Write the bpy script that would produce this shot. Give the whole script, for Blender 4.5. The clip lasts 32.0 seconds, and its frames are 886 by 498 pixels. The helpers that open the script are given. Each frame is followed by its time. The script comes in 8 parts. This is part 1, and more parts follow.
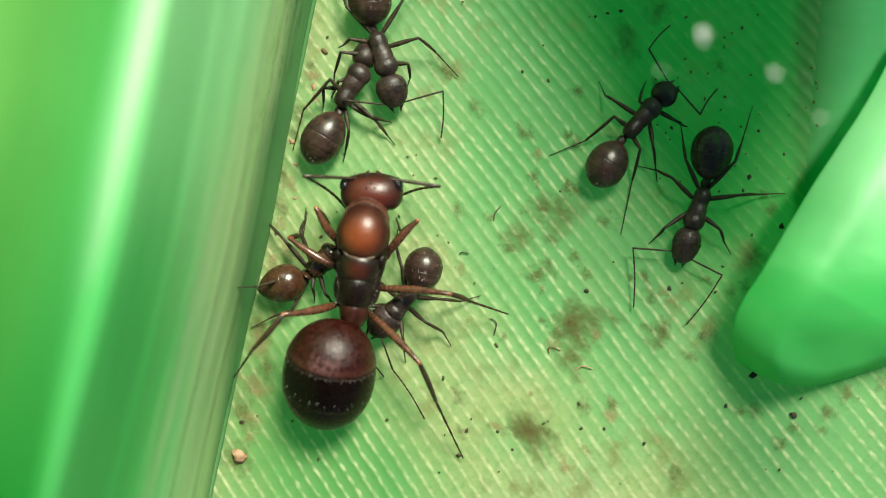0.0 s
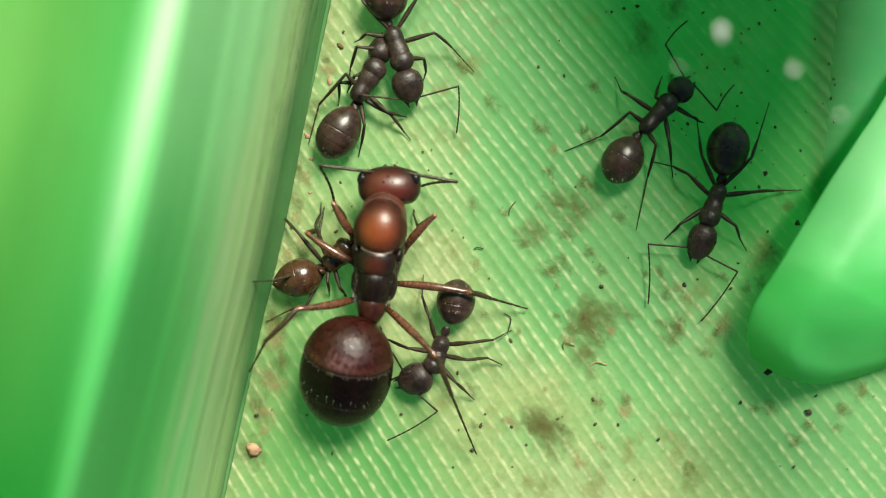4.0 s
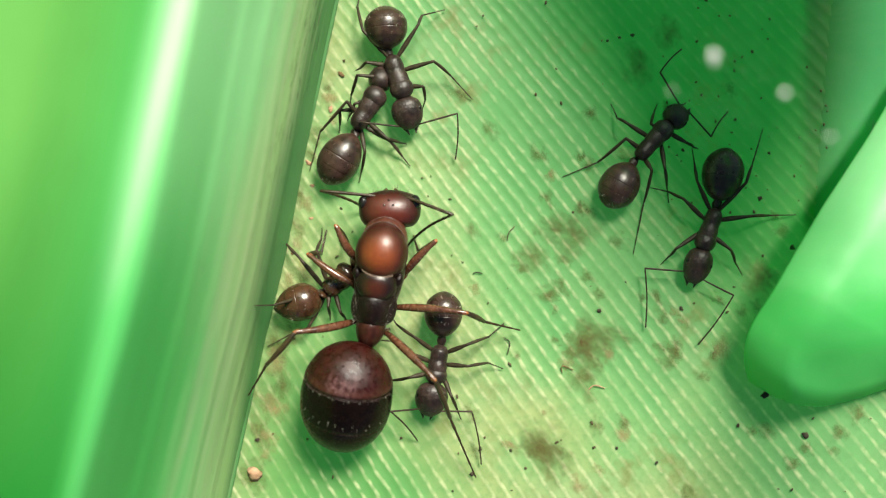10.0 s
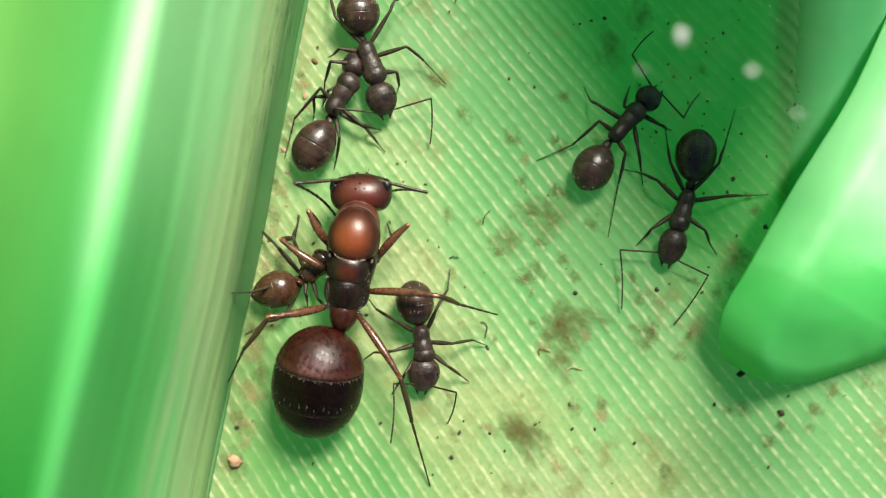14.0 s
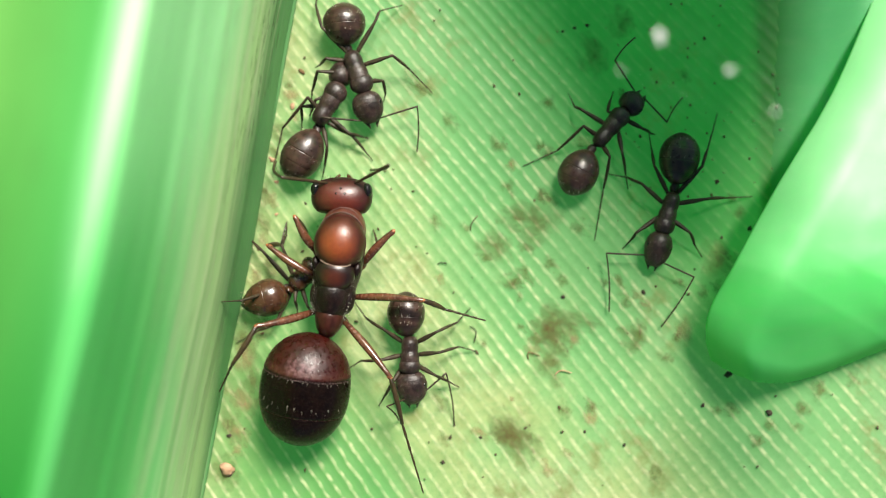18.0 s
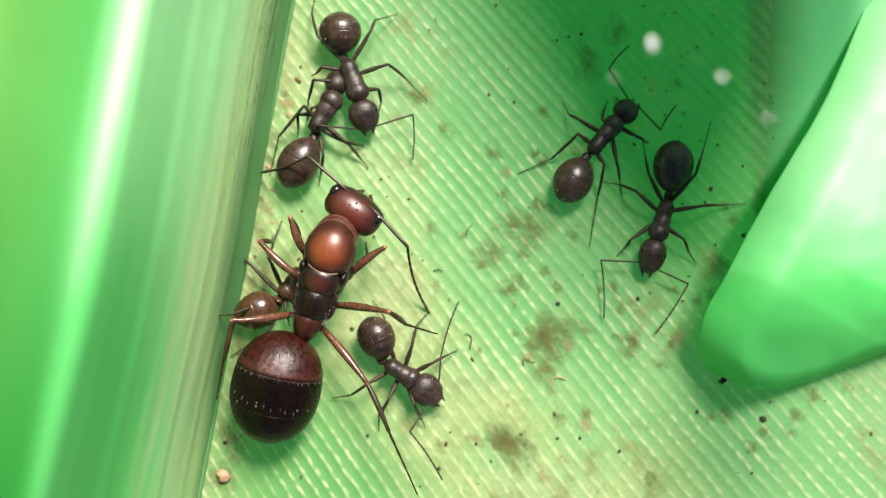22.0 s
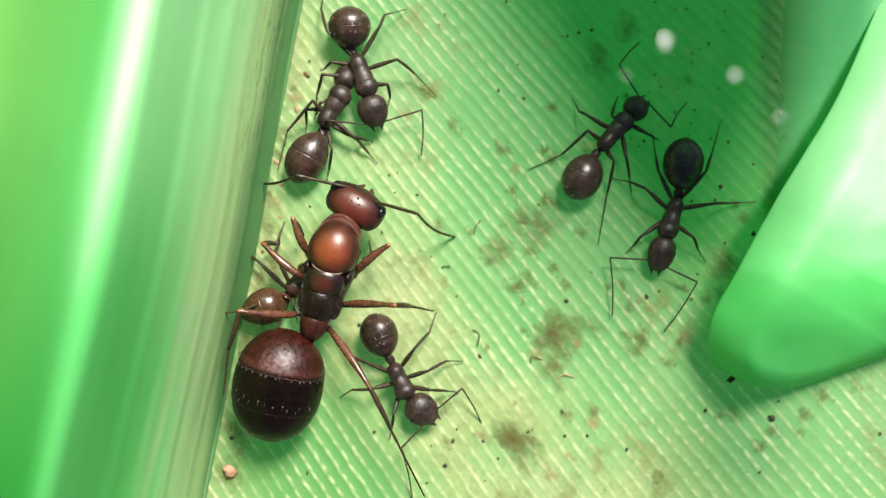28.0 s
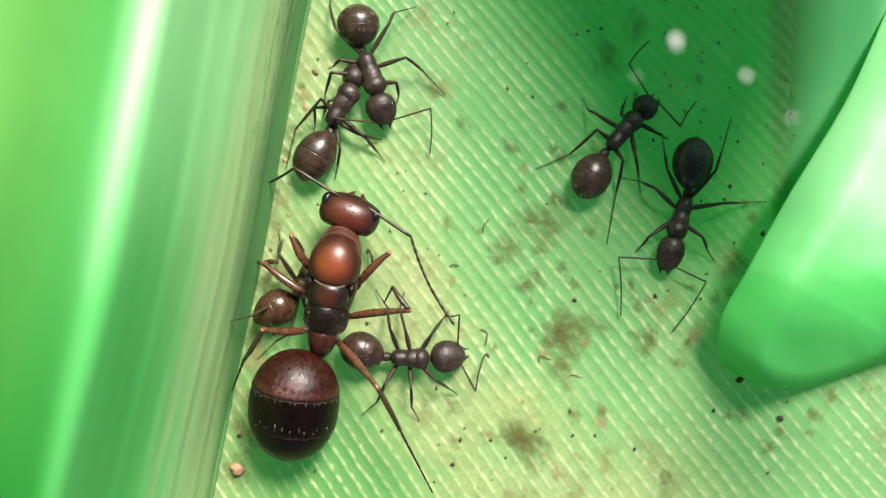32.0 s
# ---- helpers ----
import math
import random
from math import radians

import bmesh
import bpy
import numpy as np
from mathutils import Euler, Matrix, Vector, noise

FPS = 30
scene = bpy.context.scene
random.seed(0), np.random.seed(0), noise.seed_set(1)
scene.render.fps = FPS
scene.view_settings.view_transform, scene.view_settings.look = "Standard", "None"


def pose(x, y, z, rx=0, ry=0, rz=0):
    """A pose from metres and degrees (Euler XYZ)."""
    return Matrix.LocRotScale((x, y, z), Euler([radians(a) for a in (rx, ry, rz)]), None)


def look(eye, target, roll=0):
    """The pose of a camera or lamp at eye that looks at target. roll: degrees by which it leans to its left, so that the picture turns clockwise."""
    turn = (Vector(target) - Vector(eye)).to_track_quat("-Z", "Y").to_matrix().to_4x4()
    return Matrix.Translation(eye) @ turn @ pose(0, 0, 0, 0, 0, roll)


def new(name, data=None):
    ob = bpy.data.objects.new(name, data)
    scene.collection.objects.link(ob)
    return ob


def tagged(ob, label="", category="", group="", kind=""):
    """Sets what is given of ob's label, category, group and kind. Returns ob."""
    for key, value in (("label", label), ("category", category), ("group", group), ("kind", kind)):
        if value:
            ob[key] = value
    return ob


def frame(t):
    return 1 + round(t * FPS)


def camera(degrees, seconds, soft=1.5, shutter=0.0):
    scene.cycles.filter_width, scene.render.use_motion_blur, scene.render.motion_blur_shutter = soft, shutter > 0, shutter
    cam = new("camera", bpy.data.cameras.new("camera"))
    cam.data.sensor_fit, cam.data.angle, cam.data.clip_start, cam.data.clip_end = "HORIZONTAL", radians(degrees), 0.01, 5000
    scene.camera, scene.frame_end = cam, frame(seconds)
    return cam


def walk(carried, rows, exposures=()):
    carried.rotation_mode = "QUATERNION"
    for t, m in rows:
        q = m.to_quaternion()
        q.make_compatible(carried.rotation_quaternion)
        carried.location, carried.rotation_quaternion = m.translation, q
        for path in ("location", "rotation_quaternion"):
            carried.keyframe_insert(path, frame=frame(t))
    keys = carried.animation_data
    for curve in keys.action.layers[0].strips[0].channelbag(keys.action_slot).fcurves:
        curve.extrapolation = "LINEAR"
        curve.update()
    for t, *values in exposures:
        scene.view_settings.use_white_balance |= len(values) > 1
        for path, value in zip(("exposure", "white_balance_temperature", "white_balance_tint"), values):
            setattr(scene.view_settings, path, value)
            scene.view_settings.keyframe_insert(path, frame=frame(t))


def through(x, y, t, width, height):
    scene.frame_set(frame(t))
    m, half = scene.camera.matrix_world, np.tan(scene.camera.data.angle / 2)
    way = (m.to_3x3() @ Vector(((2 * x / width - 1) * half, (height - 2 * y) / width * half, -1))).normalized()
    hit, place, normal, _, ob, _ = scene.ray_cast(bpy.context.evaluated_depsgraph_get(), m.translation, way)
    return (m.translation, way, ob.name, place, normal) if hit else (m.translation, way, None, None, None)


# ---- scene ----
from mathutils import bvhtree

MM = 0.001  # the plan is drawn in millimetres

cam = camera(45, 32.0, soft=1.1)
cam.data.dof.use_dof = True
cam.data.dof.focus_distance = 0.0367
cam.data.dof.aperture_fstop = 27

# seconds, place in mm, turn in degrees
walk(cam, [(t, pose(x * MM, y * MM, z * MM, rx, ry, rz)) for t, x, y, z, rx, ry, rz in (
    (0, -0.099, 0.530, 37.303, -1.082, 0.195, 0.529),
    (0.5, -0.143, 0.503, 37.321, -1.269, 0.321, 0.456),
    (1, -0.144, 0.511, 37.351, -1.416, 0.487, 0.413),
    (1.5, -0.081, 0.520, 37.364, -1.442, 0.721, 0.452),
    (2, -0.247, 0.601, 37.287, -1.367, 0.815, 0.724),
    (2.5, -0.213, 0.658, 37.220, -1.510, 0.882, 0.760),
    (3, -0.229, 0.618, 37.290, -1.514, 0.802, 0.776),
    (3.5, -0.240, 0.591, 37.289, -1.472, 0.751, 0.772),
    (5.5, -0.237, 0.399, 37.626, -0.746, 0.938, 0.929),
    (6, -0.260, 0.299, 37.748, -0.251, 0.932, 0.952),
    (6.5, -0.350, 0.276, 37.770, 0.105, 0.845, 0.951),
    (7, -0.265, 0.165, 37.859, 0.332, 0.819, 0.813),
    (7.5, -0.290, 0.121, 37.871, 0.582, 0.639, 0.790),
    (8, -0.274, 0.132, 37.871, 0.679, 0.699, 0.776),
    (8.5, -0.300, 0.124, 37.859, 0.877, 0.790, 0.800),
    (9, -0.260, 0.179, 37.815, 0.765, 0.782, 0.804),
    (9.5, -0.251, 0.234, 37.809, 0.609, 0.762, 0.751),
    (10, -0.243, 0.215, 37.782, 0.475, 0.724, 0.673),
    (10.5, -0.167, 0.130, 37.811, 0.290, 0.488, 0.433),
    (11, -0.078, 0.088, 37.822, 0.201, 0.332, 0.147),
    (11.5, -0.078, 0.074, 37.800, 0.121, 0.245, 0.175),
    (12, -0.036, 0.043, 37.815, 0.078, 0.132, 0.141),
    (12.5, -0.036, 0.021, 37.844, 0.061, 0.032, 0.082),
    (13, 0.001, 0.001, 37.855, 0.018, 0.001, 0.000),
    (13.5, 0.025, -0.039, 37.887, 0.067, -0.035, -0.111),
    (14, 0.067, -0.091, 37.907, 0.119, -0.078, -0.238),
    (14.5, 0.104, -0.135, 37.985, 0.171, -0.183, -0.373),
    (16.5, 0.210, -0.300, 38.098, 0.583, -0.260, -0.698),
    (17, 0.253, -0.442, 38.190, 0.780, -0.403, -0.849),
    (17.5, 0.279, -0.528, 38.242, 0.952, -0.556, -1.038),
    (18, 0.295, -0.571, 38.276, 1.159, -0.346, -1.090),
    (18.5, 0.322, -0.560, 38.298, 1.249, -0.280, -1.039),
    (19, 0.311, -0.551, 38.280, 1.286, -0.269, -1.049),
    (19.5, 0.286, -0.604, 38.310, 1.375, -0.367, -1.159),
    (20, 0.298, -0.633, 38.369, 1.440, -0.176, -1.159),
    (20.5, 0.351, -0.691, 38.425, 1.515, -0.197, -1.140),
    (21, 0.330, -0.767, 38.472, 1.726, -0.343, -1.133),
    (21.5, 0.322, -0.733, 38.476, 1.783, -0.441, -1.155),
    (22, 0.343, -0.738, 38.472, 1.791, -0.505, -1.163),
    (22.5, 0.342, -0.744, 38.452, 1.856, -0.645, -1.186),
    (23, 0.357, -0.726, 38.454, 1.821, -0.586, -1.197),
    (23.5, 0.372, -0.705, 38.440, 1.748, -0.572, -1.161),
    (24, 0.334, -0.758, 38.425, 1.764, -0.616, -1.173),
    (24.5, 0.314, -0.707, 38.413, 1.689, -0.597, -1.100),
    (25, 0.283, -0.643, 38.363, 1.588, -0.548, -0.981),
    (25.5, 0.275, -0.630, 38.357, 1.523, -0.427, -0.918),
    (27.5, 0.251, -0.653, 38.394, 1.471, -0.297, -0.879),
    (28, 0.228, -0.610, 38.327, 1.406, -0.255, -0.773),
    (28.5, 0.211, -0.555, 38.319, 1.327, -0.179, -0.730),
    (29, 0.217, -0.533, 38.291, 1.281, -0.151, -0.677),
    (29.5, 0.193, -0.503, 38.252, 1.276, -0.152, -0.620),
    (30, 0.159, -0.474, 38.256, 1.191, -0.045, -0.518),
    (30.5, 0.116, -0.487, 38.279, 1.165, -0.111, -0.515),
    (31, 0.130, -0.430, 38.240, 1.100, -0.064, -0.512),
    (31.5, 0.105, -0.491, 38.288, 1.136, 0.006, -0.546),
    (32, 0.117, -0.446, 38.246, 1.098, 0.008, -0.554),
)], [(0, 0.5, 6500, 0), (3, 0.5, 6500, 3), (6, 0.6, 6500, 6), (10, 0.67, 6450, 8), (14, 0.7, 6450, 10), (19, 0.84, 6350, 14), (25, 0.87, 6300, 16), (32, 0.8, 6350, 14)])

# ---- light: bright hazy sky over an opening between leaves, soft sun from beyond ----
SUN_WAY = Vector((0.34, 0.70, 1.0)).normalized()
world = bpy.data.worlds.new("sky")
scene.world = world
world.use_nodes = True
wn = world.node_tree.nodes
sky = wn.new("ShaderNodeTexSky")
sky.sky_type, sky.sun_disc = "NISHITA", False
sky.sun_elevation = math.asin(SUN_WAY.z)
sky.sun_rotation = math.atan2(SUN_WAY.x, SUN_WAY.y)
wn["Background"].inputs["Strength"].default_value = 0.036
world.node_tree.links.new(sky.outputs[0], wn["Background"].inputs["Color"])
sun = new("sun", bpy.data.lights.new("sun", "SUN"))
sun.data.energy, sun.data.angle, sun.data.color = 5.5, radians(19), (1.0, 0.95, 0.82)
sun.matrix_world = look(SUN_WAY, (0, 0, 0))


# ---- materials ----
class Mat:
    """A small node builder."""

    def __init__(self, name):
        self.m = bpy.data.materials.new(name)
        self.m.use_nodes = True
        self.t = self.m.node_tree
        self.bsdf = self.t.nodes["Principled BSDF"]
        self.coord = self.node("ShaderNodeTexCoord").outputs["Object"]

    def node(self, kind, **inputs):
        n = self.t.nodes.new(kind)
        for key, value in inputs.items():
            self.put(n.inputs[key.replace("_", " ")], value)
        return n

    def put(self, socket, value):
        if isinstance(value, bpy.types.NodeSocket):
            self.t.links.new(value, socket)
        else:
            socket.default_value = value

    def mapped(self, scale=(1, 1, 1), turn=0.0):
        n = self.node("ShaderNodeMapping", Vector=self.coord)
        n.inputs["Scale"].default_value = scale
        n.inputs["Rotation"].default_value = (0, 0, turn)
        return n.outputs[0]

    def fbm(self, scale, detail=3.0, vector=None, rough=0.55):
        n = self.node("ShaderNodeTexNoise", Scale=scale, Detail=detail, Roughness=rough, Vector=vector or self.coord)
        return n.outputs["Fac"]

    def ramp(self, fac, stops):
        n = self.node("ShaderNodeValToRGB", Fac=fac)
        e = n.color_ramp.elements
        while len(e) < len(stops):
            e.new(0.5)
        for s, (pos, col) in zip(e, stops):
            s.position = pos
            s.color = (*col, 1) if len(col) == 3 else col
        return n.outputs["Color"]

    def grey(self, fac, lo, hi):
        return self.ramp(fac, [(lo, (0, 0, 0)), (hi, (1, 1, 1))])

    def mix(self, fac, a, b, blend="MIX"):
        n = self.t.nodes.new("ShaderNodeMix")
        n.data_type, n.blend_type = "RGBA", blend
        self.put(n.inputs[0], fac)
        self.put(n.inputs[6], (*a, 1) if isinstance(a, tuple) and len(a) == 3 else a)
        self.put(n.inputs[7], (*b, 1) if isinstance(b, tuple) and len(b) == 3 else b)
        return n.outputs[2]

    def math(self, op, a, b=0.0):
        n = self.t.nodes.new("ShaderNodeMath")
        n.operation = op
        self.put(n.inputs[0], a)
        self.put(n.inputs[1], b)
        return n.outputs[0]

    def bump(self, height, strength=0.3, distance=0.00003):
        n = self.node("ShaderNodeBump", Height=height, Strength=strength, Distance=distance)
        self.put(self.bsdf.inputs["Normal"], n.outputs[0])
        return n.outputs[0]

    def leafy(self, colour, through, share):
        """Lets light through: a translucent share of its own colour."""
        tr = self.node("ShaderNodeBsdfTranslucent", Color=through)
        mx = self.node("ShaderNodeMixShader", Fac=share)
        self.t.links.new(self.bsdf.outputs[0], mx.inputs[1])
        self.t.links.new(tr.outputs[0], mx.inputs[2])
        self.put(self.bsdf.inputs["Base Color"], colour)
        self.t.links.new(mx.outputs[0], self.t.nodes["Material Output"].inputs["Surface"])

    def surface(self, colour, rough=0.5, spec=0.5):
        self.put(self.bsdf.inputs["Base Color"], (*colour, 1) if isinstance(colour, tuple) and len(colour) == 3 else colour)
        self.put(self.bsdf.inputs["Roughness"], rough)
        self.put(self.bsdf.inputs["Specular IOR Level"], spec)
        return self


VEIN = radians(-53)  # the veins' direction on the leaf floor
PITCH = 0.41 * MM
FAN = 9.0  # the veins spread towards the tip, per metre


def leaf_floor_material():
    k = Mat("leaf_blade")
    # in the leaf's own axes: x along the veins, y across
    v = k.node("ShaderNodeSeparateXYZ", Vector=k.coord)
    across = k.math("MULTIPLY", v.outputs[1], k.math("SUBTRACT", 1.0, k.math("MULTIPLY", v.outputs[0], FAN)))
    wobble = k.math("MULTIPLY", k.math("ADD", k.math("SUBTRACT", k.fbm(160), 0.5), k.math("MULTIPLY", k.math("SUBTRACT", k.fbm(2400, 2), 0.5), 0.45)), 0.0003)
    line = k.math("COSINE", k.math("MULTIPLY", k.math("ADD", across, wobble), 2 * math.pi / PITCH))
    jitter = k.math("MULTIPLY", k.fbm(1.0, 2, k.mapped((300, 1500, 300))), 0.0010)
    bead = k.math("COSINE", k.math("MULTIPLY", k.math("ADD", v.outputs[0], jitter), 2 * math.pi / (0.52 * MM)))
    patch = k.fbm(190, 3)
    speck = k.fbm(2600, 2)
    rib = k.math("MULTIPLY", k.grey(line, 0.5, 1.0), k.grey(k.fbm(1.0, 3, k.mapped((800, 1000, 300))), 0.32, 0.64))
    bright = k.math("ADD", k.math("MULTIPLY", k.math("ADD", bead, 1.0), 0.16), k.math("ADD", k.math("MULTIPLY", patch, 0.75), k.math("MULTIPLY", speck, 0.7)))
    dash = k.math("MULTIPLY", k.grey(line, 0.35, 1.0), k.grey(bright, 0.56, 1.0))
    broad = k.fbm(125, 4)
    fresh = k.ramp(broad, [(0.34, (0.13, 0.34, 0.12)), (0.46, (0.24, 0.40, 0.16)), (0.56, (0.36, 0.42, 0.18)), (0.68, (0.48, 0.455, 0.22))])
    mint = k.math("ADD", k.math("MULTIPLY", v.outputs[1], 1 / (9 * MM)), k.math("MULTIPLY", k.fbm(210, 3), 0.5))
    fresh = k.mix(k.math("MULTIPLY", k.grey(mint, 0.25, 0.75), 0.8), fresh, (0.17, 0.36, 0.145))
    # a ragged zone of darker green at the lower left
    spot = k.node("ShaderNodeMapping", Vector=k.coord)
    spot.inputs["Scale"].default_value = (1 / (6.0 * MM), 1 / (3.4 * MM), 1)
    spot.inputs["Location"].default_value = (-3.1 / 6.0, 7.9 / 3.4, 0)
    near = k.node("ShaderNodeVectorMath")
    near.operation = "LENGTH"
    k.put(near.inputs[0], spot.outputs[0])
    green_zone = k.ramp(k.math("ADD", k.math("MULTIPLY", near.outputs["Value"], 0.5), k.math("MULTIPLY", k.math("SUBTRACT", k.fbm(330, 4), 0.5), 0.7)), [(0.2, (1, 1, 1)), (0.62, (0, 0, 0))])
    fresh = k.mix(k.math("MULTIPLY", green_zone, 0.8), fresh, (0.09, 0.27, 0.07))
    # deeper green towards the upper end of the veins
    deep_green = k.math("MULTIPLY", k.grey(k.math("ADD", k.math("MULTIPLY", v.outputs[1], 1 / (10 * MM)), k.math("MULTIPLY", k.math("SUBTRACT", k.fbm(220, 3), 0.5), 0.5)), 0.08, 0.36), k.ramp(k.math("ADD", k.math("MULTIPLY", v.outputs[0], 1 / (20 * MM)), 0.5), [(0.45, (1, 1, 1)), (0.8, (0, 0, 0))]))
    fresh = k.mix(k.math("MULTIPLY", deep_green, 0.6), fresh, (0.11, 0.31, 0.10))
    # deep shade over the far part put into the colour, its veins faded
    far_shade = k.math("MULTIPLY", k.grey(k.math("ADD", k.math("MULTIPLY", v.outputs[1], 1 / (10 * MM)), k.math("MULTIPLY", k.math("SUBTRACT", k.fbm(300, 3), 0.5), 0.4)), 0.56, 0.84), k.ramp(k.math("ADD", k.math("MULTIPLY", v.outputs[0], 1 / (20 * MM)), 0.5), [(0.74, (1, 1, 1)), (0.96, (0, 0, 0))]))
    fresh = k.mix(k.math("MULTIPLY", far_shade, 0.85), fresh, k.mix(k.grey(k.fbm(500, 4), 0.35, 0.65), (0.045, 0.25, 0.05), (0.075, 0.31, 0.08)))
    # dry and yellowed along the foot of the sheath
    off = k.math("ADD", k.math("ADD", k.math("MULTIPLY", v.outputs[0], 0.75), k.math("MULTIPLY", v.outputs[1], 0.663)), 6.25 * MM)
    dry = k.math("ADD", k.math("MULTIPLY", off, 1 / (6 * MM)), k.math("MULTIPLY", k.math("SUBTRACT", k.fbm(420, 4), 0.5), 0.3))
    dry = k.ramp(dry, [(0.04, (1, 1, 1)), (0.34, (0, 0, 0))])
    fresh = k.mix(k.math("MULTIPLY", dry, 0.42), fresh, (0.33, 0.37, 0.15))
    shown = k.math("SUBTRACT", 1.0, k.math("MULTIPLY", far_shade, 0.85))
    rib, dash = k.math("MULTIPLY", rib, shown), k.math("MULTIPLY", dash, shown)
    col = k.mix(k.math("MULTIPLY", rib, 0.19), fresh, (0.60, 0.62, 0.32))
    col = k.mix(k.math("MULTIPLY", k.math("MULTIPLY", dash, k.grey(k.fbm(330, 4), 0.36, 0.62)), 0.68), col, (0.84, 0.80, 0.50))
    grain = k.fbm(4200, 4, rough=0.7)
    col = k.mix(k.math("MULTIPLY", k.grey(grain, 0.46, 0.72), 0.5), col, (0.12, 0.24, 0.09))
    film = k.grey(k.fbm(150, 4, rough=0.6), 0.52, 0.7)
    col = k.mix(k.math("MULTIPLY", film, 0.32), col, (0.36, 0.40, 0.24))
    stain = k.math("MULTIPLY", k.grey(k.fbm(900, 5, rough=0.65), 0.5, 0.66), k.grey(k.fbm(150, 2), 0.5, 0.6))
    col = k.mix(k.math("MULTIPLY", stain, 0.7), col, (0.20, 0.12, 0.04))
    k.surface(col, 0.5, 0.35)
    k.put(k.bsdf.inputs["Roughness"], k.math("ADD", 0.38, k.math("MULTIPLY", grain, 0.3)))
    k.bump(k.fbm(3000, 3), 0.25)
    k.leafy(col, k.mix(k.math("SUBTRACT", 0.86, k.math("MULTIPLY", dry, 0.25)), col, k.mix(far_shade, (0.05, 0.50, 0.11), (0.012, 0.46, 0.07))), 0.42)
    return k.m


def leaf_wall_material(name, pale, deep, share=0.45, streak=1.0, base=False, gloss=0.42, clear=(0.04, 0.60, 0.10), glare=None, deep_green=None):
    k = Mat(name)
    s = k.fbm(1.0, 4, k.mapped((110, 2600, 2600)))
    b = k.fbm(1.0, 3, k.mapped((40, 300, 300)))
    col = k.mix(k.grey(b, 0.3, 0.7), deep, pale)
    through_mix = 0.8
    if glare:
        # a pale glare painted into the colour over the far end
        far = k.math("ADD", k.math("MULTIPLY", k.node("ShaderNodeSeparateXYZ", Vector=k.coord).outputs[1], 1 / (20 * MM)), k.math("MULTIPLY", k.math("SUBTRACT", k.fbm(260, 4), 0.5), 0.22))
        pale_mask = k.grey(k.math("ADD", far, 0.5), 0.5 + glare[0] / 20, 0.5 + glare[1] / 20)
        col = k.mix(k.math("MULTIPLY", pale_mask, 0.8), col, (0.56, 0.97, 0.58))
        through_mix = k.math("SUBTRACT", 0.8, k.math("MULTIPLY", pale_mask, 0.5))
    if deep_green:
        # deep green where the margin leaves the blade, to match its painted shade, paler further out
        out = k.node("ShaderNodeSeparateXYZ", Vector=k.coord).outputs
        rise = k.math("SUBTRACT", out[0], k.math("MULTIPLY", out[1], 0.1))
        pale_part = k.grey(k.math("ADD", k.math("MULTIPLY", rise, 1 / (20 * MM)), k.math("MULTIPLY", k.math("SUBTRACT", k.fbm(240, 4), 0.5), 0.06)), deep_green[0] / 20, deep_green[1] / 20)
        col = k.mix(pale_part, (0.05, 0.27, 0.06), col)
        clear = k.mix(pale_part, (0.015, 0.46, 0.075), clear)
    if base:
        # bands along the sheath, by the way out from its foot; crease shade is in the foot colours
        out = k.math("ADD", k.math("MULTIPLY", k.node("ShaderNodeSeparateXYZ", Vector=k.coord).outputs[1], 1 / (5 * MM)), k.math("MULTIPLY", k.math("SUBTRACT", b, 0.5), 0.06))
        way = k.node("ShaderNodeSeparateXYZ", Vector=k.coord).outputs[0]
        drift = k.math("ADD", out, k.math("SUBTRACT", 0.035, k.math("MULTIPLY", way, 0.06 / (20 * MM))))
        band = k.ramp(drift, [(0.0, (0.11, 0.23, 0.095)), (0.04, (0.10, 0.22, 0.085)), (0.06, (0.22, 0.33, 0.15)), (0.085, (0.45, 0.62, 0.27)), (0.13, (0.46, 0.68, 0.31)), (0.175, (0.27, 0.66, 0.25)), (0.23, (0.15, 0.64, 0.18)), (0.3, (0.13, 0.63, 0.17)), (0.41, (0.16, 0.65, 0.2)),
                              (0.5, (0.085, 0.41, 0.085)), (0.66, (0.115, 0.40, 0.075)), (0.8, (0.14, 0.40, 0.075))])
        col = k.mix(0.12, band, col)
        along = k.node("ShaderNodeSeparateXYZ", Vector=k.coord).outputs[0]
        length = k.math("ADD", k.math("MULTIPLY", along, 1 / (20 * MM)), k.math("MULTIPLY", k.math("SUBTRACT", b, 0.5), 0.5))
        # upper end painted brighter, for the light that falls there
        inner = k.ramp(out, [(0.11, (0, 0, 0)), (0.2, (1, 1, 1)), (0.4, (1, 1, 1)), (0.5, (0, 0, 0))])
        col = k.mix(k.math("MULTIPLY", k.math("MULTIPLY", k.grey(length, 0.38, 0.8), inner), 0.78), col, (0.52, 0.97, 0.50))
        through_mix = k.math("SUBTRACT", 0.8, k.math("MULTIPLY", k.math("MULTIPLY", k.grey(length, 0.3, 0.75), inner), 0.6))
        # lower end painted darker, standing in for shade
        low_shade = k.ramp(out, [(0.14, (0.1, 0.1, 0.1)), (0.26, (0.42, 0.42, 0.42)), (0.38, (0.45, 0.45, 0.45)), (0.46, (0.95, 0.95, 0.95))])
        col = k.mix(k.math("MULTIPLY", k.ramp(length, [(0.12, (1, 1, 1)), (0.6, (0, 0, 0))]), low_shade), col, (0.02, 0.22, 0.03))
        # a painted highlight along the ridge, dying out towards the lower end
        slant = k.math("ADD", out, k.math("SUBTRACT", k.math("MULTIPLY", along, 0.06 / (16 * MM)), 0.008))
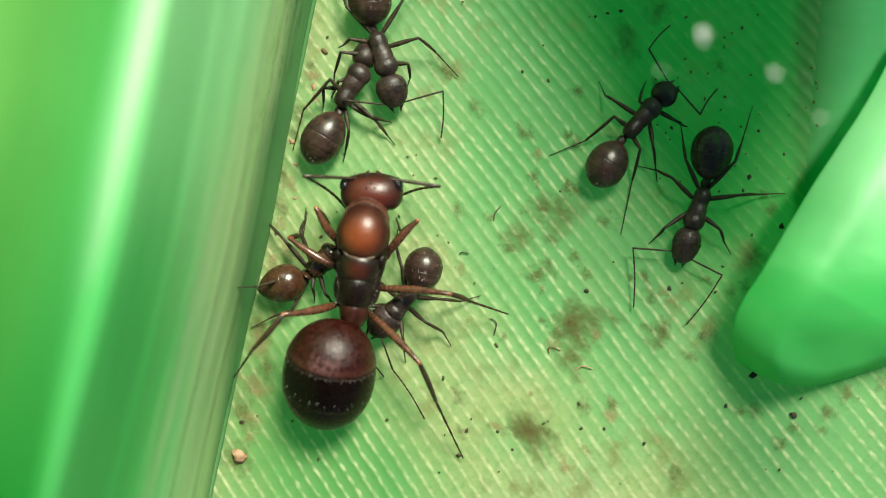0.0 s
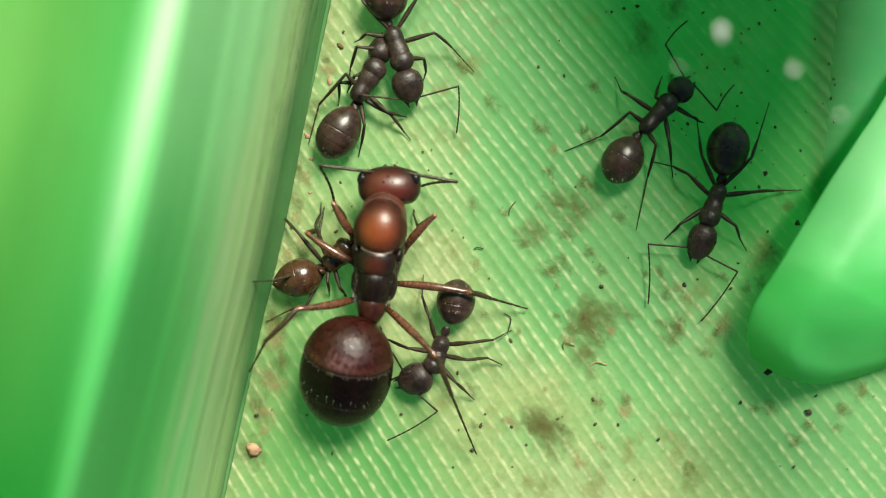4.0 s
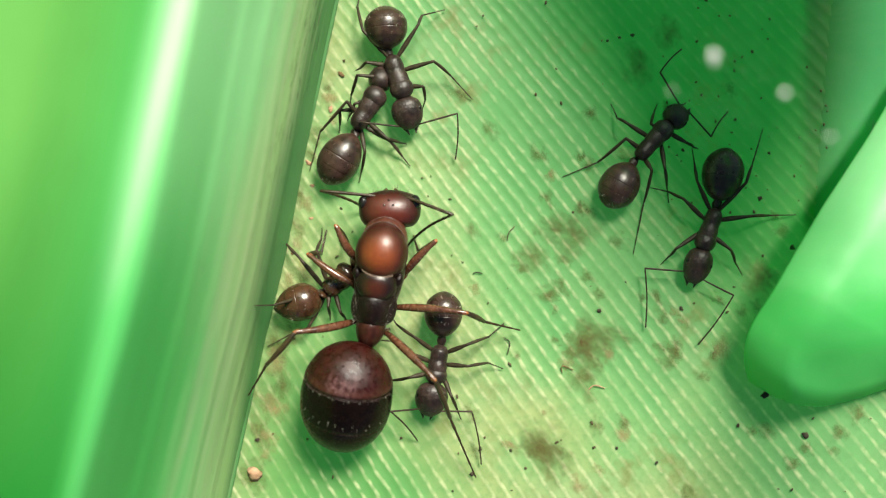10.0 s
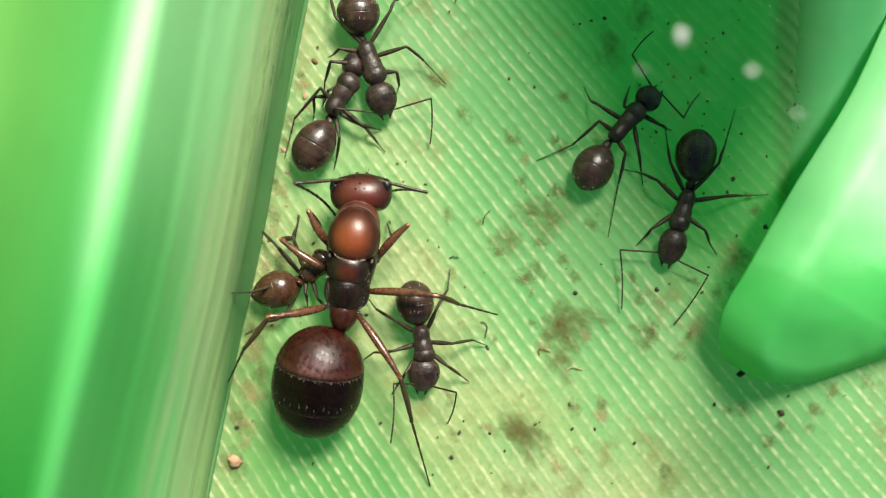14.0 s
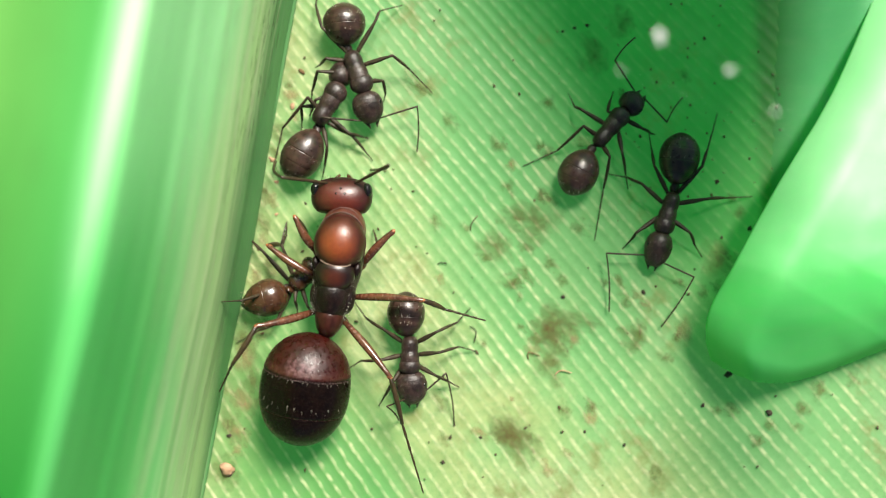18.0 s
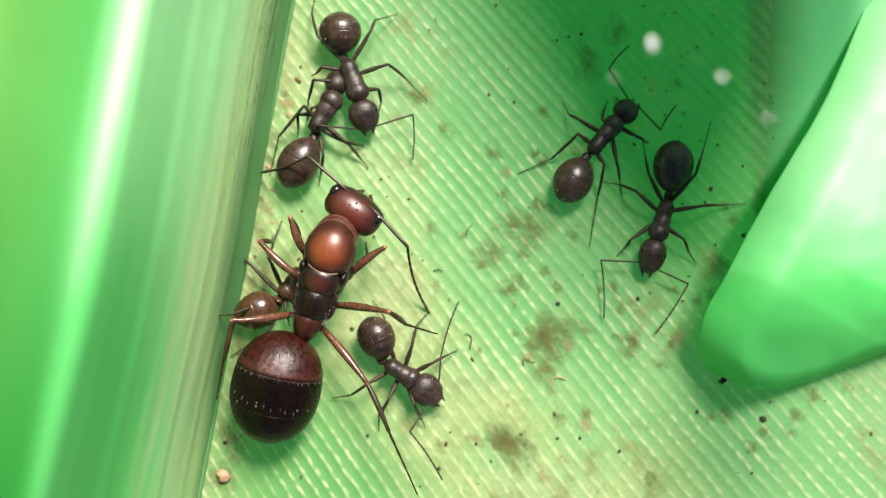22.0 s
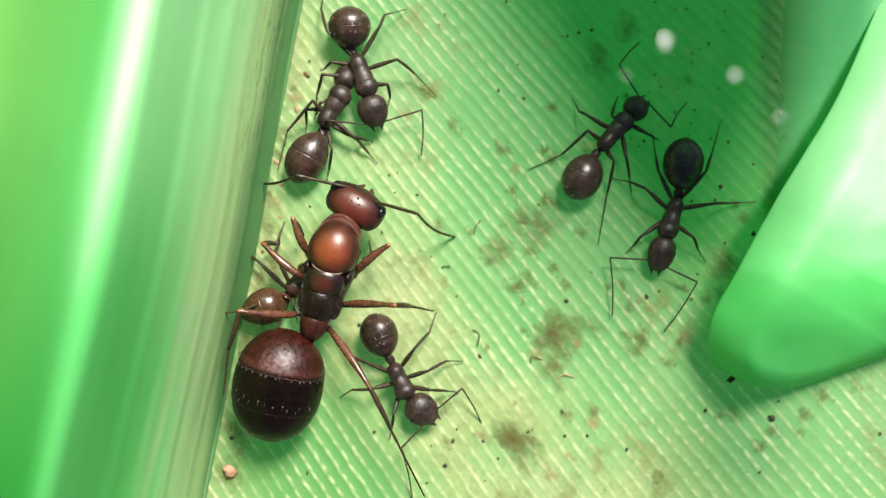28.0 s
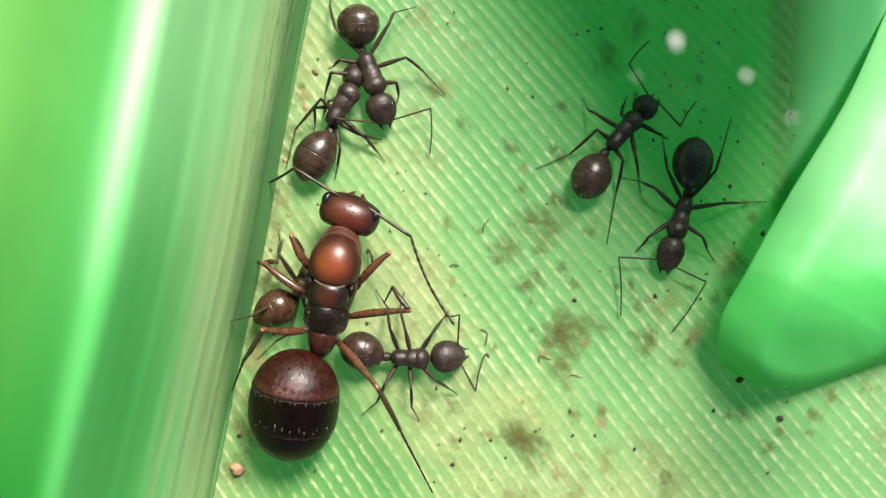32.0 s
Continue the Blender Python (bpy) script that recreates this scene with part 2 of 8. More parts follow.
        sheen = k.math("MULTIPLY", k.ramp(slant, [(0.37, (0, 0, 0)), (0.395, (1, 1, 1)), (0.425, (1, 1, 1)), (0.465, (0, 0, 0))]), k.grey(k.math("ADD", k.math("MULTIPLY", along, 1 / (20 * MM)), k.math("MULTIPLY", k.fbm(140, 3), 0.15)), 0.42, 0.74))
        col = k.mix(k.math("MULTIPLY", sheen, 0.85), col, (0.68, 0.76, 0.62))
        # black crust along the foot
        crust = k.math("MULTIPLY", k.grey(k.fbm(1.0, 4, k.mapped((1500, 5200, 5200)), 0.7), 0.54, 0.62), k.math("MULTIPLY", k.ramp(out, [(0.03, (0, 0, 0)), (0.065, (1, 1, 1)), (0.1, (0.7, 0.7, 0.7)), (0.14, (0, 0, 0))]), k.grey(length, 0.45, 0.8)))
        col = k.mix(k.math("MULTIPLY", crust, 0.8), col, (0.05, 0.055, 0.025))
        dark = k.fbm(1.0, 2, k.mapped((500, 4200, 4200)))
        col = k.mix(k.math("MULTIPLY", k.grey(dark, 0.62, 0.72), 0.22), col, (0.10, 0.14, 0.05))
    lines = k.math("MULTIPLY", k.grey(s, 0.46, 0.66), 0.42 * streak)
    if base:
        lines = k.math("MULTIPLY", lines, k.ramp(out, [(0.045, (0, 0, 0)), (0.08, (1, 1, 1)), (0.16, (1, 1, 1)), (0.24, (0, 0, 0))]))
    col = k.mix(lines, col, (0.70, 0.74, 0.46))
    k.surface(col, gloss, 0.14 if base else 0.8)
    if streak < 0.5:
        mottle = k.fbm(420, 4, rough=0.6)
        k.put(k.bsdf.inputs["Roughness"], k.math("ADD", gloss - 0.2, k.math("MULTIPLY", mottle, 0.42)))
        k.bump(mottle, 0.1, 0.0002)
    else:
        k.bump(s, 0.2 * streak)
    k.leafy(col, k.mix(through_mix, col, clear), share)
    return k.m


def shell(name, dark, light, rough=0.32, scale=4500.0, spec=0.5, grit=0.7, dust=0.0):
    k = Mat(name)
    col = k.mix(k.grey(k.math("ADD", k.math("MULTIPLY", k.fbm(scale, 4), 0.6), k.math("MULTIPLY", k.fbm(1200, 3), 0.4)), 0.38, 0.62), dark, light)
    if dust:
        grey = k.math("MULTIPLY", k.grey(k.fbm(16000, 3, rough=0.7), 0.56, 0.68), k.grey(k.fbm(1800, 3), 0.4, 0.65))
        col = k.mix(k.math("MULTIPLY", grey, dust), col, (0.30, 0.25, 0.24))
    k.surface(col, rough, spec)
    k.put(k.bsdf.inputs["Roughness"], k.math("ADD", rough - 0.1, k.math("MULTIPLY", k.fbm(9000, 3), 0.26)))
    k.bump(k.fbm(14000, 3, rough=0.6), grit, 0.00003)
    return k.m


def edge_shaded(name, middle, edge, centre, reach, rough):
    """A smooth plate painted darker towards its margin, as its sides fall into shade (mm in the part's space)."""
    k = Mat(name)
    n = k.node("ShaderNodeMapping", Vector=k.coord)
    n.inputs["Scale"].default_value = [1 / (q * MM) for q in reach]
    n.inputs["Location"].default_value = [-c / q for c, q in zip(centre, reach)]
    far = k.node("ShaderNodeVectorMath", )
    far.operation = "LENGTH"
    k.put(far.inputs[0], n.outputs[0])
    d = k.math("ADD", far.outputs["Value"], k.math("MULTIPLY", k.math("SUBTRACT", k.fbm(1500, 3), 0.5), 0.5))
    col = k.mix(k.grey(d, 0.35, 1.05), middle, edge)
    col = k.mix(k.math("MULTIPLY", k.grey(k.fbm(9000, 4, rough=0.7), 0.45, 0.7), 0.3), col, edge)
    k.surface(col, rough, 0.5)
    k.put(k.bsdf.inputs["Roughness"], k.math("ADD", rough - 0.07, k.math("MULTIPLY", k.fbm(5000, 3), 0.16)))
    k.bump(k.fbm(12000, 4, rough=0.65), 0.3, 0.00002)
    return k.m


def gaster_shell(name, dark, light):
    """A smooth worker gaster: plates with slightly darker rear margins."""
    k = Mat(name)
    col = k.mix(k.grey(k.fbm(3500, 4), 0.36, 0.64), dark, light)
    x = k.node("ShaderNodeSeparateXYZ", Vector=k.coord).outputs[0]
    wave = k.math("FRACT", k.math("ADD", k.math("MULTIPLY", x, 1 / (0.46 * MM)), k.math("MULTIPLY", k.fbm(1500, 2), 0.12)))
    col = k.mix(k.math("MULTIPLY", k.ramp(wave, [(0.0, (0, 0, 0)), (0.8, (0.2, 0.2, 0.2)), (0.93, (1, 1, 1)), (1.0, (0, 0, 0))]), 0.45), col, (0.012, 0.007, 0.005))
    k.surface(col, 0.3, 0.5)
    k.put(k.bsdf.inputs["Roughness"], k.math("ADD", 0.2, k.math("MULTIPLY", k.fbm(6000, 3), 0.2)))
    k.bump(k.fbm(11000, 4, rough=0.65), 0.22, 0.00003)
    return k.m


def dust_sheen_shell(name, dark, light, dust, rough):
    """A dark shell with a dusty patch; the plate's broad sheen is put into its colour too."""
    k = Mat(name)
    col = k.mix(k.grey(k.fbm(3000, 4), 0.38, 0.62), dark, light)
    mid = k.node("ShaderNodeMapping", Vector=k.coord)
    mid.inputs["Scale"].default_value = (1 / (0.5 * MM), 1 / (0.62 * MM), 0)
    mid.inputs["Location"].default_value = (-1.0 / 0.5, 0.1, 0)
    far = k.node("ShaderNodeVectorMath")
    far.operation = "LENGTH"
    k.put(far.inputs[0], mid.outputs[0])
    sheen = k.math("ADD", k.math("MULTIPLY", far.outputs["Value"], 0.5), k.math("MULTIPLY", k.math("SUBTRACT", k.fbm(2200, 3), 0.5), 0.9))
    pale_mask = k.math("MULTIPLY", k.ramp(sheen, [(0.15, (1, 1, 1)), (0.5, (0, 0, 0))]), k.grey(k.fbm(7000, 4, rough=0.75), 0.44, 0.62))
    col = k.mix(k.math("MULTIPLY", pale_mask, 0.5), col, dust)
    x = k.node("ShaderNodeSeparateXYZ", Vector=k.coord).outputs[0]
    edge = k.math("ADD", k.math("MULTIPLY", x, 1 / MM), k.math("MULTIPLY", k.math("SUBTRACT", k.fbm(1700, 3), 0.5), 0.42))
    rear = k.ramp(k.math("MULTIPLY", edge, 0.5), [(0.5, (0, 0, 0)), (0.56, (1, 1, 1)), (0.64, (0.8, 0.8, 0.8)), (0.67, (0, 0, 0))])
    col = k.mix(k.math("MULTIPLY", k.math("MULTIPLY", rear, k.grey(k.fbm(5200, 4, rough=0.7), 0.35, 0.75)), 0.32), col, (0.15, 0.066, 0.042))
    k.surface(col, rough, 0.4)
    k.put(k.bsdf.inputs["Roughness"], k.math("ADD", rough - 0.12, k.math("MULTIPLY", k.grey(k.fbm(6000, 4, rough=0.7), 0.4, 0.6), 0.3)))
    k.bump(k.fbm(9000, 4, rough=0.7), 0.8, 0.000022)
    return k.m


def bounce_material():
    k = Mat("pale_bounce")
    k.surface(k.mix(k.grey(k.fbm(60, 6), 0.3, 0.7), (0.36, 0.33, 0.27), (0.5, 0.46, 0.38)), 0.9, 0.2)
    k.bump(k.fbm(900, 4), 0.5, 0.001)
    return k.m


BOUNCE_GROUND = bounce_material()
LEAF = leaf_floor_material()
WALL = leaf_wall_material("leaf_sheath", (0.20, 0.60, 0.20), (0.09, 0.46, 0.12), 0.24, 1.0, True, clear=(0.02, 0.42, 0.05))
FOLD = leaf_wall_material("leaf_fold", (0.18, 0.82, 0.25), (0.12, 0.76, 0.18), 0.5, 0.1, gloss=0.5, clear=(0.085, 0.8, 0.19), glare=(-1.5, 4.0))
MARGIN = leaf_wall_material("leaf_margin", (0.18, 0.64, 0.27), (0.12, 0.56, 0.22), 0.45, 0.1, gloss=0.6, clear=(0.05, 0.6, 0.2), deep_green=(11.9, 13.5))
SHADE_LEAF = leaf_wall_material("shade_leaf", (0.11, 0.60, 0.15), (0.07, 0.52, 0.11), 0.5, 0.12)
Q_RED = edge_shaded("queen_red", (0.19, 0.042, 0.0115), (0.035, 0.007, 0.0045), (0.85, 0, 0.5), (0.92, 0.74, 1.25), 0.34)
Q_HEAD = edge_shaded("queen_head_shell", (0.092, 0.0165, 0.0095), (0.018, 0.0045, 0.004), (0.4, 0, 0.5), (0.85, 1.05, 1.3), 0.34)
Q_DARK = shell("queen_dark", (0.005, 0.0026, 0.002), (0.013, 0.0055, 0.004), 0.3, spec=0.3, grit=0.7, dust=0.12)
Q_BLACK = shell("queen_black", (0.0028, 0.0014, 0.001), (0.0065, 0.003, 0.0018), 0.22, spec=0.17, grit=0.06, dust=0.03)
Q_MAROON = dust_sheen_shell("queen_maroon", (0.017, 0.0022, 0.0013), (0.030, 0.0038, 0.0022), (0.27, 0.14, 0.15), 0.34)
Q_LEG = shell("queen_leg", (0.045, 0.017, 0.009), (0.125, 0.047, 0.023), 0.22, spec=0.8, grit=0.2)
Q_KNEE = shell("queen_knee", (0.22, 0.07, 0.022), (0.33, 0.115, 0.04), 0.3, grit=0.3)
Q_SHIN = shell("queen_shin", (0.017, 0.0115, 0.005), (0.048, 0.029, 0.012), 0.32, grit=0.3)
W_BODY = shell("worker_body", (0.011, 0.0062, 0.005), (0.040, 0.0225, 0.0175), 0.37, spec=0.45, grit=0.55, dust=0.3)
W_HAIR = shell("worker_hair", (0.30, 0.25, 0.2), (0.45, 0.4, 0.33), 0.4)
W_GASTER = gaster_shell("worker_gaster", (0.02, 0.0105, 0.0075), (0.055, 0.029, 0.021))
W_LEG = shell("worker_leg", (0.016, 0.013, 0.007), (0.05, 0.036, 0.02), 0.45, spec=0.3)
W_BROWN = shell("worker_brown", (0.032, 0.014, 0.007), (0.068, 0.03, 0.014), 0.2, spec=0.7, grit=0.1)
Q_PRO = shell("queen_collar", (0.06, 0.016, 0.01), (0.10, 0.03, 0.018), 0.3, grit=0.25)
Q_SCUT = edge_shaded("queen_scutellum", (0.06, 0.014, 0.007), (0.012, 0.005, 0.0035), (0.5, 0, 0.3), (0.5, 0.5, 0.8), 0.3)
Q_RIM = shell("queen_plate_rim", (0.07, 0.036, 0.032), (0.15, 0.09, 0.08), 0.4, grit=0.3)
HAIR = shell("pale_hair", (0.62, 0.56, 0.45), (0.75, 0.7, 0.58), 0.5)
SUTURE = shell("pale_suture", (0.30, 0.19, 0.14), (0.42, 0.29, 0.22), 0.4)
DIRT_BLACK = shell("black_dirt", (0.016, 0.013, 0.006), (0.05, 0.038, 0.018), 0.8)
DIRT_DUST = shell("dark_dust", (0.045, 0.045, 0.018), (0.10, 0.08, 0.035), 0.85)
DIRT_BROWN = shell("brown_dirt", (0.09, 0.052, 0.018), (0.17, 0.1, 0.04), 0.85)
DIRT_TAN = shell("tan_dirt", (0.3, 0.17, 0.09), (0.45, 0.28, 0.17), 0.7)
FLUFF = shell("white_fluff", (0.75, 0.76, 0.72), (0.85, 0.85, 0.82), 0.8)
Q_PETIOLE = shell("queen_petiole", (0.022, 0.006, 0.004), (0.045, 0.012, 0.0075), 0.32, spec=0.3, grit=0.3)
EYE = shell("eye", (0.006, 0.005, 0.005), (0.012, 0.010, 0.010), 0.15)


# ---- mesh helpers ----
def part(name, bm, material, parent=None, label="", smooth=True, m=None):
    """Links a bmesh as one mesh object under a thing or a part; m is its place in the parent's space."""
    me = bpy.data.meshes.new(name)
    bm.to_mesh(me)
    bm.free()
    if smooth:
        me.polygons.foreach_set("use_smooth", [True] * len(me.polygons))
    for one in material if isinstance(material, (list, tuple)) else [material]:
        me.materials.append(one)
    ob = new(name, me)
    ob.parent = parent
    if m is not None:
        ob.matrix_basis = m
    if label:
        ob["label"] = label
    return ob


def grid_mesh(name, rows, material):
    """A sheet from rows of places."""
    p = np.asarray(rows, float)
    nu, nv = p.shape[:2]
    i = np.arange(nu * nv).reshape(nu, nv)
    faces = np.stack([i[:-1, :-1], i[1:, :-1], i[1:, 1:], i[:-1, 1:]], -1).reshape(-1, 4)
    me = bpy.data.meshes.new(name)
    me.from_pydata(p.reshape(-1, 3).tolist(), [], faces.tolist())
    me.polygons.foreach_set("use_smooth", [True] * len(me.polygons))
    me.materials.append(material)
    return new(name, me)


def loft(rings, segs=14, caps=True):
    """A closed skin over rings of (x, half width, half height, y shift, z shift), along x, in mm."""
    bm = bmesh.new()
    loops = []
    for x, w, h, y, z in rings:
        loops.append([bm.verts.new((x * MM, (y + w * math.cos(a)) * MM, (z + h * math.sin(a)) * MM))
                      for a in (2 * math.pi * k / segs for k in range(segs))])
    for a, b in zip(loops, loops[1:]):
        for k in range(segs):
            bm.faces.new((a[k], a[(k + 1) % segs], b[(k + 1) % segs], b[k]))
    if caps:
        bm.faces.new(loops[0][::-1])
        bm.faces.new(loops[-1])
    bmesh.ops.recalc_face_normals(bm, faces=bm.faces)
    return bm


def smooth_rings(keys, n):
    """Rings drawn smoothly through a few keys; the ends close round."""
    keys = np.asarray([(*k, 0, 0)[:5] if len(k) < 5 else k for k in keys], float)
    s = np.linspace(0, 1, n)
    s = 0.5 - 0.5 * np.cos(math.pi * s)
    x = keys[:, 0]
    at = x[0] + (x[-1] - x[0]) * s
    # Catmull-Rom by columns
    out = []
    for q in at:
        j = min(max(int(np.searchsorted(x, q)) - 1, 0), len(x) - 2)
        u = (q - x[j]) / (x[j + 1] - x[j])
        k0, k1, k2, k3 = keys[max(j - 1, 0)], keys[j], keys[j + 1], keys[min(j + 2, len(keys) - 1)]
        r = 0.5 * (2 * k1 + (k2 - k0) * u + (2 * k0 - 5 * k1 + 4 * k2 - k3) * u * u + (3 * k1 - k0 - 3 * k2 + k3) * u ** 3)
        out.append((q, max(r[1], 0.004), max(r[2], 0.004), r[3], r[4]))
    return out


def egg(length, w, h, front=0.5, n=14, blunt=2.0, tip=0.5, base=0.5):
    """Rings of an egg along x from 0 to length; front: where it is widest; blunt over 2: fuller ends."""
    out = []
    for k in range(n):
        s = 0.5 - 0.5 * math.cos(math.pi * k / (n - 1))
        d = (s - front) / (front if s < front else 1 - front)
        r = max(1 - abs(d) ** blunt, 0.0) ** (base if s < front else tip)
        out.append((s * length, max(w * r, 0.006), max(h * r, 0.006), 0, 0))
    return out


def frame_between(a, b):
    """The pose at a whose x axis runs to b, its z axis as upright as can be (mm in, metres out)."""
    a, b = Vector(a), Vector(b)
    x = (b - a).normalized()
    up = Vector((0, 0, 1)) if abs(x.z) < 0.97 else Vector((0, 1, 0))
    y = up.cross(x).normalized()
    m = Matrix((x, y, x.cross(y))).transposed().to_4x4()
    m.translation = a * MM
    return m


# ---- the leaf: floor, left wall, right fold, shade leaves added beyond the view ----
def build_floor():
    u = np.arange(-46, 46.01, 0.2)
    v = np.arange(-40, 40.01, 0.08)
    uu, vv = np.meshgrid(u, v, indexing="ij")
    soft = 0.55 + 0.45 * np.sin(vv * 0.9 + np.sin(uu * 0.31) * 2) * np.sin(uu * 0.55 + 1.3 * np.sin(vv * 0.4))
    z = 0.014 * soft * np.cos(2 * math.pi * vv * (1 - 0.001 * FAN * uu) / 0.41) + 0.006 * np.cos(2 * math.pi * uu / 0.8 + 3 * np.sin(vv * 1.7))
    z += 0.05 * np.sin(uu * 0.35 + 1) * np.sin(vv * 0.27) - 0.03
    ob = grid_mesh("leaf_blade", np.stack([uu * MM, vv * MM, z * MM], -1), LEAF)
    ob.matrix_basis = pose(0, 0, 0, 0, 0, math.degrees(VEIN))
    tagged(ob, "pale green leaf blade with fine parallel veins", "leaf", kind="structure")


CREASE_A, CREASE_B = Vector((-4.58, 8.83, 0)), Vector((-8.18, -8.81, 0))


def smooth_line(keys, at):
    """Values of a smooth curve through (s, a, b, ...) at the given s."""
    k = np.asarray(keys, float)
    out = []
    for q in at:
        j = min(max(int(np.searchsorted(k[:, 0], q)) - 1, 0), len(k) - 2)
        u = (q - k[j, 0]) / (k[j + 1, 0] - k[j, 0])
        k0, k1, k2, k3 = k[max(j - 1, 0)], k[j], k[j + 1], k[min(j + 2, len(k) - 1)]
        out.append(0.5 * (2 * k1 + (k2 - k0) * u + (2 * k0 - 5 * k1 + 4 * k2 - k3) * u * u + (3 * k1 - k0 - 3 * k2 + k3) * u ** 3))
    return np.asarray(out)


def build_wall():
    # the wall's section: way along it, distance out from the crease, height
    keys = ((0, 0.0, -0.3), (1, 0.12, 0.7), (2, 0.35, 2.4), (3, 0.6, 4.4), (4, 0.95, 6.4), (5, 1.3, 8.6), (6, 1.52, 10.6), (6.6, 1.66, 11.7),
            (7.0, 1.86, 12.05), (7.6, 2.25, 12.0), (9, 3.2, 13.0), (11, 5.0, 14.6), (13, 9, 16), (16, 22, 17), (19, 40, 15))
    s = np.concatenate([np.arange(0, 8, 0.02), np.arange(8, 19.01, 0.1)])
    sec = smooth_line(keys, s)
    fine, coarse = (np.interp(s, np.arange(0, 20, step), np.random.RandomState(3).uniform(-1, 1, len(np.arange(0, 20, step)))) for step in (0.045, 0.3))
    rib = 0.004 * fine * (s < 5.5) + 0.03 * coarse
    along = np.arange(-45, 45.01, 0.5)
    ss, aa = np.meshgrid(np.arange(len(s)), along, indexing="ij")
    n = sec[ss, 1] + rib[ss] + 0.10 * np.sin(aa * 0.4 + 1) * (s[ss] > 0.5)
    n -= 0.3 * np.clip(aa / 16, -0.5, 1.2) * np.clip((s[ss] - 3) / 4, 0, 1)
    z = sec[ss, 2]
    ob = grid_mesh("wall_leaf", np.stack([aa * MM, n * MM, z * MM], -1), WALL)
    way = (CREASE_A - CREASE_B).normalized()
    m = Matrix((way, Vector((0, 0, 1)).cross(way), Vector((0, 0, 1)))).transposed().to_4x4()
    m.translation = CREASE_B * MM
    ob.matrix_basis = m
    tagged(ob, "pleated green leaf sheath rising beside the blade", "leaf", kind="structure")


def soft_min(values, k):
    """The least of some heights, with its edges rounded off over about k."""
    v = np.stack(values)
    low = v.min(0)
    return low - k * np.log(np.exp(-(v - low) / k).sum(0))


def ramp_from(a, b, slope, xx, yy):
    """A plane that rises from the line a-b, to the right of the way from a to b (mm)."""
    d = Vector((b[0] - a[0], b[1] - a[1])).normalized()
    return slope * ((xx - a[0]) * d.y - (yy - a[1]) * d.x)


LOBE_AT, LOBE_WAY = Vector((9.75, -2.37)), Vector((0.447, 0.894))  # a place on the tongue's free edge, and the way along it


def build_fold():
    """A thick leaf tongue that comes in from beyond the view: its free edge and blunt tip hang over the blade, its other side rests on it."""
    def outline(u, free):
        bend = np.clip((u - 2) / 8, 0, 1)
        v = free - 0.2 + 0.82 * bend * bend * (3 - 2 * bend) + np.minimum(0.10 * np.maximum(1.1 - u, 0) ** 3, 6)
        xx = LOBE_AT.x + u * LOBE_WAY.x + v * LOBE_WAY.y
        yy = LOBE_AT.y + u * LOBE_WAY.y - v * LOBE_WAY.x
        front = ramp_from((13.6, -4.95), (9.9, -4.8), 1.0, xx, yy)
        corner = ramp_from((10.9, -4.85), (9.7, -3.6), 1.0, xx, yy)
        back = ramp_from((16.2, -3.4), (12.7, -5.15), 1.0, xx, yy)
        tip = soft_min([front, corner, back], 0.6)
        return xx, yy, tip

    u, v = np.meshgrid(np.arange(-5, 27, 0.1), np.concatenate([np.arange(0, 1, 0.05), np.arange(1, 13, 0.1)]), indexing="ij")
    inside = outline(u, v)[-1]
    gu = np.gradient(inside, axis=0) / np.gradient(u, axis=0)
    # draw the outermost vertices in to the outline
    u = u - np.where((inside < 0) & (inside > -0.3), inside, 0) / np.maximum(gu, 0.3)
    xx, yy, tip = outline(u, v)
    free = v
    wave = np.array([noise.noise((x * 0.45, y * 0.45, 0)) + 0.4 * noise.noise((x * 1.1, y * 1.1, 5)) for x, y in zip(xx.ravel(), yy.ravel())]).reshape(u.shape)
    z = 3.4 - 0.45 * np.maximum(v - 1.2, 0) * np.clip(1 - (u + 1) / 4.5, 0, 1) - 0.17 * np.clip(u - 2, 0, 30)
    z = np.maximum(z, 1.0 - 0.1 * np.maximum(u - 14, 0)) + 0.09 * wave
    z -= 0.8 * (1 - np.clip(free / 1.6, 0, 1)) ** 2 + 1.5 * (1 - np.clip(tip / 3.4, 0, 1)) ** 1.5 + 0.5 * (1 - np.clip(tip / 0.6, 0, 1)) ** 2
    z = np.maximum(z, -0.25)
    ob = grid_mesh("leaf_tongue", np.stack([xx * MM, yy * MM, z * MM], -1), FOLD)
    bm = bmesh.new()
    bm.from_mesh(ob.data)
    bm.verts.ensure_lookup_table()
    keep = inside.ravel()
    bmesh.ops.delete(bm, geom=[f for f in bm.faces if max(keep[w.index] for w in f.verts) < 0], context="FACES")
    bm.to_mesh(ob.data)
    bm.free()
    thick = ob.modifiers.new("thickness", "SOLIDIFY")
    thick.thickness, thick.offset = 0.22 * MM, -1
    tagged(ob, "thick glossy bright green leaf tongue with a blunt tip", "leaf")

    # a low raised margin of the blade, under the tongue
    xx, yy = np.meshgrid(np.arange(12, 26, 0.25), np.arange(1, 24, 0.25), indexing="ij")
    rise = np.maximum(ramp_from((12.6, 2.2), (13.3, 9.2), 1.0, xx, yy), -1)
    z = soft_min([0.1 * rise * abs(rise) + 0.2 * rise, 1.0 + 0 * xx, 0.8 * (yy - 1.6)], 0.1) + 0.03
    low = grid_mesh("leaf_margin", np.stack([xx * MM, yy * MM, np.maximum(z, -0.3) * MM], -1), MARGIN)
    tagged(low, "raised green leaf margin beside the leaf tongue", "leaf", kind="structure")
    return bvhtree.BVHTree.FromPolygons([v.co.copy() for v in ob.data.vertices], [tuple(p.vertices) for p in ob.data.polygons])


